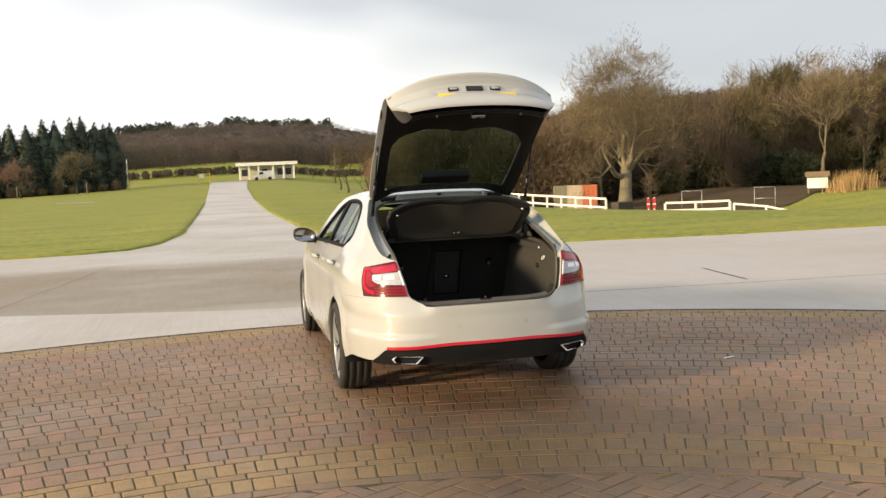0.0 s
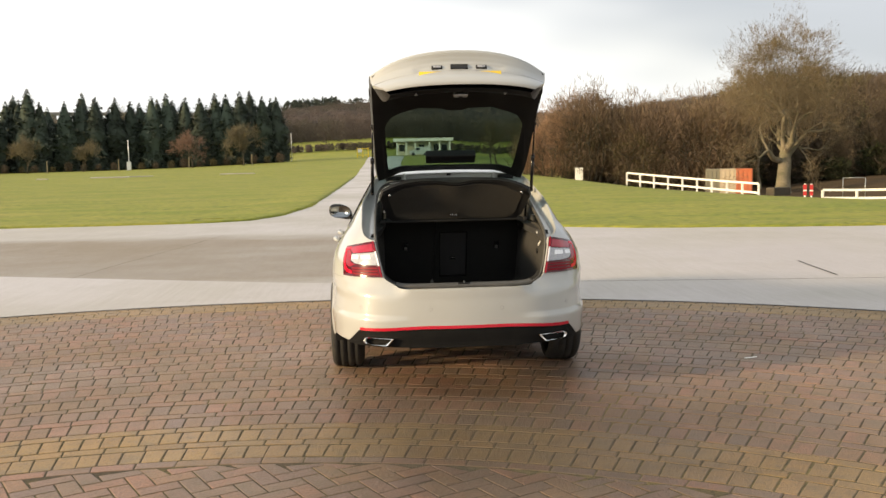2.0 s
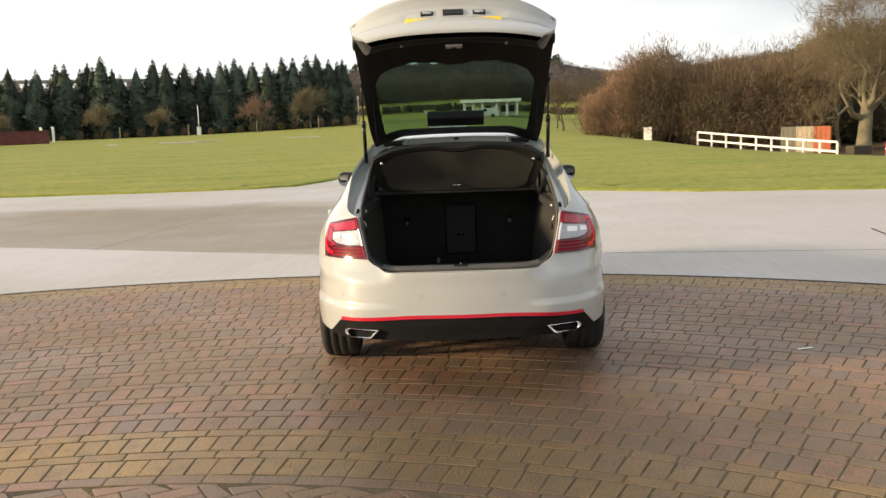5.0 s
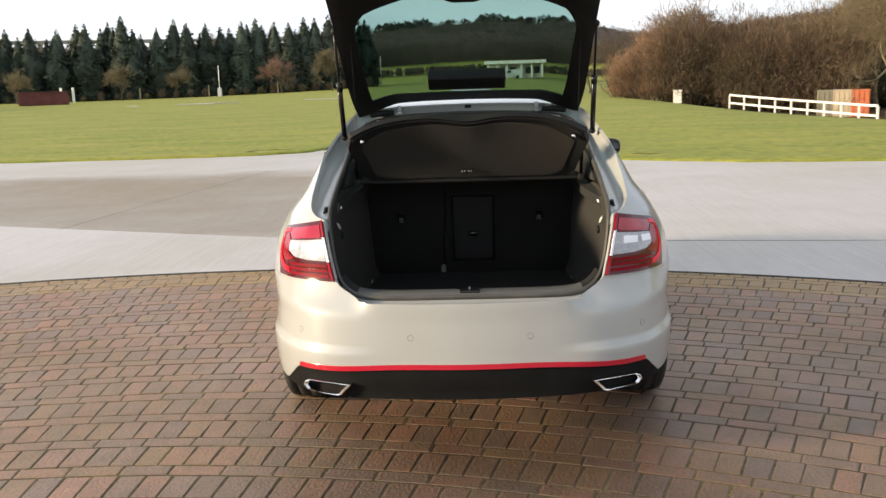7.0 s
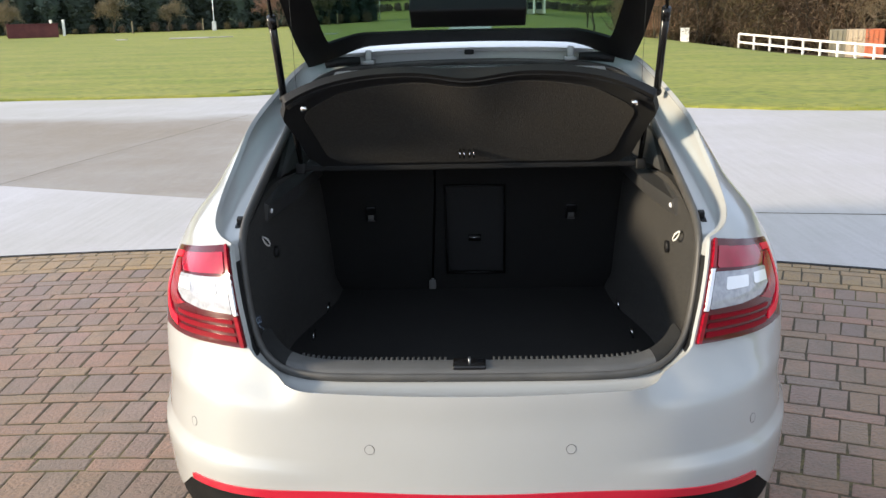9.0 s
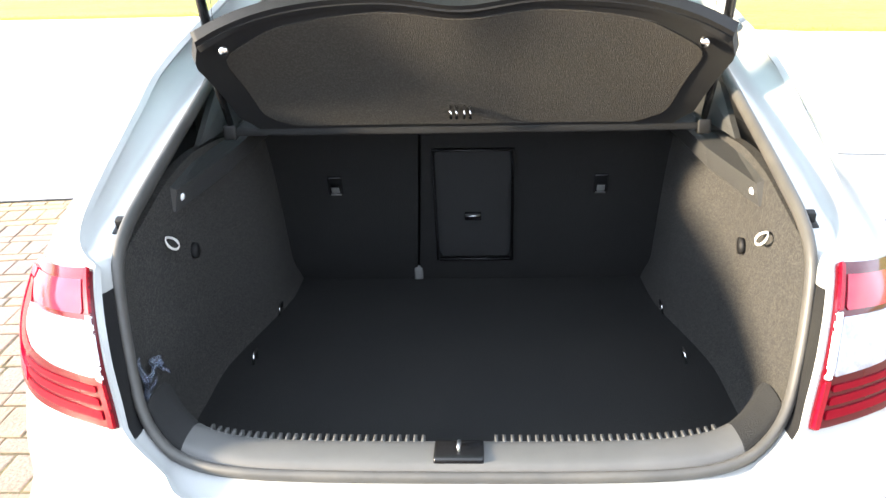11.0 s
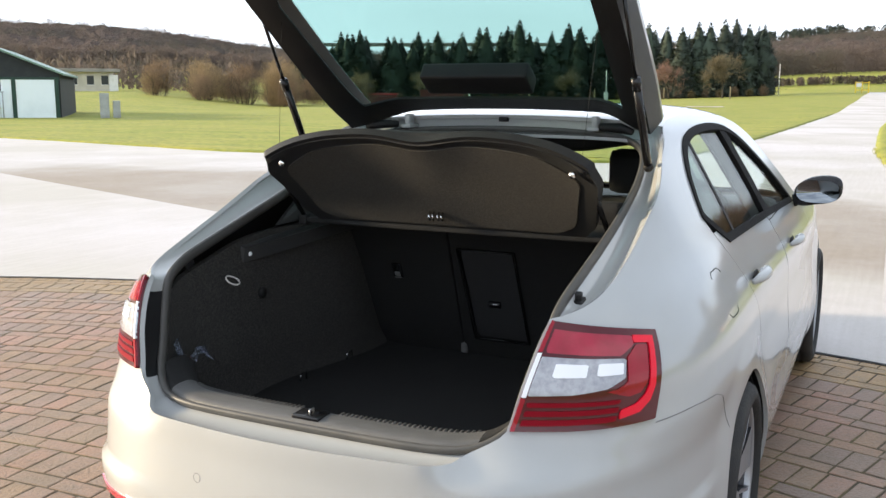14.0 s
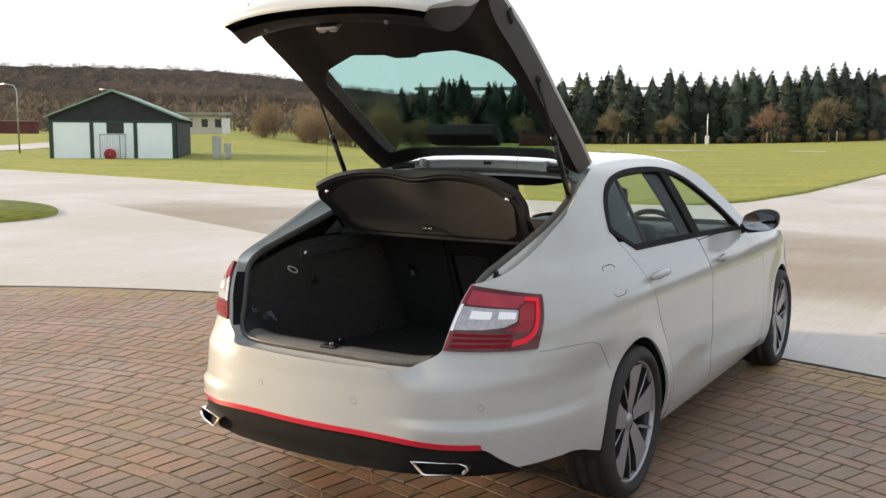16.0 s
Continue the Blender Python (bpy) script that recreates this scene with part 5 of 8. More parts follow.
# ---- exhaust finishers ----
for sx in (-1, 1):
    outl = [(0.452, 0.388), (0.615, 0.391), (0.634, 0.383), (0.640, 0.369), (0.628, 0.354), (0.600, 0.347), (0.505, 0.343), (0.492, 0.346)]
    def ex_y(x):
        return interp([(0.40, 0.006), (0.47, 0.020), (0.55, 0.044), (0.64, 0.088)], x)
    bm = bmesh.new()
    n = len(outl)
    cx_, cz_ = 0.555, 0.370
    rings = []
    for k, (dy, grow) in enumerate(((0.03, 1.0), (-0.006, 1.04), (-0.010, 0.98), (-0.006, 0.86), (0.05, 0.82))):
        rings.append([bm.verts.new((sx * (cx_ + (x - cx_) * grow), ex_y(x) + dy, cz_ + (z - cz_) * grow)) for x, z in outl])
    for a, b in zip(rings, rings[1:]):
        for k in range(n):
            q = (a[k], a[(k + 1) % n], b[(k + 1) % n], b[k])
            bm.faces.new(q if sx < 0 else q[::-1])
    ex = part("exhaust_finisher", bm, CHROME, car, "chrome trapezoid exhaust finisher", shade=False)
    bm = bmesh.new()
    f = [bm.verts.new((sx * (cx_ + (x - cx_) * 0.86), ex_y(x) + 0.045, cz_ + (z - cz_) * 0.86)) for x, z in outl]
    bm.faces.new(f if sx < 0 else f[::-1])
    part("exhaust_insert", bm, BLACK_GLOSS, ex)
bm = bmesh.new()
box(bm, -0.36, 0.36, 0.06, 0.14, 0.312, 0.336, 0.010)
part("diffuser", bm, VALANCE, car, "black diffuser lip")

# ---- car: boot opening ----
def skin_at_x(x, z):
    s = s_for(lambda s_, z_: body(s_, z_).x - x, z, 0.0, 1.4)
    return body(s, z)


def rim_top(y):
    p, _ = on_skin(y, interp(TOP, y) - 0.001)
    return p


O_PTS = [skin_at_x(0.0, 0.692), skin_at_x(0.2, 0.692), skin_at_x(0.36, 0.692), skin_at_x(0.43, 0.70), skin_at_x(x_in(0.72), 0.72), skin_at_x(x_in(0.75), 0.75), skin_at_x(x_in(0.80), 0.80), skin_at_x(x_in(0.88), 0.88), skin_at_x(x_in(0.965), 0.965),
         rim_top(0.30), rim_top(0.44), rim_top(0.62), rim_top(0.85), rim_top(1.05), rim_top(1.22), Vector((0.50, 1.31, 1.362)), Vector((0.36, 1.335, 1.368)), Vector((0.18, 1.345, 1.371)), Vector((0.0, 1.348, 1.372))]
I_PTS = [(0, 0.105, 0.688), (0.2, 0.107, 0.688), (0.34, 0.118, 0.688), (0.418, 0.14, 0.694), (0.465, 0.168, 0.712), (0.499, 0.20, 0.745), (0.521, 0.235, 0.80), (0.537, 0.265, 0.88), (0.546, 0.295, 0.955),
         (0.551, 0.36, 0.995), (0.553, 0.47, 1.028), (0.553, 0.65, 1.078), (0.549, 0.86, 1.140), (0.540, 1.05, 1.212), (0.511, 1.19, 1.275), (0.444, 1.27, 1.308), (0.34, 1.30, 1.322), (0.18, 1.318, 1.330), (0, 1.322, 1.333)]


RIM = {}


def rim(t):
    """The opening's outer edge at t, lying on the skin as far as the top of the tail light."""
    if t not in RIM:
        p = spline3(O_PTS, t)
        if t < 8 / 18:
            z = max(p.z, 0.6925)
            p = skin_at_x(min(p.x, x_in(0.6935)) if z < 0.695 else x_in(z), z) + Vector((0, 0.0015, -0.0015))
        RIM[t] = p
    return RIM[t]


def flange(t, w):
    o, i = rim(t), spline3(I_PTS, t)
    dip = (0.011 + 0.034 * smooth(t, 0.45, 0.56)) * math.sin(math.pi * w) ** 0.6 * (1 - smooth(t, 0.75, 0.9)) if 0 < w < 1 else 0.0
    m = o.lerp(i, w)
    return m + Vector((0, 0.35 * dip, -dip)) * (1 if t < 0.2 else 0.6)


part("boot_flange", surf(flange, 0, 1, 120, 0, 1, 6, keep=lambda t, w: abs(t - 0.347) - 0.082, mirror=2, flip=True), PAINT, car, "painted rim of the boot opening")
for side in (0, 1):
    part("light_surround", surf(flange, 0.261, 0.433, 30, 0, 1, 6, mirror=side, offset=0.001, flip=True), BLACK_PLASTIC, car, "black filler beside the tail light")
# rubber seal right round the opening
bm = bmesh.new()
ring = [spline3(I_PTS, i / 70) for i in range(71)]
loop = [(p.x, p.y, p.z) for p in ring] + [(-p.x, p.y, p.z) for p in ring[-2:0:-1]]
rings = []
n_l = len(loop)
for i, p in enumerate(loop):
    p = Vector(p)
    d = (Vector(loop[(i + 1) % n_l]) - Vector(loop[i - 1])).normalized()
    out = Vector((0, -0.75, 0.66))
    s_ = d.cross(out).normalized()
    o_ = s_.cross(d)
    rings.append([bm.verts.new(p + s_ * 0.009 * math.cos(a) + o_ * (0.006 + 0.016 * math.sin(a))) for a in [2 * math.pi * k / 8 for k in range(8)]])
for i in range(n_l):
    for k in range(8):
        bm.faces.new((rings[i][k], rings[i][(k + 1) % 8], rings[(i + 1) % n_l][(k + 1) % 8], rings[(i + 1) % n_l][k]))
bmesh.ops.recalc_face_normals(bm, faces=bm.faces)
part("boot_seal", bm, SEAL, car, "grey-black rubber seal")
# stop buffers and gas-strut seats on the rim
for sx in (-1, 1):
    bm = bmesh.new()
    box(bm, -0.011, 0.011, -0.016, 0.016, -0.012, 0.008, 0.004, Matrix.Translation((sx * 0.572, 0.392, 0.985)) @ pose(0, 0, 0, 18, 0, 0) @ Matrix.Scale(1.15, 4))
    box(bm, -0.008, 0.008, -0.004, 0.012, 0.0, 0.022, 0.003, Matrix.Translation((sx * 0.572, 0.39, 0.988)) @ pose(0, 0, 0, 18, 0, 0))
    part("stop_buffer", bm, BLACK_PLASTIC, car)

# ---- car: boot lining ----
def wall_x(y, z):
    """Half width of the boot at y, z."""
    return 0.565 - 0.07 * smooth(y, 0.75, 1.25) - 0.03 * (1 - smooth(z, 0.50, 0.60)) - 0.028 * (1 - smooth(y, 0.22, 0.40))


for sx in (0, 1):
    lin = part("boot_side_lining", surf(lambda y, z: Vector((wall_x(y, z), y + 0.0, z)), 0.20, 1.36, 40, 0.50, 1.10, 24,
                                        keep=lambda y, z: min(interp([(0.2, 0.80), (0.26, 0.89), (0.30, 0.93), (0.47, 0.978), (0.65, 1.02), (0.9, 1.03), (1.2, 1.0)], y) - z, y - interp([(0.5, 0.235), (0.7, 0.235), (0.8, 0.24), (0.95, 0.285), (1.1, 0.45)], z)), thick=-0.02, mirror=sx), CARPET, car, "charcoal carpet boot side")
    m = 1 if sx == 0 else -1
    # shelf ledge, loop of webbing, hook, lashing eye, corner flap
    bm = bmesh.new()
    pts = [(0.574, 0.62, 1.005), (0.574, 1.16, 1.050), (0.480, 1.16, 1.035), (0.508, 0.86, 1.012), (0.553, 0.63, 0.992)]
    hi = [bm.verts.new((m * x, y, z)) for x, y, z in pts]
    lo = [bm.verts.new((m * (x + 0.008), y, z - 0.045)) for x, y, z in pts]
    bm.faces.new(hi)
    bm.faces.new(lo[::-1])
    for k in range(5):
        bm.faces.new((lo[k], lo[(k + 1) % 5], hi[(k + 1) % 5], hi[k]))
    bmesh.ops.recalc_face_normals(bm, faces=bm.faces)
    part("shelf_ledge", bm, SILL_GREY, car, "dark grey plastic shelf ledge", shade=False)
    bm = bmesh.new()
    face = [(0.552, 0.80, 1.042), (0.502, 1.16, 1.056), (0.506, 1.20, 1.215), (0.548, 0.94, 1.135)]
    near_, far_ = [bm.verts.new((m * x, y, z)) for x, y, z in face], [bm.verts.new((m * (x + 0.012), y, z)) for x, y, z in face]
    bm.faces.new(near_)
    bm.faces.new(far_[::-1])
    for k in range(4):
        bm.faces.new((near_[k], near_[(k + 1) % 4], far_[(k + 1) % 4], far_[k]))
    bmesh.ops.recalc_face_normals(bm, faces=bm.faces)
    part("pillar_panel", bm, SILL_GREY, car, "grey plastic panel above the shelf ledge", shade=False)
    bm = bmesh.new()
    bmesh.ops.create_uvsphere(bm, u_segments=10, v_segments=6, radius=0.009, matrix=Matrix.Translation((m * 0.556, 0.655, 0.972)))
    part("ledge_lamp", bm, LENS_WHITE, car)
    bm = bmesh.new()
    lp = [(m * (wall_x(0.6, 0.9) - 0.006 - 0.012 * math.sin(math.pi * i / 15)), 0.565 + 0.030 * math.sin(2 * math.pi * i / 16), 0.905 + 0.012 * math.cos(2 * math.pi * i / 16) - 0.010 * math.sin(2 * math.pi * i / 16)) for i in range(16)]
    ribbon(bm, lp, 0.0045, 0.0025, closed=True, up=(m, 0, 0.3))
    part("webbing_loop", bm, WHITE_PAINT, car, "pale grey elastic loop")
    bm = bmesh.new()
    bmesh.ops.create_cone(bm, cap_ends=True, segments=14, radius1=0.018, radius2=0.016, depth=0.012, matrix=Matrix.Translation((m * (wall_x(0.72, 0.84) - 0.004), 0.72, 0.838)) @ pose(0, 0, 0, 0, 90, 0))
    part("lining_stud", bm, BLACK_PLASTIC, car)
    for yy in (0.825, 1.11):
        bm = bmesh.new()
        tube(bm, [(m * 0.487, yy - 0.018, 0.532), (m * 0.484, yy - 0.014, 0.556), (m * 0.484, yy + 0.014, 0.556), (m * 0.487, yy + 0.018, 0.532)], 0.0035, 8)
        part("lashing_eye", bm, CHROME, car)
# scrap of plastic wrap hanging in the corner
bm = bmesh.new()
WRAP = [(0.300, 0.790), (0.306, 0.745), (0.318, 0.710), (0.345, 0.704), (0.375, 0.722), (0.405, 0.734), (0.432, 0.728), (0.446, 0.700)]
for lag, wd in ((0.0, 0.013), (0.012, 0.007)):
    pts = []
    for i in range(33):
        q = spline3([(0, y, z) for y, z in WRAP], i / 32)
        pts.append((-(wall_x(q.y, q.z) - 0.012 + 0.006 * math.sin(i * 0.9 + lag * 90)), q.y + lag, q.z - lag))
    ribbon(bm, pts, wd, 0.0022, up=(1, 0, 0.35))
part("plastic_wrap", bm, STRAP, car, "crumpled pale clear plastic wrap tucked into the corner")
# floor
bm = bmesh.new()
bmesh.ops.create_grid(bm, x_segments=24, y_segments=24, size=1.0)
for v in bm.verts:
    y = 0.22 + (v.co.y + 1) / 2 * 1.15
    v.co = Vector((v.co.x * (wall_x(y, 0.53) + 0.01), y, 0.532 + 0.003 * noise.noise(Vector((v.co.x * 4, y * 6, 0)))))
part("boot_floor", bm, CARPET_SHADED, car, "charcoal carpet boot floor")
# sill plate with ribs and the latch
SEAL_X = [(spline3(I_PTS, 0.34 * i / 60).x, spline3(I_PTS, 0.34 * i / 60)) for i in range(61)]
SEAL_Y = [(x, p.y) for x, p in SEAL_X]
SEAL_Z = [(x, p.z) for x, p in SEAL_X]


def sill(x, w):
    prof = [(0.004, 0.004), (0.016, 0.016), (0.045, 0.020), (0.074, 0.0175), (0.100, 0.0), (0.116, -0.03), (0.128, -0.155)]
    k = abs(x)
    y0, z0 = interp(SEAL_Y, k), interp(SEAL_Z, k)
    y, z = spline3([(0, a, b) for a, b in prof], w).yz
    return Vector((x * (1 - 0.03 * w), y0 + y, z0 + z * (1 + (z0 - 0.688) * 4 if z < 0 else 1)))


part("sill_plate", surf(sill, -0.43, 0.43, 56, 0, 1, 22, thick=0.006, flip=False), SILL_PALE, car, "grey plastic ribbed loading sill")
bm = bmesh.new()
for i in range(64):
    x = -0.40 + 0.80 * i / 63
    if abs(x) < 0.055:
        continue
    y0, z0 = interp(SEAL_Y, abs(x)), interp(SEAL_Z, abs(x))
    box(bm, x - 0.0026, x + 0.0026, y0 + 0.070, y0 + 0.098, z0 + 0.004, z0 + 0.0162, 0)
for side in (0, 1):
    part("sill_end", surf(sill, 0.43, 0.497, 8, 0, 1, 16, thick=0.006, mirror=side), CARPET_SHADED, car, "carpeted corner of the loading sill")
tagged(part("sill_ribs", bm, SILL_PALE, car), kind="stuff")
bm = bmesh.new()
box(bm, -0.038, 0.038, 0.120, 0.174, 0.700, 0.7125, 0.004)
latch = part("latch_cover", bm, BLACK_GLOSS, car, "black latch cover")
bm = bmesh.new()
tube(bm, [(0, 0.142, 0.711), (0, 0.142, 0.719), (0, 0.158, 0.719), (0, 0.158, 0.711)], 0.0030, 8)
part("latch_striker", bm, STEEL, latch)

# seat backs with the through-loading flap
def seat_back(x, z):
    y = 1.347 - (z - 0.546) * 0.478
    return Vector((x, y + 0.02 * smooth(abs(x), 0.35, 0.52), z))


SPLIT = lambda z: -0.118 + (z - 0.95) * 0.065
part("seat_back", surf(seat_back, -0.53, 0.53, 40, 0.50, 1.06, 20, keep=lambda x, z: min(SPLIT(z) - 0.004 - x, 1.03 - z), thick=0.06), CARPET_SHADED, car, "carpeted narrow rear seat back")
part("seat_back", surf(seat_back, -0.53, 0.53, 40, 0.50, 1.06, 20, keep=lambda x, z: min(x - SPLIT(z) - 0.004, 1.03 - z, max(abs(x - 0.013) - 0.104, abs(z - 0.775) - 0.175)), thick=0.06), CARPET_SHADED, car, "carpeted wide rear seat back")
part("seat_gap", surf(seat_back, -0.53, 0.53, 20, 0.50, 1.02, 10, offset=-0.05, thick=0.02), LINER, car)
flap = part("load_flap", surf(seat_back, -0.092, 0.118, 12, 0.60, 0.95, 12, keep=lambda x, z: min(0.096 - abs(x - 0.013), 0.167 - abs(z - 0.775)), offset=-0.006, thick=0.02), SEAT, car, "black through-loading flap")
bm = bmesh.new()
fr = [seat_back(0.013 + a * 0.100, 0.775 + b * 0.171) + Vector((0, -0.004, 0)) for a, b in ((-1, -1), (1, -1), (1, 1), (-1, 1))]
ribbon(bm, fr, 0.008, 0.010, closed=True, up=(0, -0.9, -0.43))
part("flap_frame", bm, BLACK_GLOSS, flap)
bm = bmesh.new()
p = seat_back(0.010, 0.747)
box(bm, -0.022, 0.022, -0.008, 0.004, -0.011, 0.011, 0.003, Matrix.Translation(p) @ pose(0, 0, 0, 25, 0, 0))
hd = part("flap_latch", bm, BLACK_GLOSS, flap)
bm = bmesh.new()
box(bm, -0.019, 0.019, -0.011, -0.008, 0.005, 0.008, 0, Matrix.Translation(p) @ pose(0, 0, 0, 25, 0, 0))
part("latch_trim", bm, CHROME, flap)
for x in (-0.34, 0.335):
    p = seat_back(x, 0.845)
    bm = bmesh.new()
    box(bm, -0.018, 0.018, -0.006, 0.004, -0.030, 0.030, 0.004, Matrix.Translation(p) @ pose(0, 0, 0, 25, 0, 0))
    a = part("anchor_cover", bm, BLACK_GLOSS, car, "black child-seat anchor cover")
    bm = bmesh.new()
    box(bm, -0.010, 0.010, -0.009, -0.006, -0.020, -0.002, 0.002, Matrix.Translation(p) @ pose(0, 0, 0, 25, 0, 0))
    box(bm, -0.013, 0.013, -0.008, -0.006, -0.028, -0.024, 0, Matrix.Translation(p) @ pose(0, 0, 0, 25, 0, 0))
    part("anchor_symbol", bm, GREY_PLASTIC, a)
bm = bmesh.new()
p = seat_back(-0.144, 0.548)
box(bm, -0.012, 0.012, -0.012, 0.0, -0.012, 0.028, 0.004, Matrix.Translation(p))
part("belt_catch", bm, GREY_PLASTIC, car)

# ---- car: parcel shelf, tipped up ----
def shelf(x, w):
    """w 0 at the lifted rear edge, 1 at the hinge."""
    k = abs(x) / 0.53
    top_y, top_z = 0.690 - 0.025 * k ** 2, 1.343 - 0.095 * k ** 4 - 0.020 * math.exp(-(x / 0.10) ** 2)
    return Vector((x * (1 - 0.12 * w), top_y + (0.872 - top_y) * w, top_z + (1.060 - top_z) * w + 0.012 * math.sin(math.pi * w)))


sh = part("parcel_shelf", surf(shelf, -0.53, 0.53, 56, 0, 1, 16, keep=lambda x, w: 0.53 - abs(x) - 0.03 * smooth(w, 0.25, 0.0) - 0.03 * smooth(w, 0.85, 1.0), offset=-0.026, thick=-0.026, flip=True), BLACK_PLASTIC, car, "black parcel shelf tipped up")
part("shelf_felt", surf(shelf, -0.53, 0.53, 56, 0, 1, 24, keep=lambda x, w: 0.035 - poly_dist([(-0.445, 0.105), (-0.36, 0.080), (-0.15, 0.068), (0.15, 0.068), (0.36, 0.080), (0.445, 0.105), (0.435, 0.240), (0.40, 0.255), (-0.40, 0.255), (-0.435, 0.240)], x, w * 0.3), offset=0.004, thick=0.006, flip=True), FELT, sh, "brown-grey felt underside")


def lip(x, w):
    """Padded rear edge of the shelf, rolling back and up to the gutter."""
    p = shelf(x, 0.0)
    k = 1 - smooth(abs(x), 0.42, 0.53)
    return p + Vector((0, 0.004 + 0.036 * w, -0.012 + (0.012 + 0.010 * k + 0.018 * math.exp(-(x / 0.10) ** 2)) * math.sin(w * math.pi / 2)))


part("shelf_lip", surf(lip, -0.498, 0.498, 60, 0, 1, 10, thick=-0.012, flip=True), BLACK_PLASTIC, sh)
for x, w in ((0.462, 0.17), (-0.462, 0.17)):
    bm = bmesh.new()
    bmesh.ops.create_uvsphere(bm, u_segments=12, v_segments=8, radius=0.011, matrix=Matrix.Translation(shelf(x, w) + Vector((0, -0.014, -0.006))))
    part("shelf_knob", bm, CHROME, sh)
bm = bmesh.new()
p = shelf(-0.008, 0.86) + Vector((0, -0.012, -0.004))
for dx in (-0.020, -0.008, 0.008, 0.020):
    tube(bm, [p + Vector((dx, 0, 0.012)), p + Vector((dx, -0.012, 0.0)), p + Vector((dx, -0.004, -0.012))], 0.0035, 8)
part("shelf_hook", bm, CHROME, sh)
for m in (-1, 1):
    a, b = Vector((m * 0.492, 0.715, 1.235)), Vector((m * 0.505, 0.885, 1.060))
    bm = bmesh.new()
    tube(bm, [a, a.lerp(b, 0.5), b], [0.007, 0.0085, 0.007], 8)
    arm = part("shelf_arm", bm, BLACK_GLOSS, sh, "black lifting arm")
    bm = bmesh.new()
    box(bm, b.x - 0.014, b.x + 0.014, b.y - 0.020, b.y + 0.012, b.z - 0.022, b.z + 0.010, 0.004)
    part("arm_bracket", bm, BLACK_PLASTIC, arm)
bm = bmesh.new()
box(bm, -0.50, 0.50, 0.87, 1.13, 1.045, 1.062, 0.006)
part("fixed_shelf", bm, CARPET_SHADED, car, "fixed front of the parcel shelf")

# deep padded header behind the seal, under the roof's end
bm = bmesh.new()
rows_h = []
for i in range(33):
    x = -0.46 + 0.92 * i / 32
    lo = 1.268 + 0.025 * smooth(abs(x), 0.25, 0.46)
    top_h = 1.345 - 0.020 * (x / 0.46) ** 2
    rows_h.append([bm.verts.new((x, y, z)) for y, z in ((1.335, top_h), (1.340, lo + 0.015), (1.365, lo), (1.47, lo + 0.006), (1.56, top_h + 0.012))])
for r0, r1 in zip(rows_h, rows_h[1:]):
    for k in range(4):
        bm.faces.new((r0[k], r0[k + 1], r1[k + 1], r1[k]))
bmesh.ops.recalc_face_normals(bm, faces=bm.faces)
part("roof_header", bm, BLACK_PLASTIC, car, "dark padded roof header")

# ---- car: cabin ----
def seat_block(x, y, w, front):
    bm = bmesh.new()
    box(bm, x - w, x + w, y, y + 0.50, 0.28, 0.48, 0.06)
    part("seat_cushion", bm, SEAT, car, "dark cloth seat")
    bm = bmesh.new()
    box(bm, x - w, x + w, -0.07, 0.07, 0, 0.66, 0.06, Matrix.Translation((0, y + 0.02, 0.42)) @ pose(0, 0, 0, 17, 0, 0))
    part("seat_backrest", bm, SEAT, car)


for x in (-0.36, 0.36):
    seat_block(x, 2.15, 0.25, True)
    bm = bmesh.new()
    box(bm, x - 0.14, x + 0.14, 1.83, 1.92, 1.08, 1.25, 0.04)
    part("headrest", bm, SEAT, car)
bm = bmesh.new()
box(bm, -0.60, 0.60, 1.45, 1.95, 0.28, 0.47, 0.06)
part("seat_cushion", bm, SEAT, car, "dark rear bench")
for x in (-0.36, 0.0, 0.36):
    bm = bmesh.new()
    box(bm, x - 0.12, x + 0.12, 1.12, 1.20, 1.03, 1.13, 0.03)
    part("headrest", bm, SEAT, car)
bm = bmesh.new()
box(bm, -0.70, 0.70, 2.85, 3.35, 0.55, 0.95, 0.08)
part("dashboard", bm, BLACK_PLASTIC, car, "black dashboard")
bm = bmesh.new()
pts = [(0.36 + 0.185 * math.cos(a), 2.72 - 0.08 * math.sin(a), 0.90 + 0.17 * math.sin(a)) for a in [2 * math.pi * i / 32 for i in range(32)]]
rr = []
for i, p in enumerate(pts):
    d = (Vector(pts[(i + 1) % 32]) - Vector(pts[i - 1])).normalized()
    a_ = d.cross(Vector((0, 0.9, 0.42))).normalized()
    b_ = d.cross(a_)
    rr.append([bm.verts.new(Vector(p) + (a_ * math.cos(t) + b_ * math.sin(t)) * 0.016) for t in [2 * math.pi * k / 8 for k in range(8)]])
for i in range(32):
    for k in range(8):
        bm.faces.new((rr[i][k], rr[i][(k + 1) % 8], rr[(i + 1) % 32][(k + 1) % 8], rr[(i + 1) % 32][k]))
box(bm, 0.20, 0.52, 2.72, 2.76, 0.885, 0.925, 0.012)
box(bm, 0.30, 0.42, 2.715, 2.78, 0.84, 0.95, 0.02)
part("steering_wheel", bm, BLACK_PLASTIC, car, "black steering wheel")
bm = bmesh.new()
box(bm, -0.72, 0.72, 1.3, 3.2, 0.23, 0.26, 0)
part("cabin_floor", bm, LINER, car)

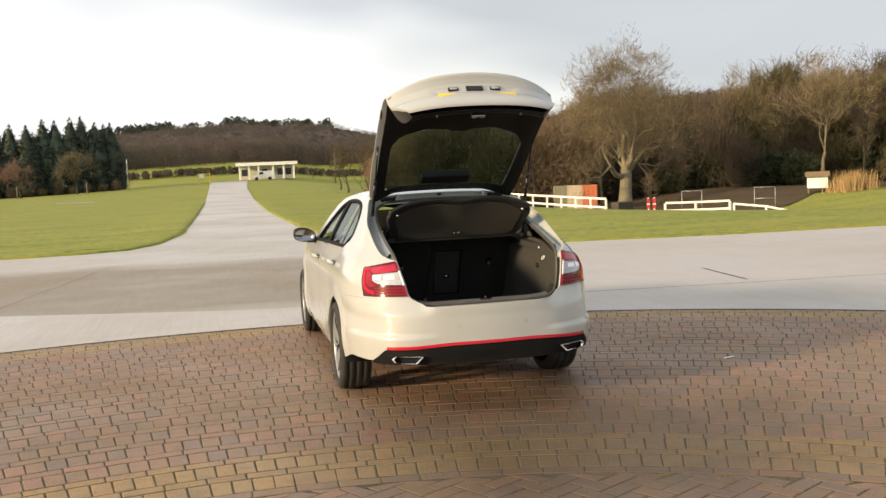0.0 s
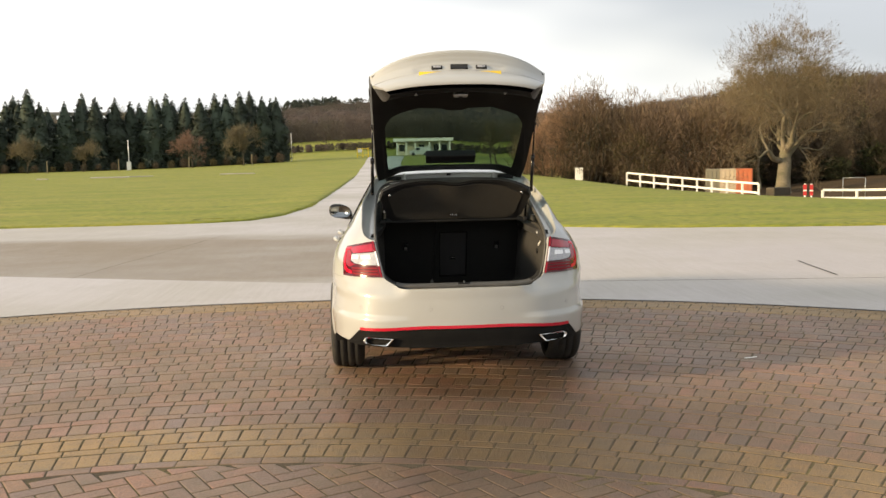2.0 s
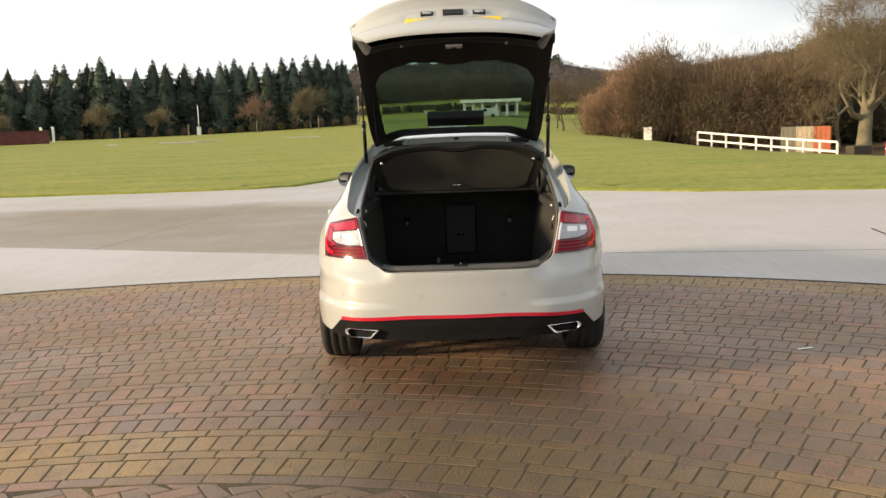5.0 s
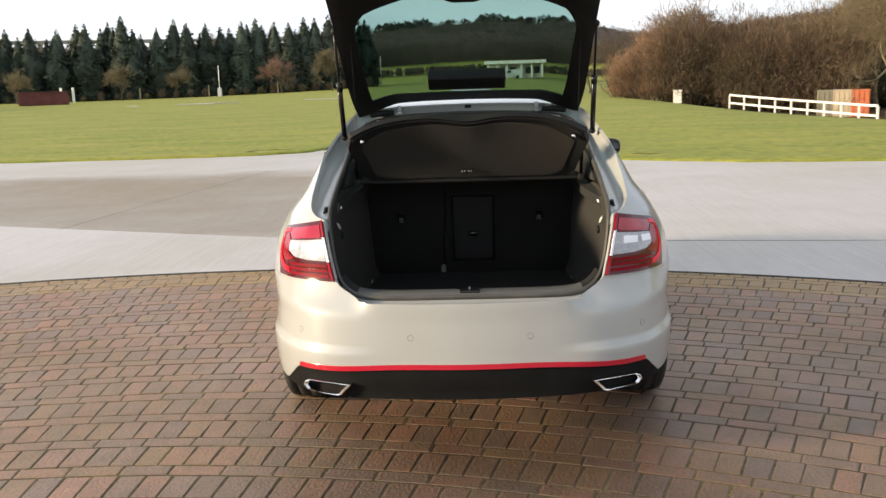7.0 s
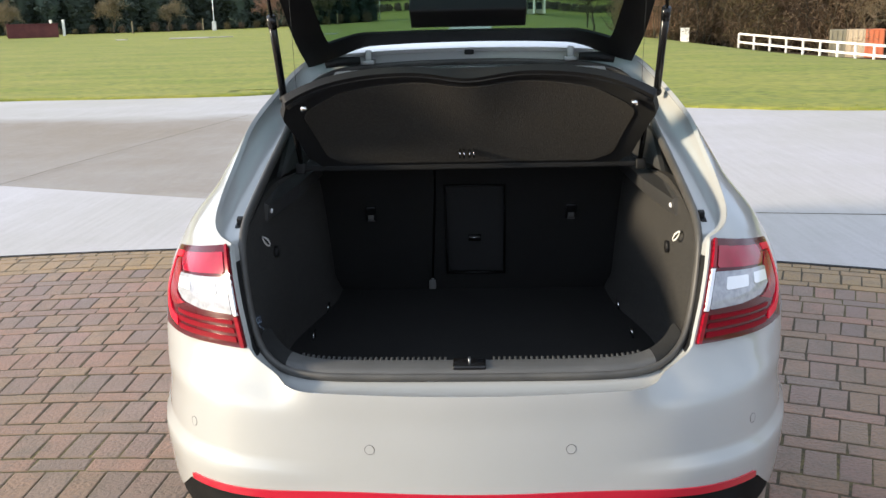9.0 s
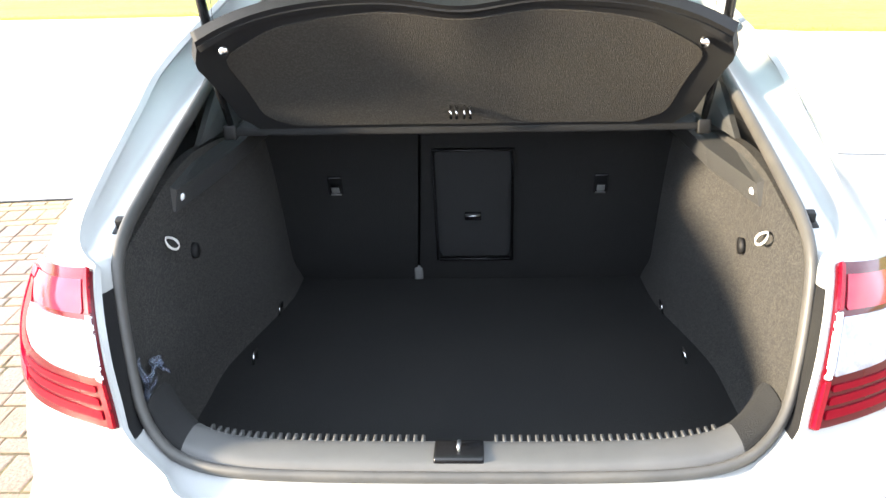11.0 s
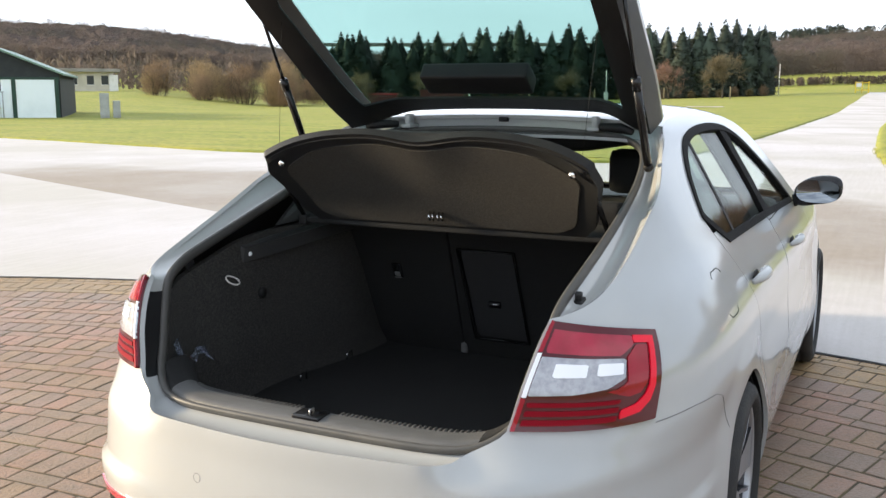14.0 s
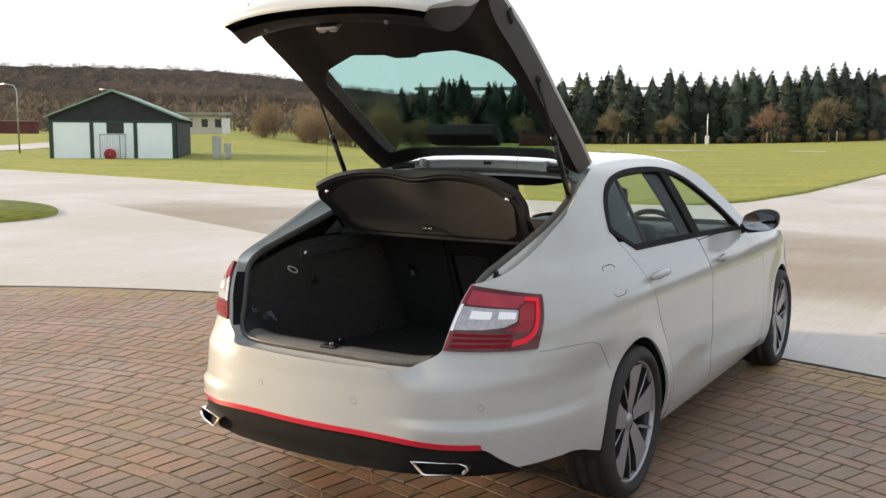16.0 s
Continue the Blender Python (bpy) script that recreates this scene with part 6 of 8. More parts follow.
# ---- car: tailgate, modelled shut and swung up about its hinge ----
SWING = Matrix.Translation((0, 0.21, 2.06)) @ Matrix.Rotation(radians(-49.5), 4, "X") @ Matrix.Translation((0, -0.088, -0.962))
TG_C = [(0, 1.325, 1.412), (0, 1.12, 1.352), (0, 0.86, 1.272), (0, 0.60, 1.195), (0, 0.38, 1.130), (0, 0.20, 1.085), (0, 0.08, 1.060), (0, 0.03, 1.046), (0, 0.025, 1.034), (0, 0.055, 1.012), (0, 0.082, 0.985), (0, 0.085, 0.93), (0, 0.068, 0.87), (0, 0.055, 0.81), (0, 0.058, 0.772), (0, 0.072, 0.758)]
TG_W = [0.540, 0.555, 0.560, 0.563, 0.566, 0.566, 0.562, 0.556, 0.556, 0.554, 0.552, 0.542, 0.530, 0.505, 0.475, 0.458]
TG_BOW = [0.0, 0.0, 0.0, 0.0, 0.01, 0.06, 0.13, 0.17, 0.172, 0.15, 0.125, 0.11, 0.09, 0.075, 0.06, 0.055]
TG_DROP = [0.045, 0.040, 0.022, 0.004, 0.0, 0.012, 0.020, 0.018, 0.018, 0.018, 0.015, 0.01, 0.0, -0.005, -0.01, -0.01]
TG_N = len(TG_C) - 1


def gate(u, v):
    c = spline3(TG_C, v / TG_N)
    w, bow, dr = (spline3([(a, 0, 0) for a in tab], v / TG_N).x for tab in (TG_W, TG_BOW, TG_DROP))
    k = abs(u)
    dent = 0.008 * smooth(v, 9.9, 10.3) * (1 - smooth(v, 11.15, 11.45)) * (1 - smooth(k, 0.46, 0.54))
    return Vector((u * w, dent + c.y + bow * (0.6 * k ** 2 + 0.4 * k ** 4), c.z - dr * (0.6 * k ** 2 + 0.4 * k ** 4)))


def trim(u, v):
    """Inner lining: close under the skin in the middle, deep along the pillars."""
    k = smooth(abs(u), 0.62, 1.0)
    mid = 0.012 + 0.033 * smooth(v, 0.0, 1.2)
    return gate(u * 0.975, v) + Vector((0, 0.02 * smooth(v, 0.0, 1.2) * (1 - k) - 0.03 * k * (1 - smooth(v, 0.0, 1.0)), -mid * (1 - k) - (0.112 - 0.085 * smooth(v, 4.0, 6.0)) * k))


def gpart(name, bm, material, parent, label="", shade=True):
    bmesh.ops.transform(bm, matrix=SWING, verts=bm.verts)
    return part(name, bm, material, parent, label, shade)


GLASS_OUT = [(-0.90, 0.22), (0.90, 0.22), (0.90, 3.35), (0.70, 3.62), (0.0, 3.75), (-0.70, 3.62), (-0.90, 3.35)]
GLASS_IN = [(-0.84, 0.62), (-0.5, 0.52), (0.0, 0.49), (0.5, 0.52), (0.84, 0.62), (0.86, 2.7), (0.78, 3.05), (0.45, 3.40), (0.16, 3.36), (0.09, 3.26), (-0.09, 3.26), (-0.16, 3.36), (-0.45, 3.40), (-0.78, 3.05), (-0.86, 2.7)]


def uvd(poly, u, v):
    return poly_dist([(a * 0.55, b * 0.27) for a, b in poly], u * 0.55, v * 0.27)


gate_ob = gpart("tailgate", surf(gate, -1, 1, 56, 0, TG_N, 120, keep=lambda u, v: uvd(GLASS_OUT, u, v), thick=0.004), PAINT, car, "open tailgate in pale grey-cream paint")
gpart("rear_glass", surf(gate, -1, 1, 40, 0, 4, 30, keep=lambda u, v: -uvd(GLASS_OUT, u, v), offset=-0.001, thick=0.004), GLASS_DARK, gate_ob, "tinted rear window")
gpart("tailgate_trim", surf(trim, -1, 1, 60, 0.0, 6.6, 60, keep=lambda u, v: uvd(GLASS_IN, u, v), thick=0.008), BLACK_PLASTIC, gate_ob, "black moulded tailgate lining")


def trim_back(u, w):
    """Lining from the lid down to the lower edge of the gate."""
    a = trim(u, 6.4)
    b = gate(u * 0.93, TG_N - 0.6) + Vector((0, 0.05, 0.005))
    mid = (a + b) / 2 + Vector((0, 0.17, -0.06))
    return a * (1 - w) ** 2 + mid * 2 * w * (1 - w) + b * w ** 2


gpart("lower_lining", surf(trim_back, -1, 1, 40, 0, 1, 12, thick=0.006), BLACK_PLASTIC, gate_ob, "black lower tailgate lining")
for m in (-1, 1):
    bm = bmesh.new()
    prev = None
    for i in range(70):
        v = 0.0 + (TG_N - 0.3) * i / 69
        a = gate(m, v)
        b = trim(m, v) + Vector((0, 0, -0.002)) if v < 6.4 else trim_back(m, min(1.0, (v - 6.4) / (TG_N - 0.9 - 6.4)))
        q = (bm.verts.new(a), bm.verts.new(a.lerp(b, 0.16) + Vector((m * 0.004, 0, 0))), bm.verts.new(b))
        if prev:
            for k in range(2):
                f = (prev[k], prev[k + 1], q[k + 1], q[k])
                bm.faces.new(f if m > 0 else f[::-1]).material_index = k
        prev = q
    gpart("tailgate_side", bm, [PAINT, SILL_GREY], gate_ob)
    bm = bmesh.new()
    p = gate(m * 0.985, 4.2) + Vector((0, 0.01, -0.03))
    box(bm, p.x - 0.014, p.x + 0.014, p.y - 0.028, p.y + 0.028, p.z - 0.016, p.z + 0.016, 0.006)
    gpart("buffer", bm, BLACK_PLASTIC, gate_ob)
    # gas strut: rod, cylinder, ball ends
    a, b = Vector((m * 0.572, 1.012, 1.252)), Vector((m * 0.557, 0.736, 1.716))
    mid = a.lerp(b, 0.52)
    bm = bmesh.new()
    tube(bm, [a, mid], 0.0115, 12)
    tube(bm, [a.lerp(b, 0.46), a.lerp(b, 0.53)], 0.0135, 12)
    st = part("gas_strut", bm, BLACK_GLOSS, car, "black gas strut")
    bm = bmesh.new()
    tube(bm, [mid, b], 0.0055, 10)
    part("strut_rod", bm, BLACK_GLOSS, st)
    for q in (a, b):
        bm = bmesh.new()
        bmesh.ops.create_uvsphere(bm, u_segments=10, v_segments=6, radius=0.015, matrix=Matrix.Translation(q))
        part("strut_end", bm, BLACK_PLASTIC, st)
    # shelf cord and hinge arms
    bm = bmesh.new()
    tube(bm, [Vector((m * 0.47, 0.70, 1.245)), SWING @ (gate(m * 0.88, 2.6) + Vector((0, 0.02, -0.06)))], 0.0006, 5)
    part("shelf_cord", bm, BLACK_PLASTIC, car)
    bm = bmesh.new()
    box(bm, m * 0.335 - 0.020, m * 0.335 + 0.020, 1.255, 1.330, 1.338, 1.352, 0.005)
    box(bm, m * 0.335 - 0.010, m * 0.335 + 0.010, 1.268, 1.310, 1.345, 1.385, 0.005)
    part("hinge", bm, PAINT, car, "painted tailgate hinge")
    bm = bmesh.new()
    tube(bm, [(m * 0.36, 1.25, 1.352), (m * 0.43, 1.235, 1.350), (m * 0.47, 1.22, 1.340)], [0.012, 0.016, 0.010], 8)
    part("cable_boot", bm, BLACK_PLASTIC, car)
# high brake light, plate lamps, handle, plate edge
bm = bmesh.new()
c = Vector((0, 1.10, 1.272))
tilt = 15.0
box(bm, -0.18, 0.18, -0.046, 0.046, -0.016, 0.040, 0.008, Matrix.Translation(c) @ pose(0, 0, 0, tilt, 0, 0))
gpart("brake_light", bm, BLACK_PLASTIC, gate_ob, "black high-level brake light housing")
bm = bmesh.new()
c = Vector((0, 0.092, 0.958))
box(bm, -0.055, 0.055, c.y - 0.012, c.y + 0.02, c.z - 0.020, c.z + 0.026, 0.004)
gpart("release_handle", bm, BLACK_GLOSS, gate_ob, "black release handle")
bm = bmesh.new()
box(bm, -0.255, 0.255, 0.0745, 0.081, 0.800, 0.897, 0.002)
gpart("number_plate", bm, YELLOW, gate_ob, "blank yellow rear number plate")
for m in (-1, 1):
    bm = bmesh.new()
    box(bm, m * 0.139 - 0.034, m * 0.139 + 0.034, c.y - 0.006, c.y + 0.02, c.z - 0.013, c.z + 0.020, 0.003)
    pl = gpart("plate_lamp", bm, BLACK_PLASTIC, gate_ob)
    bm = bmesh.new()
    box(bm, m * 0.139 - 0.024, m * 0.139 + 0.024, c.y - 0.009, c.y, c.z - 0.004, c.z + 0.012, 0.002)
    gpart("lamp_lens", bm, CLEAR_LENS, pl)
    bm = bmesh.new()
    q = trim_back(m * 0.62, 0.90)
    bmesh.ops.create_uvsphere(bm, u_segments=10, v_segments=6, radius=0.010, matrix=Matrix.Translation(q + Vector((0, 0.008, 0))))
    gpart("trim_clip", bm, GREY_PLASTIC, gate_ob)
bm = bmesh.new()
q = trim_back(0, 0.75)
box(bm, -0.045, 0.045, q.y + 0.004, q.y + 0.02, q.z - 0.02, q.z + 0.03, 0.004)
box(bm, -0.04, -0.012, q.y + 0.02, q.y + 0.026, q.z - 0.02, q.z + 0.03, 0.002)
box(bm, 0.012, 0.04, q.y + 0.02, q.y + 0.026, q.z - 0.02, q.z + 0.03, 0.002)
gpart("gate_lock", bm, STEEL, gate_ob, "steel tailgate lock")

# ---- trees and scrub ----
def twig_cloud(bm, rnd, centre, size, n, length, width, up=0.4, shape=None):
    """Many thin twig slivers spread through an uneven ellipsoid, pointing out and up."""
    for _ in range(n):
        while True:
            q = Vector((rnd.uniform(-1, 1), rnd.uniform(-1, 1), rnd.uniform(-1, 1)))
            if 0.05 < q.length < 1.0 and (shape is None or shape(q)):
                break
        lump = 0.72 + 0.45 * noise.noise(Vector((q.x * 2.3 + centre[0], q.y * 2.3 + centre[1], q.z * 2.3)))
        p = Vector(centre) + Vector((q.x * size[0], q.y * size[1], q.z * size[2])) * lump
        d = (q.normalized() * 0.8 + Vector((rnd.uniform(-0.7, 0.7), rnd.uniform(-0.7, 0.7), rnd.uniform(-0.5, 0.7) + up))).normalized()
        ln = length * rnd.uniform(0.5, 1.3)
        s = d.cross(Vector((rnd.uniform(-1, 1), rnd.uniform(-1, 1), rnd.uniform(-1, 1)))).normalized() * width * rnd.uniform(0.6, 1.3)
        bm.faces.new((bm.verts.new(p - s), bm.verts.new(p + s), bm.verts.new(p + d * ln)))


def limb(bm, rnd, p, d, ln, r, depth, tips, bend=0.35, split=(2, 3), lift=0.1):
    """A crooked tapered branch that forks until it is thin."""
    pts, rad = [p.copy()], [r]
    n = 4
    for i in range(n):
        d = (d + Vector((rnd.uniform(-bend, bend), rnd.uniform(-bend, bend), rnd.uniform(-bend, bend) + lift))).normalized()
        p = p + d * ln / n
        pts.append(p.copy())
        rad.append(r * (1 - 0.45 * (i + 1) / n))
    tube(bm, pts, rad, 8 if r > 0.15 else 5 if r > 0.05 else 3, caps=False)
    if depth == 0:
        tips.append((p, d))
        return
    for k in range(rnd.randint(*split)):
        a = rnd.uniform(0, 2 * math.pi)
        side = d.cross(Vector((math.cos(a), math.sin(a), 0.3))).normalized()
        nd = (d * rnd.uniform(0.5, 0.9) + side * rnd.uniform(0.45, 0.95)).normalized()
        limb(bm, rnd, p if k else p, nd, ln * rnd.uniform(0.62, 0.86), rad[-1] * rnd.uniform(0.6, 0.85), depth - 1, tips, bend, split, lift)
    if rnd.random() < 0.8:
        limb(bm, rnd, pts[2], (d + Vector((rnd.uniform(-1, 1), rnd.uniform(-1, 1), 0.3))).normalized(), ln * 0.55, r * 0.4, max(0, depth - 2), tips, bend, split, lift)


def bare_tree(seed, tall, trunk_r, depth, twigs, mat_twig, twig_len=0.6, lean=(0, 0), fork=0.3, split=(2, 3), spray=9, width=0.012, bark=BARK):
    rnd = random.Random(seed)
    root = new("tree")
    bm = bmesh.new()
    tips = []
    limb(bm, rnd, Vector((0, 0, -0.2)), Vector((lean[0], lean[1], 1)), tall * fork, trunk_r, depth, tips, 0.28, split)
    part("trunk", bm, bark, root)
    bm = bmesh.new()
    for p, d in tips:
        for _ in range(spray):
            q = p - d * rnd.uniform(0, 0.5)
            for _ in range(3):
                dd = (d + Vector((rnd.uniform(-1, 1), rnd.uniform(-1, 1), rnd.uniform(-0.6, 0.9)))).normalized()
                ln = twig_len * rnd.uniform(0.4, 1.3)
                s = dd.cross(Vector((rnd.uniform(-1, 1), rnd.uniform(-1, 1), rnd.uniform(-1, 1)))).normalized() * width
                bm.faces.new((bm.verts.new(q - s), bm.verts.new(q + s), bm.verts.new(q + dd * ln)))
                q = q + dd * ln * 0.6
    part("crown", bm, mat_twig, root)
    return root


def conifer(seed, tall, rad):
    """Dark spruce: whorls of drooping fans round a straight trunk, ragged outline."""
    rnd = random.Random(seed)
    root = new("tree")
    bm = bmesh.new()
    tube(bm, [(0, 0, -0.3), (0, 0, tall * 0.5), (0, 0, tall)], [0.2, 0.12, 0.02], 7)
    part("trunk", bm, BARK, root)
    bm = bmesh.new()
    wide = lambda f: rad * min(1.0, 1.9 * f) ** 0.9 * (0.80 + 0.20 * f)
    rings = []
    for i in range(13):
        z = tall * (0.02 + 0.90 * i / 12)
        ring = []
        for k in range(14):
            a = 2 * math.pi * k / 14
            r = wide(1 - z / tall) * (0.62 + 0.28 * noise.noise(Vector((math.cos(a) * 1.5 + seed, math.sin(a) * 1.5, z * 0.5))))
            ring.append(bm.verts.new((r * math.cos(a), r * math.sin(a), z + 0.5 * noise.noise(Vector((math.cos(a) * 2, math.sin(a) * 2 + seed, z))))))
        rings.append(ring)
    for r0, r1 in zip(rings, rings[1:]):
        for k in range(14):
            bm.faces.new((r0[k], r0[(k + 1) % 14], r1[(k + 1) % 14], r1[k]))
    z = 0.6
    while z < tall:
        f = 1 - z / tall
        r = wide(f) * rnd.uniform(0.72, 1.22) + 0.05
        for k in range(int(7 + 20 * min(1.0, 1.6 * f))):
            a = rnd.uniform(0, 2 * math.pi)
            ln = r * rnd.uniform(0.6, 1.15)
            d = Vector((math.cos(a), math.sin(a), rnd.uniform(-0.35, 0.15)))
            p0 = Vector((0, 0, z + rnd.uniform(-0.2, 0.2)))
            tip = p0 + d * ln
            for m in range(7):
                t = rnd.uniform(0.5, 1.0)
                q = p0.lerp(tip, t)
                w = 0.42 * rnd.uniform(0.5, 1.2) * (0.30 + 0.70 * min(1.0, 2.4 * f))
                e = Vector((rnd.uniform(-1, 1), rnd.uniform(-1, 1), rnd.uniform(-0.9, 0.5))).normalized() * w * 1.7
                s = d.cross(Vector((0, 0, 1))).normalized() * w * rnd.uniform(0.3, 0.8)
                bm.faces.new((bm.verts.new(q - s), bm.verts.new(q + s + Vector((0, 0, -0.1))), bm.verts.new(q + e)))
        z += 0.34 + 0.12 * f
    part("crown", bm, NEEDLES, root)
    return root


def shrub(seed, size, n, mat_twig, length=0.55, width=0.016):
    rnd = random.Random(seed)
    root = new("bush")
    bm = bmesh.new()
    for _ in range(12):
        a = rnd.uniform(0, 6.28)
        d = Vector((math.cos(a) * 0.5, math.sin(a) * 0.5, 1.0))
        limb(bm, rnd, Vector((math.cos(a) * size[0] * 0.3, math.sin(a) * size[1] * 0.3, -0.2)), d, size[2] * 0.8, 0.045, 1, [], 0.3)
    part("stem", bm, BARK_DARK, root)
    bm = bmesh.new()
    twig_cloud(bm, rnd, (0, 0, size[2] * 0.95), (size[0], size[1], size[2] * 1.05), n, length, width, 0.5, lambda q: q.z > -0.9)
    twig_cloud(bm, rnd, (0, 0, size[2] * 0.34), (size[0] * 1.05, size[1] * 1.05, size[2] * 0.42), n // 3, length, width, 0.5)
    part("crown", bm, mat_twig, root)
    return root


def plant(proto, x, y, turn, scale, label, category, group="", sink=0.0):
    ob = copy_thing(proto, Matrix.Translation((x, y, height(x, y) - sink)) @ Matrix.Rotation(turn, 4, "Z"))
    ob.scale = (scale, scale, scale * 1.0)
    return tagged(ob, label, category, group)


def drop_proto(ob):
    for o in [*ob.children_recursive, ob]:
        bpy.data.objects.remove(o)


rnd = random.Random(21)
# spruce shelter belt
protos = [conifer(40 + i, 12.4 + i * 0.4, 3.4 + 0.35 * (i % 3)) for i in range(5)]
n_con = 30
for i in range(n_con):
    f = i / (n_con - 1)
    x, y = -93 + 74.0 * f + rnd.uniform(-0.8, 0.8), 136 + 23.5 * (f ** 0.72) + rnd.uniform(-1.5, 1.5)
    s = rnd.uniform(0.86, 1.02) * (0.84 if i < 12 else 0.95)
    plant(protos[i % 5], x, y, rnd.uniform(0, 6), s, "tall dark green spruce in a shelter belt", "tree", "spruce shelter belt")
for i in range(30):
    f = i / 29
    x, y = -90 + 70.0 * f + rnd.uniform(-1, 1), 143 + 22.0 * (f ** 0.72) + rnd.uniform(-1.5, 1.5)
    plant(protos[(i + 2) % 5], x, y, rnd.uniform(0, 6), rnd.uniform(0.80, 0.98), "tall dark green spruce in a shelter belt", "tree", "spruce shelter belt")
for o in protos:
    drop_proto(o)
# small bare trees before the belt, and thin ones behind
small = [bare_tree(60, 5.2, 0.11, 4, 0, TWIG_DULL, 0.5, fork=0.28, split=(3, 3), spray=7, width=0.017, bark=BARK_DARK), bare_tree(61, 5.2, 0.11, 4, 0, TWIG_PINK, 0.5, fork=0.28, split=(3, 3), spray=7, width=0.017, bark=BARK_DARK), bare_tree(62, 5.6, 0.11, 4, 0, TWIG_DULL, 0.6, fork=0.26, split=(3, 4), spray=6, width=0.017, bark=BARK_DARK)]
for x, y, k, s, lab in ((-52.7, 135.0, 0, 1.0, "small bare tan tree before dark spruces"), (-45.4, 137.5, 0, 0.85, "small bare tan tree before dark spruces"), (-30.0, 141.5, 1, 1.0, "small reddish bare tree before dark spruces"), (-22.4, 142.8, 2, 1.1, "small olive-brown tree before dark spruces"),
                        (-66.0, 130.0, 0, 0.9, "small bare tan tree before dark spruces")):
    ob = plant(small[k], x, y, rnd.uniform(0, 6), s * 1.25, lab, "tree")
    ob.scale = (s * 1.28, s * 1.28, s * 1.30)
for i in range(9):
    plant(small[0], -88 + i * 7.0 + rnd.uniform(-2, 2), 168 + rnd.uniform(-4, 4), rnd.uniform(0, 6), rnd.uniform(2.1, 2.7), "thin bare tree rising behind the spruces", "tree", "bare trees behind the spruces")
for o in small:
    drop_proto(o)
# the big bare tree by the fence
def oak(seed):
    """Broad old tree: a short thick bole, crooked limbs spreading low, and a dome of fine twigs."""
    rnd_ = random.Random(seed)
    root = new("tree")
    b = bmesh.new()
    tips = []
    tube(b, [(0, 0, -0.3), (0.02, 0, 0.3), (0.12, 0.02, 1.2), (0.30, 0.05, 2.2), (0.42, 0.08, 3.0)], [0.72, 0.56, 0.47, 0.44, 0.40], 12, caps=False)
    for d, z, ln, r_ in (((-1.0, 0.1, 0.55), 2.3, 2.3, 0.26), ((-0.75, -0.5, 1.0), 2.7, 2.6, 0.24), ((1.0, -0.2, 0.55), 2.6, 2.1, 0.22), ((0.55, 0.5, 1.2), 2.9, 2.6, 0.24),
                         ((0.1, -0.3, 1.6), 3.0, 3.0, 0.28), ((-0.35, 0.5, 1.5), 2.9, 2.9, 0.25), ((0.3, 0.8, 0.7), 2.8, 2.2, 0.18), ((0.6, -0.7, 0.9), 2.8, 2.3, 0.2)):
        limb(b, rnd_, Vector((0.14 * z, 0.03 * z, z)), Vector(d).normalized(), ln, r_, 5, tips, 0.34, (2, 3), 0.07)
    part("trunk", b, BARK, root)
    b = bmesh.new()
    for p, d in tips:
        for _ in range(4):
            q = p - d * rnd_.uniform(0, 0.4)
            for _ in range(3):
                dd = (d + Vector((rnd_.uniform(-1, 1), rnd_.uniform(-1, 1), rnd_.uniform(-0.6, 0.9)))).normalized()
                ln = 0.5 * rnd_.uniform(0.4, 1.3)
                s_ = dd.cross(Vector((rnd_.uniform(-1, 1), rnd_.uniform(-1, 1), rnd_.uniform(-1, 1)))).normalized() * 0.011
                b.faces.new((b.verts.new(q - s_), b.verts.new(q + s_), b.verts.new(q + dd * ln)))
                q = q + dd * ln * 0.6
    twig_cloud(b, rnd_, (0.1, 0.1, 8.0), (5.4, 5.4, 6.2), 23000, 0.40, 0.010, 0.15, lambda q: q.length > 0.55 and q.z > -0.6)
    part("crown", b, TWIG_TAN, root)
    return root


big = oak(8)
plant(big, 28.7, 60.8, 0.6, 1.0, "large spreading bare tree with a thick pale trunk", "tree")
drop_proto(big)
# right-hand wood: bare trees, evergreen clumps, undergrowth
wood = [bare_tree(70, 9.5, 0.17, 5, 0, TWIG, 0.7, fork=0.27, spray=5, width=0.016, bark=BARK_DARK), bare_tree(71, 10.5, 0.20, 5, 0, TWIG_TAN, 0.7, fork=0.26, spray=4, width=0.015), bare_tree(72, 9.0, 0.16, 5, 0, TWIG_OLIVE, 0.7, fork=0.27, spray=6, width=0.017, bark=BARK_DARK)]
for i in range(46):
    f = rnd.random()
    x, y = 30 + 34 * f + rnd.uniform(-2, 2), 80 - 22 * f + rnd.uniform(-3, 12)
    plant(wood[rnd.choice((0, 0, 0, 2, 2))], x, y, rnd.uniform(0, 6), rnd.uniform(0.8, 1.2) + 0.25 * smooth(f, 0.3, 1.0), "bare winter tree in a dense wood", "tree", "bare trees in the wood")
# taller trees on the rising ground behind
for i in range(34):
    f = rnd.random()
    x, y = 37 + 40 * f + rnd.uniform(-2, 2), 98 - 20 * f + rnd.uniform(-4, 12)
    plant(wood[rnd.choice((0, 0, 2, 2, 1))], x, y, rnd.uniform(0, 6), rnd.uniform(1.15, 1.5) + 0.25 * f, "tall bare tree on the rising wooded ground", "tree", "tall trees behind the wood")
for i in range(14):
    x, y = 8 + 22 * rnd.random(), 80 + rnd.uniform(0, 16)
    plant(wood[rnd.choice((0, 0, 2))], x, y, rnd.uniform(0, 6), rnd.uniform(0.55, 0.75), "bare winter tree behind the thicket", "tree", "bare trees in the wood")
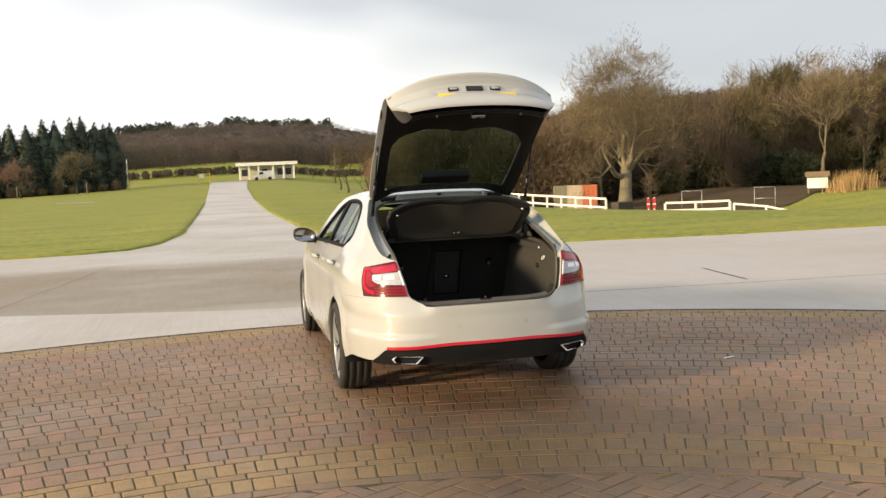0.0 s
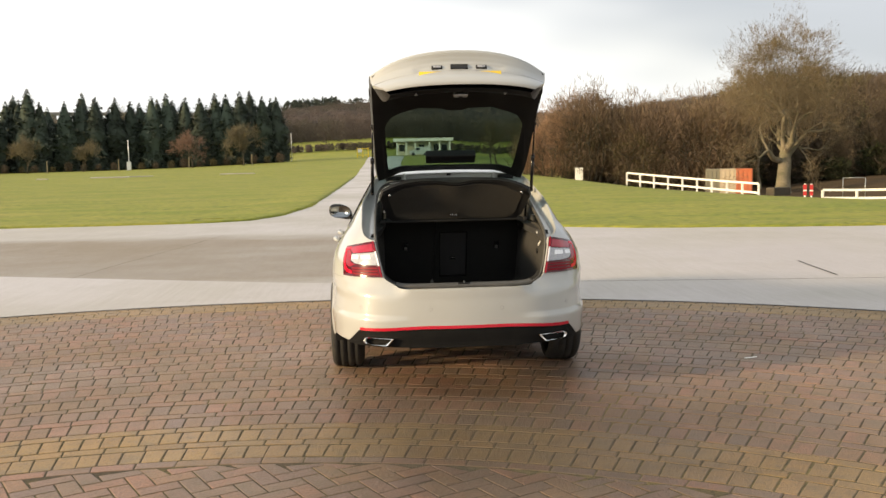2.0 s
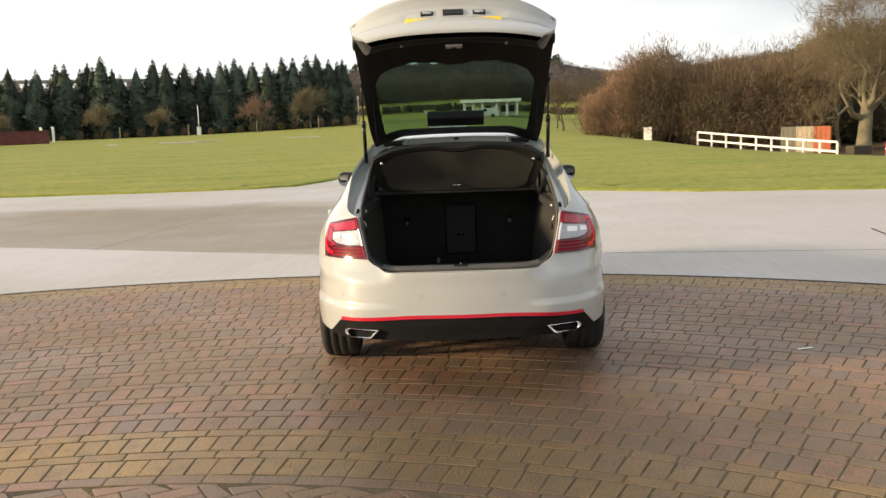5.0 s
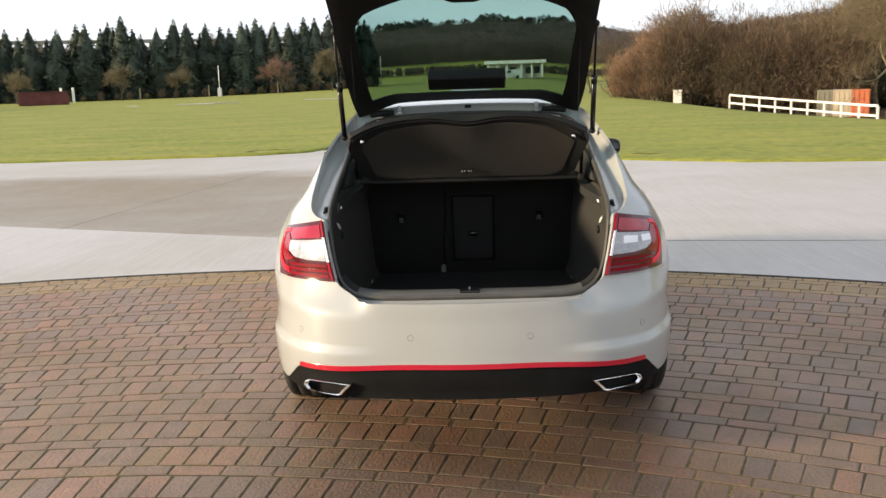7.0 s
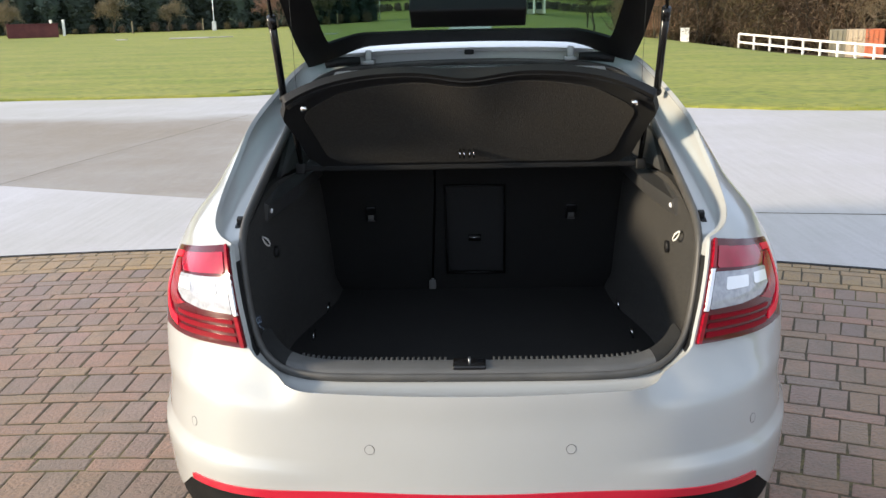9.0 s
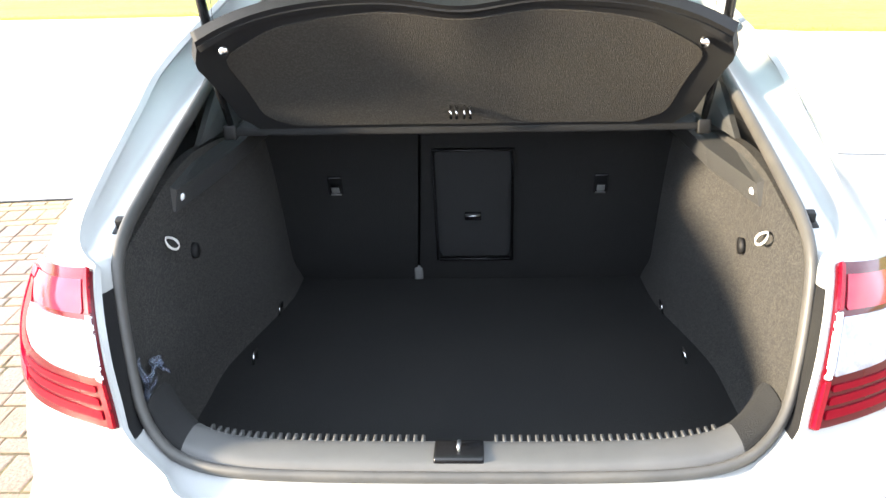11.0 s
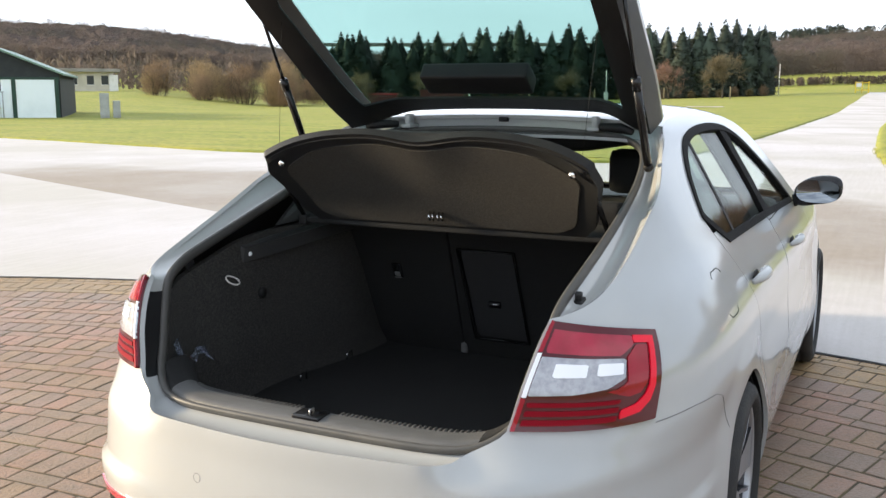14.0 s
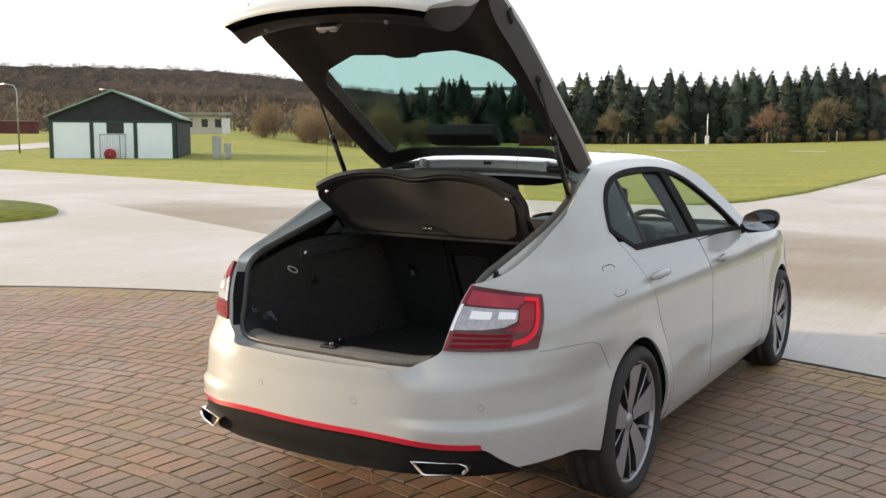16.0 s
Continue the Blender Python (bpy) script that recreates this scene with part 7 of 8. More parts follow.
plant(wood[1], 30.2, 68.6, 1.0, 1.05, "slim bare tree with a pale straight trunk", "tree")
plant(wood[1], 47.5, 62.6, 2.0, 1.1, "slim bare birch with a pale trunk", "tree")
for o in wood:
    drop_proto(o)
bushes = [shrub(80, (2.6, 2.4, 2.9), 8000, TWIG_ORANGE, 0.30, 0.013), shrub(81, (2.8, 2.5, 2.7), 8000, TWIG_RUSSET, 0.30, 0.013), shrub(82, (2.6, 2.6, 2.6), 8000, TWIG_TAN, 0.30, 0.013), shrub(83, (2.4, 2.4, 2.1), 8000, TWIG_OLIVE, 0.30, 0.013), shrub(84, (2.2, 2.0, 1.5), 2400, IVY, 0.28, 0.07), shrub(85, (2.8, 2.5, 2.7), 8000, TWIG, 0.30, 0.014)]
for i in range(26):
    f = i / 25
    x, y = 11.5 + 16.5 * f + rnd.uniform(-0.8, 0.8), 73.5 - 4.5 * f + rnd.uniform(-1, 3.5)
    k = 0 if f < 0.35 and rnd.random() < 0.7 else rnd.choice((1, 1, 1, 2, 3))
    plant(bushes[k], x, y, rnd.uniform(0, 6), rnd.uniform(0.85, 1.15) * (0.62 + 0.85 * smooth(f, 0.03, 0.32)), "tall leafless thicket of " + ("rusty orange" if k == 0 else "brown") + " twigs", "bush", "leafless thicket")
for i in range(62):
    f = rnd.random()
    x, y = 28 + 36 * f + rnd.uniform(-2, 2), 74 - 18 * f + rnd.uniform(0, 9)
    k = rnd.choice((5, 3, 5, 4, 4, 4))
    plant(bushes[k], x, y, rnd.uniform(0, 6), rnd.uniform(0.7, 1.25), "dark undergrowth along the edge of the wood", "bush", "wood undergrowth")
for i in range(40):
    x = 30 + 40 * rnd.random()
    y = 82 - 0.62 * (x - 30) + rnd.uniform(2, 16)
    ob = plant(bushes[4], x, y, rnd.uniform(0, 6), rnd.uniform(1.4, 2.6), "evergreen tree mass inside the wood", "bush", "evergreens in the wood")
# scrub by the shed and along the shelter belt
for i in range(16):
    x, y = -74 + 20 * rnd.random(), 78 + 14 * rnd.random()
    plant(bushes[rnd.choice((1, 2, 2))], x, y, rnd.uniform(0, 6), rnd.uniform(0.6, 1.15), "leafless brown scrub beyond the lawn", "bush", "scrub beyond the lawn")
for i in range(34):
    f = i / 33
    x, y = -90 + 72.0 * f, 131 + 24.5 * (f ** 0.75) + rnd.uniform(-1, 1)
    plant(bushes[rnd.choice((5, 3))], x, y, rnd.uniform(0, 6), rnd.uniform(0.22, 0.38), "low dead scrub at the foot of the spruces", "bush", "scrub under the spruces")
for o in bushes:
    drop_proto(o)

# far bare woods on the hills: one mass of small trees
def far_wood(name, spots, material, label, flakes, size, tall, low=0.05, sheet=None):
    r2 = random.Random(3)
    v, f = [], []
    for x, y in spots:
        h = tall * r2.uniform(0.88, 1.06)
        w = h * 0.42
        z0 = height(x, y)
        for _ in range(flakes):
            t = low + (1 - low) * r2.random()
            rad = w * math.sin(math.pi * min(1.0, 0.15 + 0.85 * t)) ** 0.6 * math.sqrt(r2.random())
            a = r2.uniform(0, 6.283)
            p = Vector((x + rad * math.cos(a), y + rad * math.sin(a), z0 + t * h))
            e = Vector((r2.uniform(-0.5, 0.5), r2.uniform(-0.5, 0.5), r2.uniform(0.4, 1.2))) * size
            s = Vector((r2.uniform(-1, 1), r2.uniform(-1, 1), r2.uniform(-0.4, 0.4))) * size * 0.33
            n = len(v)
            v += [p - s, p + s, p + e]
            f.append((n, n + 1, n + 2))
    if sheet:
        # closed canopy below the twigs, with a front that comes down to the ground
        a0, a1, d0, d1 = sheet
        na, nr = 640, 60
        n = len(v)
        for j in range(nr + 1):
            r = d0 + (d1 - d0) * (j / nr) ** 1.2
            for i in range(na + 1):
                a = radians(a0 + (a1 - a0) * i / na)
                x, y = r * math.sin(a), r * math.cos(a)
                lump = 0.5 + 0.5 * noise.noise(Vector((x * 0.16, y * 0.16, 0))) + 0.45 * noise.noise(Vector((x * 0.45, y * 0.45, 5)))
                v.append(Vector((x, y, height(x, y) + (tall * (0.55 + 0.30 * lump) if 0 < j < nr else -0.3))))
        for j in range(nr):
            for i in range(na):
                k = n + j * (na + 1) + i
                f.append((k, k + 1, k + na + 2, k + na + 1))
    me = bpy.data.meshes.new(name)
    me.from_pydata(v, [], f)
    me.materials.append(material)
    return tagged(new(name, me), label, "woodland", kind="stuff")


spots, dark = [], []
r3 = random.Random(9)
for _ in range(5200):
    a = radians(r3.uniform(-84, 40))
    r = r3.uniform(238, 420)
    x, y = r * math.sin(a), r * math.cos(a)
    (dark if r > 372 and -10 < math.degrees(a) < 7 and noise.noise(Vector((x * 0.05, y * 0.05, 2))) > -0.1 else spots).append((x, y))
far_wood("far_woodland", spots, TWIG_FAR, "bare brown woodland covering the far hillside", 90, 0.30, 6.2, 0.55, (-86, 42, 236, 425))
far_wood("far_conifers", dark, NEEDLES, "dark evergreens along the far ridge", 90, 1.0, 7.6, 0.5)
fringe = []
for _ in range(1900):
    a = radians(r3.uniform(-86, 42))
    r = r3.uniform(226, 247)
    fringe.append((r * math.sin(a), r * math.cos(a)))
far_wood("far_wood_edge", fringe, TWIG_FAR, "bare brown trees along the front of the far wood", 170, 0.36, 5.6, 0.0)
hedge = []
for i in range(420):
    f = i / 419
    hedge.append((-70 + 130 * f + r3.uniform(-0.6, 0.6), 203 + r3.uniform(-1.2, 1.2) - 5 * f))
far_wood("far_hedge", hedge, TWIG_FAR, "clipped brown field hedge", 90, 0.34, 1.5)
left_scrub = []
for _ in range(420):
    a = radians(r3.uniform(-80, -38))
    r = r3.uniform(125, 235)
    left_scrub.append((r * math.sin(a), r * math.cos(a)))
far_wood("far_scrub", left_scrub, TWIG_FAR, "patchy brown scrub and bare trees on the slope", 40, 0.9, 4.6)

# ---- shed, cabinets, fences and far buildings ----
def bars(name, segs, r, material, parent, n=6):
    for a, b in segs:
        bm = bmesh.new()
        tube(bm, [a, b], r, n)
        part(name, bm, material, parent)


def box_part(name, dims, material, parent, bevel=0.0, label=""):
    bm = bmesh.new()
    box(bm, *dims, bevel)
    return part(name, bm, material, parent, label, shade=False)


def at(name, x, y, turn, label, category, group="", z=None):
    ob = tagged(new(name), label, category, group)
    ob.matrix_world = Matrix.Translation((x, y, height(x, y) if z is None else z)) @ Matrix.Rotation(radians(turn), 4, "Z")
    return ob


# shed: front along its own x, gable to the yard
shed = at("shed", -46.2, 36.1, 43.5, "low shed with white doors, green frames and a dark gable", "shed", z=-0.25)
W, EH, RH, DP = 3.82, 2.75, 4.35, 13.0
box_part("wall", (-W, W, 0.12, DP, 0, EH), SHED_BOARD, shed)
bm = bmesh.new()
g0 = [bm.verts.new(p) for p in ((-W, 0.10, EH - 0.25), (W, 0.10, EH - 0.25), (W, 0.10, EH), (0, 0.10, RH - 0.06), (-W, 0.10, EH))]
g1 = [bm.verts.new((v.co.x, DP, v.co.z)) for v in g0]
bm.faces.new(g0)
bm.faces.new(g1[::-1])
for k in range(5):
    bm.faces.new((g0[k], g1[k], g1[(k + 1) % 5], g0[(k + 1) % 5]))
bmesh.ops.recalc_face_normals(bm, faces=bm.faces)
part("gable", bm, SHED_BOARD, shed, "dark boarded gable", shade=False)
for sx in (-1, 1):
    bm = bmesh.new()
    e, r_ = Vector((sx * (W + 0.25), -0.2, EH - 0.08)), Vector((0, -0.2, RH))
    q = [e, r_, r_ + Vector((0, DP + 0.4, 0)), e + Vector((0, DP + 0.4, 0))]
    lo = [bm.verts.new(p) for p in q]
    hi = [bm.verts.new(p + Vector((0, 0, 0.11))) for p in q]
    bm.faces.new(hi)
    bm.faces.new(lo[::-1])
    for k in range(4):
        bm.faces.new((lo[k], lo[(k + 1) % 4], hi[(k + 1) % 4], hi[k]))
    bmesh.ops.recalc_face_normals(bm, faces=bm.faces)
    part("roof", bm, SHED_ROOF, shed, "pale green roof edge", shade=False)
for x0, x1 in ((-3.55, -1.42), (-1.18, -0.42), (0.62, 1.18), (1.42, 3.52)):
    box_part("door_panel", (x0, x1, 0.0, 0.09, 0.05, 2.42), SHED_WHITE, shed, 0.01)
box_part("door_panel", (-0.42, 0.62, 0.03, 0.09, 0.05, 1.75), SHED_WHITE, shed, 0.01)
box_part("vent_opening", (-0.42, 0.62, 0.02, 0.09, 1.78, 2.42), DARK_WINDOW, shed, 0.0)
for x in (-3.66, -1.30, 1.30, 3.63):
    box_part("post", (x - 0.11, x + 0.11, -0.03, 0.10, 0, 2.5), GREEN_PAINT, shed, 0.01)
box_part("beam", (-W, W, -0.02, 0.11, 2.42, 2.56), GREEN_PAINT, shed, 0.01)
cage = at("gate_cage", -46.2, 36.1, 43.5, "galvanised mesh cage with a red reel inside", "cage", z=-0.25)
bars("bar", [((-0.75, -0.55, 0), (-0.75, -0.55, 1.7)), ((0.75, -0.55, 0), (0.75, -0.55, 1.7)), ((-0.75, -0.55, 1.7), (0.75, -0.55, 1.7)), ((0.42, -0.55, 0), (0.42, -0.55, 1.7)), ((-0.75, -0.55, 0.1), (0.75, -0.55, 0.1)), ((-0.75, -0.1, 1.7), (-0.75, -0.55, 1.7)), ((0.75, -0.1, 1.7), (0.75, -0.55, 1.7))], 0.035, GALV, cage)
bm = bmesh.new()
lathe(bm, [(-0.12, 0.05), (-0.12, 0.36), (-0.09, 0.36), (-0.09, 0.26), (0.09, 0.26), (0.09, 0.36), (0.12, 0.36), (0.12, 0.05)], 0, 24)
bmesh.ops.transform(bm, matrix=Matrix.Translation((-0.2, -0.35, 0.46)) @ Matrix.Rotation(radians(90), 4, "Z"), verts=bm.verts)
part("hose_reel", bm, RED_PAINT, cage, "red hose reel")
bars("mesh_wire", [((-0.75 + 0.15 * i, -0.55, 0.1), (-0.75 + 0.15 * i, -0.55, 1.7)) for i in range(1, 10)], 0.008, GALV, cage, 4)

cab = at("cabinet", -40.6, 39.4, 46, "grey steel service cabinet on the lawn", "cabinet")
box_part("body", (-0.30, 0.22, -0.2, 0.2, 0, 1.45), GALV, cab, 0.02)
box_part("door", (-0.26, 0.18, -0.215, -0.2, 0.1, 1.38), GALV, cab, 0.004)
cab2 = at("cabinet", -40.35, 40.05, 46, "low grey steel service cabinet on the lawn", "cabinet")
box_part("body", (-0.22, 0.2, -0.2, 0.2, 0, 1.0), GALV, cab2, 0.02)
box_part("door", (-0.18, 0.16, -0.215, -0.2, 0.08, 0.94), GALV, cab2, 0.004)

low = at("bungalow", -88.5, 84.0, 47, "pale low flat-roofed building with dark windows", "building")
low.scale = (0.80, 0.80, 0.90)
box_part("wall", (-3.6, 3.6, 0, 6, 0, 2.6), RENDER_WALL, low)
box_part("roof", (-4.6, 4.6, -0.9, 6.6, 2.6, 3.05), ROOF_GREY, low, 0.03)
for x in (-2.2, 0.2, 2.3):
    w_ = box_part("window", (x - 0.5, x + 0.5, -0.03, 0.02, 0.9, 2.1), DARK_WINDOW, low)
    box_part("sill", (x - 0.58, x + 0.58, -0.10, 0.0, 0.82, 0.9), WHITE_PAINT, w_)
box_part("wing", (2.9, 4.2, -0.6, 0.1, 0, 2.2), WHITE_PAINT, low)

for x, y, h_ in ((-60.3, 39.0, 5.0), (-66.0, 52.0, 5.0)):
    lp_ = at("street_lamp", x, y, 0, "thin grey street lamp with a curved arm", "street lamp")
    bm = bmesh.new()
    tube(bm, [(0, 0, 0), (0, 0, h_ * 0.9), (-0.15, -0.1, h_ * 0.98), (-0.7, -0.4, h_)], [0.07, 0.05, 0.04, 0.035], 8)
    part("pole", bm, GALV, lp_)
    box_part("lantern", (-1.1, -0.6, -0.55, -0.3, h_ - 0.06, h_ + 0.06), GALV, lp_, 0.02)
bank = at("low_wall", -104.0, 66.0, 57, "low brown wall beside a far track", "wall")
box_part("wall_body", (-9, 4, -0.2, 0.2, 0, 1.5), MAROON, bank, 0.02)
box_part("coping", (-9, 4, -0.26, 0.26, 1.5, 1.6), ROOF_GREY, bank, 0.01)
bm = bmesh.new()
strip_grid(bm, [(-60, 24), (-62, 33), (-66, 44), (-74, 60)], [(-72, 24), (-72, 36), (-73, 46), (-79, 62)], 6, 0.0, lift=lambda x, y: height(x, y) + 0.03)
tagged(link_bm("road", bm, CONCRETE), "grey track beside the shed", "road", kind="structure")

# clubhouse at the top of the drive
club = at("clubhouse", 7.6, 179.2, -2, "white single-storey building with a columned porch", "building")
box_part("wall", (-5.4, 5.4, 2.0, 7, 0, 2.7), RENDER_WALL, club)
box_part("roof", (-5.9, 5.9, -0.3, 7.4, 2.7, 3.3), ROOF_GREY, club, 0.03)
box_part("fascia", (-5.95, 5.95, -0.36, -0.3, 2.72, 3.34), WHITE_PAINT, club)
for x in (-5.2, -3.4, -1.6, 1.2, 3.2, 5.2):
    box_part("column", (x - 0.16, x + 0.16, -0.1, 0.2, 0, 2.7), WHITE_PAINT, club, 0.02)
for x in (-4.3, -0.4, 2.6, 4.2):
    w_ = box_part("window", (x - 0.55, x + 0.55, 1.95, 2.02, 0.8, 2.1), DARK_WINDOW, club)
    box_part("frame", (x - 0.62, x + 0.62, 1.93, 1.99, 2.1, 2.18), WHITE_PAINT, w_)
box_part("door", (0.6, 1.6, 1.95, 2.02, 0, 2.1), WHITE_PAINT, club)
van = at("van", 6.6, 174.0, 90, "small white van parked by the clubhouse", "van")
bm = bmesh.new()
prof = [(-1.9, 0.35), (1.95, 0.35), (2.0, 0.75), (1.75, 0.95), (1.15, 1.05), (0.65, 1.65), (-1.75, 1.72), (-1.92, 1.5)]
for sgn in (-0.8, 0.8):
    pass
l_ = [bm.verts.new((-0.8, y, z)) for y, z in prof]
r_ = [bm.verts.new((0.8, y, z)) for y, z in prof]
bm.faces.new(l_)
bm.faces.new(r_[::-1])
for k in range(len(prof)):
    bm.faces.new((l_[k], r_[k], r_[(k + 1) % len(prof)], l_[(k + 1) % len(prof)]))
bmesh.ops.recalc_face_normals(bm, faces=bm.faces)
bmesh.ops.bevel(bm, geom=list(bm.edges), offset=0.05, segments=2, affect="EDGES")
part("body", bm, WHITE_PAINT, van, shade=False)
for sx in (-0.82, 0.82):
    box_part("window", (sx - 0.01, sx + 0.01, 0.0, 0.75, 1.05, 1.5), DARK_WINDOW, van)
    for y in (-1.2, 1.25):
        bm = bmesh.new()
        lathe(bm, [(-0.1, 0.05), (-0.1, 0.31), (0.1, 0.31), (0.1, 0.05)], 0, 20)
        bmesh.ops.transform(bm, matrix=Matrix.Translation((sx * 0.9, y, 0.31)), verts=bm.verts)
        part("wheel", bm, RUBBER, van)
gate_g = at("field_gate", -4.2, 169.4, 0, "yellow-framed gate beside the drive", "gate")
for x in (-1.0, 0.0, 1.0):
    box_part("post", (x - 0.08, x + 0.08, -0.08, 0.08, 0, 1.9), YELLOW, gate_g)
box_part("board", (-1.0, 0.1, -0.03, 0.03, 1.0, 1.8), WHITE_PAINT, gate_g)
for z in (0.5, 1.7):
    box_part("rail", (-1.1, 1.1, -0.05, 0.05, z - 0.06, z + 0.06), YELLOW, gate_g)
for i in range(12):
    fp = at("fence_post", 4.0 + i * 4.5, 188.0 + i * 0.8, 0, "weathered timber field fence post", "fence post", "field fence posts")
    box_part("timber", (-0.06, 0.06, -0.06, 0.06, 0, 1.3), BARK, fp)
up = at("utility_pole", 21.5, 184.0, 0, "tall timber utility pole", "pole")
bm = bmesh.new()
tube(bm, [(0, 0, 0), (0, 0, 6.2)], [0.14, 0.10], 8)
part("pole", bm, BARK, up)

# windsock pole and posts before the spruces
wp = at("white_pole", -39.1, 139.3, 0, "slim white pole with a pale box at its foot", "pole")
bm = bmesh.new()
tube(bm, [(0, 0, 0), (0, 0, 4.6)], [0.09, 0.06], 8)
part("pole", bm, WHITE_PAINT, wp)
box_part("foot_box", (-0.28, 0.28, -0.25, 0.25, 0, 1.3), WHITE_PAINT, wp, 0.03)
sp = at("white_pole", -18.0, 176.0, 0, "slim white pole in the far field", "pole")
bm = bmesh.new()
tube(bm, [(0, 0, 0), (0, 0, 5.4)], [0.09, 0.06], 8)
part("pole", bm, WHITE_PAINT, sp)
for x, y in ((-19.7, 133.1), (-37.9, 129.3), (-47.0, 127.0), (-28.5, 131.5)):
    fp = at("fence_post", x, y, 0, "weathered timber fence post before the spruces", "fence post", "fence posts before the spruces")
    box_part("timber", (-0.07, 0.07, -0.07, 0.07, 0, 1.7), BARK, fp)
for x, y in ((-56.3, 122.7), (-54.9, 123.3)):
    fp = at("concrete_post", x, y, 0, "pale square concrete post on the grass", "post", "pale concrete posts")
    box_part("shaft", (-0.14, 0.14, -0.14, 0.14, 0, 2.1), WHITE_PAINT, fp, 0.02)
mats = at("equipment_bin", -56.0, 106.0, 24, "low dark red equipment bins at the field's edge", "bin")
box_part("bin_body", (-9, -1.2, -1.2, 1.2, 0, 1.05), MAROON, mats, 0.05)
box_part("lid", (-9.1, -1.1, -1.3, 1.3, 1.05, 1.2), RED_PAINT, mats, 0.03)
mats = at("equipment_bin", -51.5, 110.5, 24, "low dark maroon equipment bin at the field's edge", "bin")
box_part("bin_body", (-4.2, 1.4, -1.2, 1.2, 0, 1.5), MAROON, mats, 0.05)
box_part("lid", (-4.3, 1.5, -1.3, 1.3, 1.5, 1.62), MAROON, mats, 0.03)
for x, y, w_, d_, t_ in ((-26.6, 85.5, 1.7, 1.0, 8), (-24.2, 86.8, 1.3, 0.3, 18), (-32.4, 84.0, 0.45, 0.3, 0), (-15.0, 88.3, 1.7, 0.6, 4)):
    bd = at("ground_board", x, y, t_, "pale board lying flat on the grass", "board", "pale boards on the grass")
    box_part("plank", (-w_, w_, -d_, d_, 0.0, 0.07), CONCRETE, bd, 0.01)

# white post-and-rail fences
def rail_fence(pts, label, tall=0.95):
    x0, y0 = pts[0]
    fence = tagged(new("fence"), label, "fence")
    fence.location = (x0, y0, height(x0, y0))
    o = Vector(fence.location)
    tops = []
    for x, y in pts:
        p = Vector((x, y, height(x, y))) - o
        bm = bmesh.new()
        box(bm, p.x - 0.06, p.x + 0.06, p.y - 0.06, p.y + 0.06, p.z - 0.2, p.z + tall, 0.01)
        part("post", bm, WHITE_PAINT, fence, shade=False)
        tops.append(p)
    for a, b in zip(tops, tops[1:]):
        for z in (tall * 0.45, tall + 0.02):
            bm = bmesh.new()
            ribbon(bm, [a + Vector((0, 0, z)), b + Vector((0, 0, z))], 0.05, 0.13)
            part("rail", bm, WHITE_PAINT, fence, shade=False)


pts = []
for i in range(10):
    f = i / 9
    pts.append((18.7 + (22.7 - 18.7) * f + 0.35 * math.sin(math.pi * f), 66.8 + (50.6 - 66.8) * f))
rail_fence(pts, "white-painted post-and-rail fence round the tree", 1.0)
rail_fence([(24.6, 46.1), (26.2, 45.3), (27.9, 44.3)], "short white-painted post-and-rail fence", 0.8)
sag = at("fence", 28.1, 44.2, -34, "white rail sagging from a short post to the grass", "fence")
box_part("post", (-0.06, 0.06, -0.06, 0.06, -0.2, 0.66), WHITE_PAINT, sag, 0.01)
box_part("short_post", (1.75, 1.87, -0.06, 0.06, -0.2, 0.40), WHITE_PAINT, sag, 0.01)
bm = bmesh.new()
ribbon(bm, [(0.0, 0.0, 0.62), (1.8, 0.0, 0.42), (3.1, 0.0, 0.12)], 0.05, 0.12)
part("rail", bm, WHITE_PAINT, sag, shade=False)

# container store in three colours
store = at("storage_container", 24.9, 61.4, -19, "small steel store, grey-green, cream and orange", "container")
box_part("left_bay", (-1.65, -0.65, 0, 2.3, 0, 1.85), BOX_GREEN, store, 0.02)
box_part("middle_bay", (-0.65, 0.5, -0.01, 2.3, 0, 1.85), BOX_CREAM, store, 0.02)
box_part("right_bay", (0.5, 1.65, 0, 2.3, 0, 1.85), BOX_ORANGE, store, 0.02)
for i in range(11):
    x = -1.55 + 0.31 * i
    box_part("rib", (x - 0.03, x + 0.03, -0.035, 0.0, 0.05, 1.8), BOX_GREEN if x < -0.65 else BOX_CREAM if x < 0.5 else BOX_ORANGE, store)
wb = at("meter_box", 15.6, 70.2, -12, "pale cream cabinet at the thicket's edge", "cabinet")
box_part("body", (-0.32, 0.32, -0.25, 0.25, 0, 0.95), WHITE_PAINT, wb, 0.02)
box_part("lid", (-0.36, 0.36, -0.29, 0.29, 0.95, 1.02), WHITE_PAINT, wb, 0.01)
stump = at("stone_trough", 26.9, 57.4, 20, "dark mossy stone block under the big tree", "stone")
box_part("block", (-0.75, 0.75, -0.4, 0.4, 0, 0.62), BARK_DARK, stump, 0.08)
for x in (24.75, 25.15):
    rs = at("marker_sign", x, 48.7, -20, "red and white marker sign on a post", "sign", "red marker signs")
    box_part("post", (-0.05, 0.05, -0.05, 0.05, 0, 1.15), WHITE_PAINT, rs)
    box_part("panel", (-0.10, 0.10, -0.07, -0.05, 0.45, 1.1), RED_PAINT, rs)
    box_part("stripe", (-0.10, 0.10, -0.076, -0.07, 0.70, 0.78), WHITE_PAINT, rs)
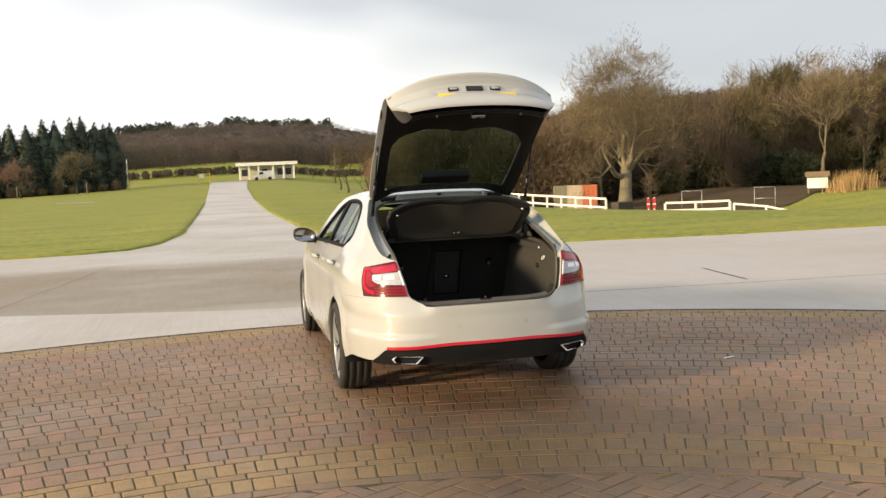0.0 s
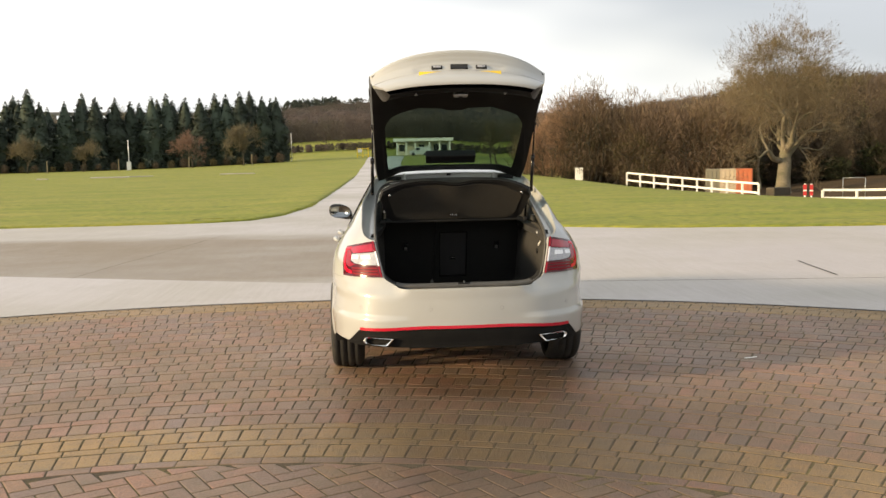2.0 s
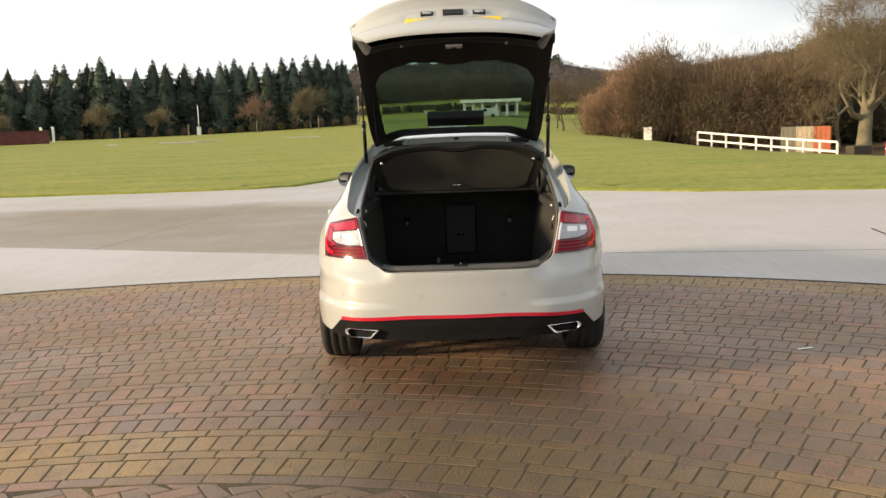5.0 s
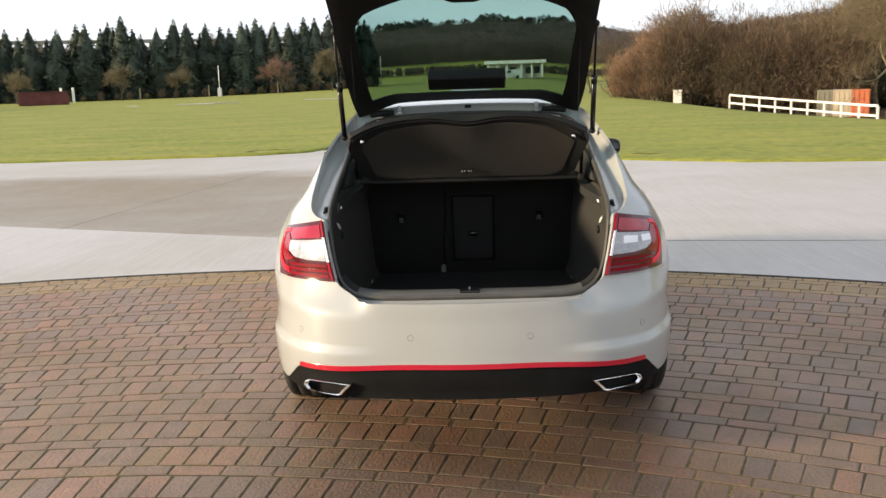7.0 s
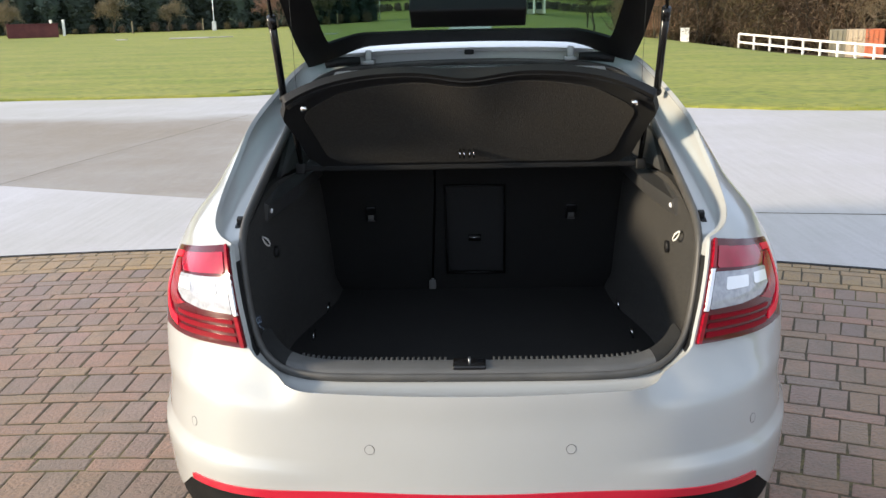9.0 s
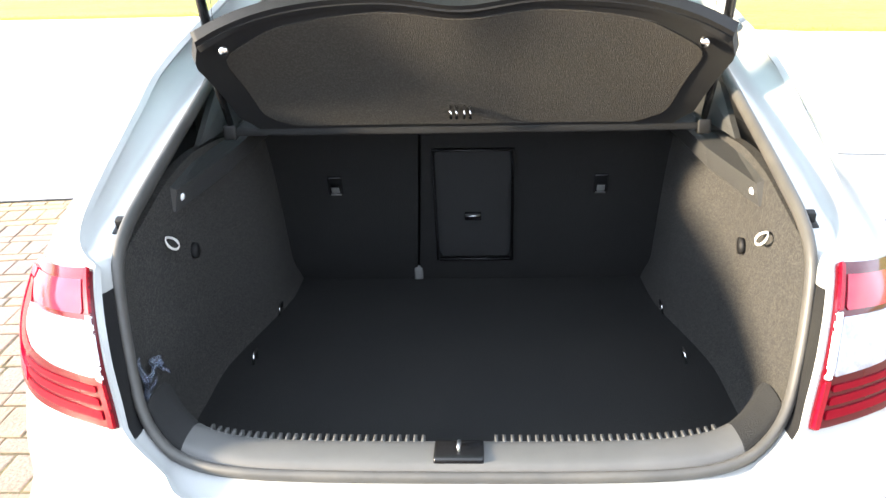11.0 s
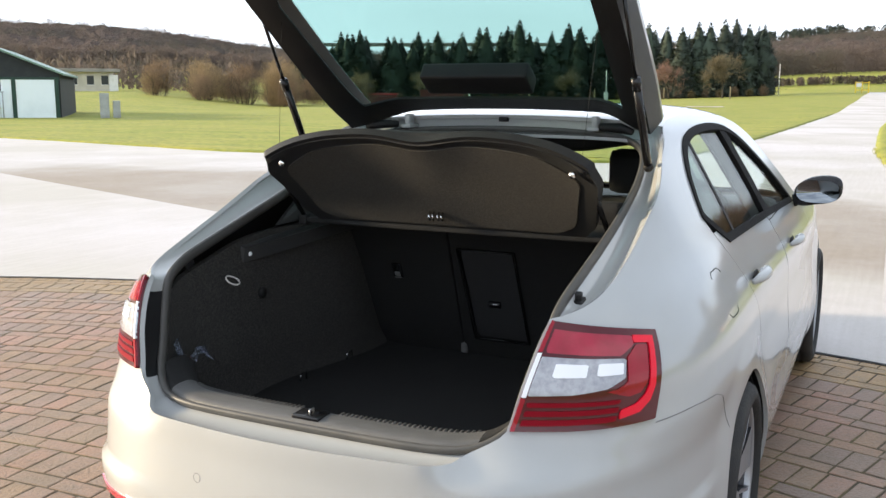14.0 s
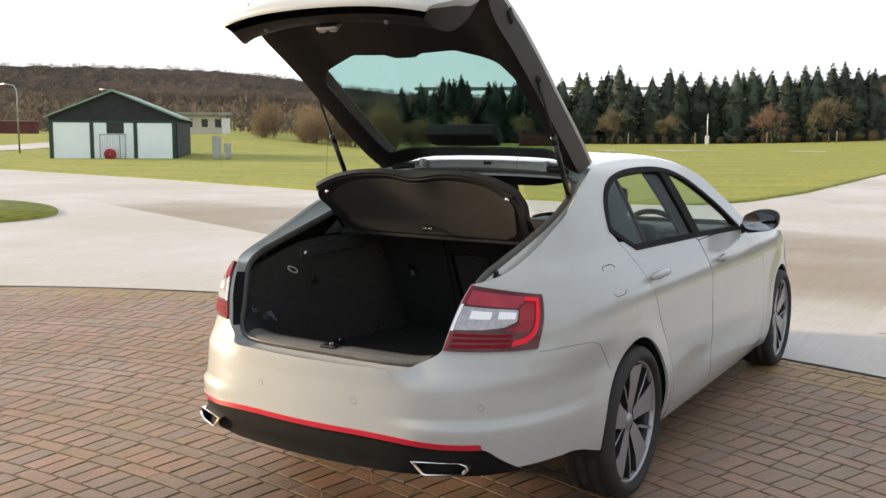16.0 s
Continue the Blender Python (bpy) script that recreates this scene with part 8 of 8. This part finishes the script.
for x, y, w_ in ((27.9, 48.9, 0.62), (31.7, 46.6, 0.62)):
    fr_ = at("metal_frame", x, y, -32, "thin grey metal training frame", "frame", "metal training frames")
    bars("upright", [((-w_, 0, 0), (-w_, 0, 1.45)), ((w_, 0, 0), (w_, 0, 1.45))], 0.025, GALV, fr_)
    bars("crossbar", [((-w_, 0, 1.45), (w_, 0, 1.45)), ((-w_, 0, 0.75), (w_, 0, 0.75))], 0.022, GALV, fr_)
nb = at("notice_board", 38.9, 51.4, -36, "white notice board under a small thatched roof", "notice board")
box_part("panel", (-0.68, 0.68, -0.05, 0.05, 0.35, 1.15), WHITE_PAINT, nb, 0.01)
for x in (-0.6, 0.6):
    box_part("leg", (x - 0.05, x + 0.05, 0.05, 0.13, 0, 1.15), BARK, nb)
bm = bmesh.new()
q0 = [bm.verts.new((-0.8, y, z)) for y, z in ((-0.35, 1.15), (0.4, 1.15), (0.2, 1.5), (-0.15, 1.5))]
q1 = [bm.verts.new((0.8, v.co.y, v.co.z)) for v in q0]
bm.faces.new(q0)
bm.faces.new(q1[::-1])
for k in range(4):
    bm.faces.new((q0[k], q1[k], q1[(k + 1) % 4], q0[(k + 1) % 4]))
bmesh.ops.recalc_face_normals(bm, faces=bm.faces)
part("roof", bm, THATCH, nb, "brown thatched roof", shade=False)
bm = bmesh.new()
r4 = random.Random(17)
for _ in range(900):
    x, y = 40.7 + r4.gauss(0, 0.75), 50.0 + r4.gauss(0, 0.5)
    h_ = r4.uniform(0.7, 1.6)
    z = height(x, y)
    a = r4.uniform(0, 6.28)
    s = Vector((math.cos(a), math.sin(a), 0)) * 0.02
    p = Vector((x, y, z))
    bm.faces.new((bm.verts.new(p - s), bm.verts.new(p + s), bm.verts.new(p + Vector((r4.uniform(-0.3, 0.3), r4.uniform(-0.3, 0.3), h_)))))
tagged(link_bm("reed_clump", bm, REED), "clump of dry tan reeds", "reeds", kind="stuff")

# viaduct far behind the spruces
via = at("viaduct", -140, 424, 23.5, "long pale viaduct on the far skyline", "bridge", z=8.0)
box_part("deck", (-120, 90, -3, 3, 15.0, 16.4), ROOF_GREY, via)
for i in range(14):
    x = -115 + i * 15.5
    box_part("pier", (x - 1, x + 1, -2, 2, -10, 15.0), ROOF_GREY, via)

# ---- block paving, last: circle courses and the herringbone disc ----
def brick_verts(pts, z, tilt):
    """Eight-sided paver: base ring, shoulder ring and a smaller top ring."""
    cx, cy = sum(p[0] for p in pts) / 4, sum(p[1] for p in pts) / 4
    out = []
    for zz, k in ((-0.03, 0.0), (z - 0.0015, 0.0), (z, 0.0075)):
        for x, y in pts:
            d = math.hypot(x - cx, y - cy)
            f = 1 - k / d
            px, py = cx + (x - cx) * f, cy + (y - cy) * f
            out.append((px, py, zz + ((px - cx) * tilt[0] + (py - cy) * tilt[1] if zz > -0.02 else 0)))
    return out


BRICK_FACES = [(8, 9, 10, 11)] + [(a, (a + 1) % 4, 4 + (a + 1) % 4, 4 + a) for a in range(4)] + [(4 + a, 4 + (a + 1) % 4, 8 + (a + 1) % 4, 8 + a) for a in range(4)]


class Pile:
    """Many pavers gathered into one mesh."""
    def __init__(self):
        self.v, self.f = [], []

    def add(self, pts, z, tilt):
        n = len(self.v)
        self.v += brick_verts(pts, z, tilt)
        self.f += [tuple(i + n for i in q) for q in BRICK_FACES]

    def link(self, name, material, parent, label):
        me = bpy.data.meshes.new(name)
        me.from_pydata(self.v, [], self.f)
        me.materials.append(material)
        ob = new(name, me)
        ob.parent = parent
        return tagged(ob, label, kind="stuff")


bm = bmesh.new()
slab(bm, arc(R_OUT + 0.01, 0, 2 * math.pi, 160)[:-1], -0.05, -0.0027)
paving = tagged(link_bm("brick_paving", bm, MOSS_SAND, shade=False), "circular block paving with mossy joints, partly darker", "paving", kind="structure")
rnd = random.Random(11)
rust, buff = Pile(), Pile()
shared = {}
singles = 0
r = R_IN + 0.006
ring = 0
while r < R_OUT - 0.05:
    depth = 0.096 if ring % 2 == 0 else 0.203
    if r + depth > R_OUT:
        depth = R_OUT - r
    base = 0.207 if ring % 2 == 0 else 0.1045
    a = rnd.uniform(0, 0.1)
    end = a + 2 * math.pi
    is_buff = R_IN + 0.05 < r < R_IN + 0.65 or r > R_OUT - 0.55
    sizes = []
    while sum(sizes) < 2 * math.pi * r - 0.5 * base:
        sizes.append(base * rnd.choice((0.96, 1.0, 1.0, 1.03)))
    fill = 2 * math.pi * r / sum(sizes)
    for ln in sizes:
        da = ln * fill / r
        g = 0.0043
        r0, r1 = r + 0.0064, r + depth - 0.0064
        a0, a1 = a + g / r, a + da - g / r
        mid = math.degrees((a0 + a1) / 2)
        z = rnd.uniform(-0.0009, 0.0009)
        tilt = (rnd.uniform(-0.009, 0.009), rnd.uniform(-0.009, 0.009))
        if 58 < mid < 106 and R_IN + 0.2 < r < R_IN + 1.55 and singles < 300:
            key = (ring % 2, round(ln, 3), is_buff)
            if key not in shared:
                hw, hd = ln / 2 - g, depth / 2 - 0.0064
                me = bpy.data.meshes.new("brick")
                me.from_pydata(brick_verts([(-hw, -hd), (hw, -hd), (hw, hd), (-hw, hd)], 0.0, (0, 0)), [], BRICK_FACES)
                me.materials.append(BRICK_BUFF if is_buff else BRICK)
                shared[key] = me
            ob = new("brick", shared[key])
            ob.parent = paving
            am = (a0 + a1) / 2
            ob.location = (CX + (r + depth / 2) * math.cos(am), CY + (r + depth / 2) * math.sin(am), z)
            ob.rotation_euler = (tilt[0], tilt[1], am - math.pi / 2)
            singles += 1
        else:
            pts = [(CX + rr * math.cos(aa), CY + rr * math.sin(aa)) for rr, aa in ((r0, a1), (r0, a0), (r1, a0), (r1, a1))]
            pts = [(x + rnd.uniform(-0.0035, 0.0035), y + rnd.uniform(-0.0035, 0.0035)) for x, y in pts]
            (buff if is_buff else rust).add(pts, z, tilt)
        a += da
    r += depth
    ring += 1
inner_pile = Pile()
L = 0.1
ca, sa = math.cos(0.5), math.sin(0.5)
for i in range(-46, 47):
    for j in range(-46, 47):
        t = (i - j) % 4
        if t == 0:
            q = ((i, j), (i + 2, j), (i + 2, j + 1), (i, j + 1))
        elif t == 2:
            q = ((i, j - 1), (i + 1, j - 1), (i + 1, j + 1), (i, j + 1))
        else:
            continue
        mx, my = sum(p[0] for p in q) / 4, sum(p[1] for p in q) / 4
        if math.hypot(mx, my) * L > R_IN + 0.035:
            continue
        pts = []
        for x, y in q:
            x, y = (mx + (x - mx) * (1 - 0.09 / (2 if t == 0 else 1))) * L, (my + (y - my) * (1 - 0.09 / (1 if t == 0 else 2))) * L
            d = math.hypot(x, y)
            if d > R_IN - 0.004:
                x, y = x * (R_IN - 0.004) / d, y * (R_IN - 0.004) / d
            pts.append((CX + x * ca - y * sa, CY + x * sa + y * ca))
        inner_pile.add(pts, rnd.uniform(-0.0009, 0.0009), (rnd.uniform(-0.009, 0.009), rnd.uniform(-0.009, 0.009)))
bm = bmesh.new()
ring_in, ring_out = arc(R_OUT + 0.002, 0, 2 * math.pi, 200)[:-1], arc(R_OUT + 0.026, 0, 2 * math.pi, 200)[:-1]
vi, vo = [bm.verts.new((x, y, 0.004)) for x, y in ring_in], [bm.verts.new((x, y, 0.005)) for x, y in ring_out]
for k in range(200):
    bm.faces.new((vi[k], vo[k], vo[(k + 1) % 200], vi[(k + 1) % 200]))
tagged(link_bm("edge_joint", bm, RUBBER, shade=False), "dark filled joint between brick circle and concrete", "joint", kind="structure")
bm = bmesh.new()
box(bm, -0.055, 0.055, -0.009, 0.009, 0.003, 0.006, 0.001, Matrix.Translation((2.14, 0.83, 0.0)) @ pose(0, 0, 0, 0, 0, 20))
tagged(link_bm("paint_mark", bm, WHITE_PAINT), "small white paint mark on a paver", "paint mark", kind="structure")
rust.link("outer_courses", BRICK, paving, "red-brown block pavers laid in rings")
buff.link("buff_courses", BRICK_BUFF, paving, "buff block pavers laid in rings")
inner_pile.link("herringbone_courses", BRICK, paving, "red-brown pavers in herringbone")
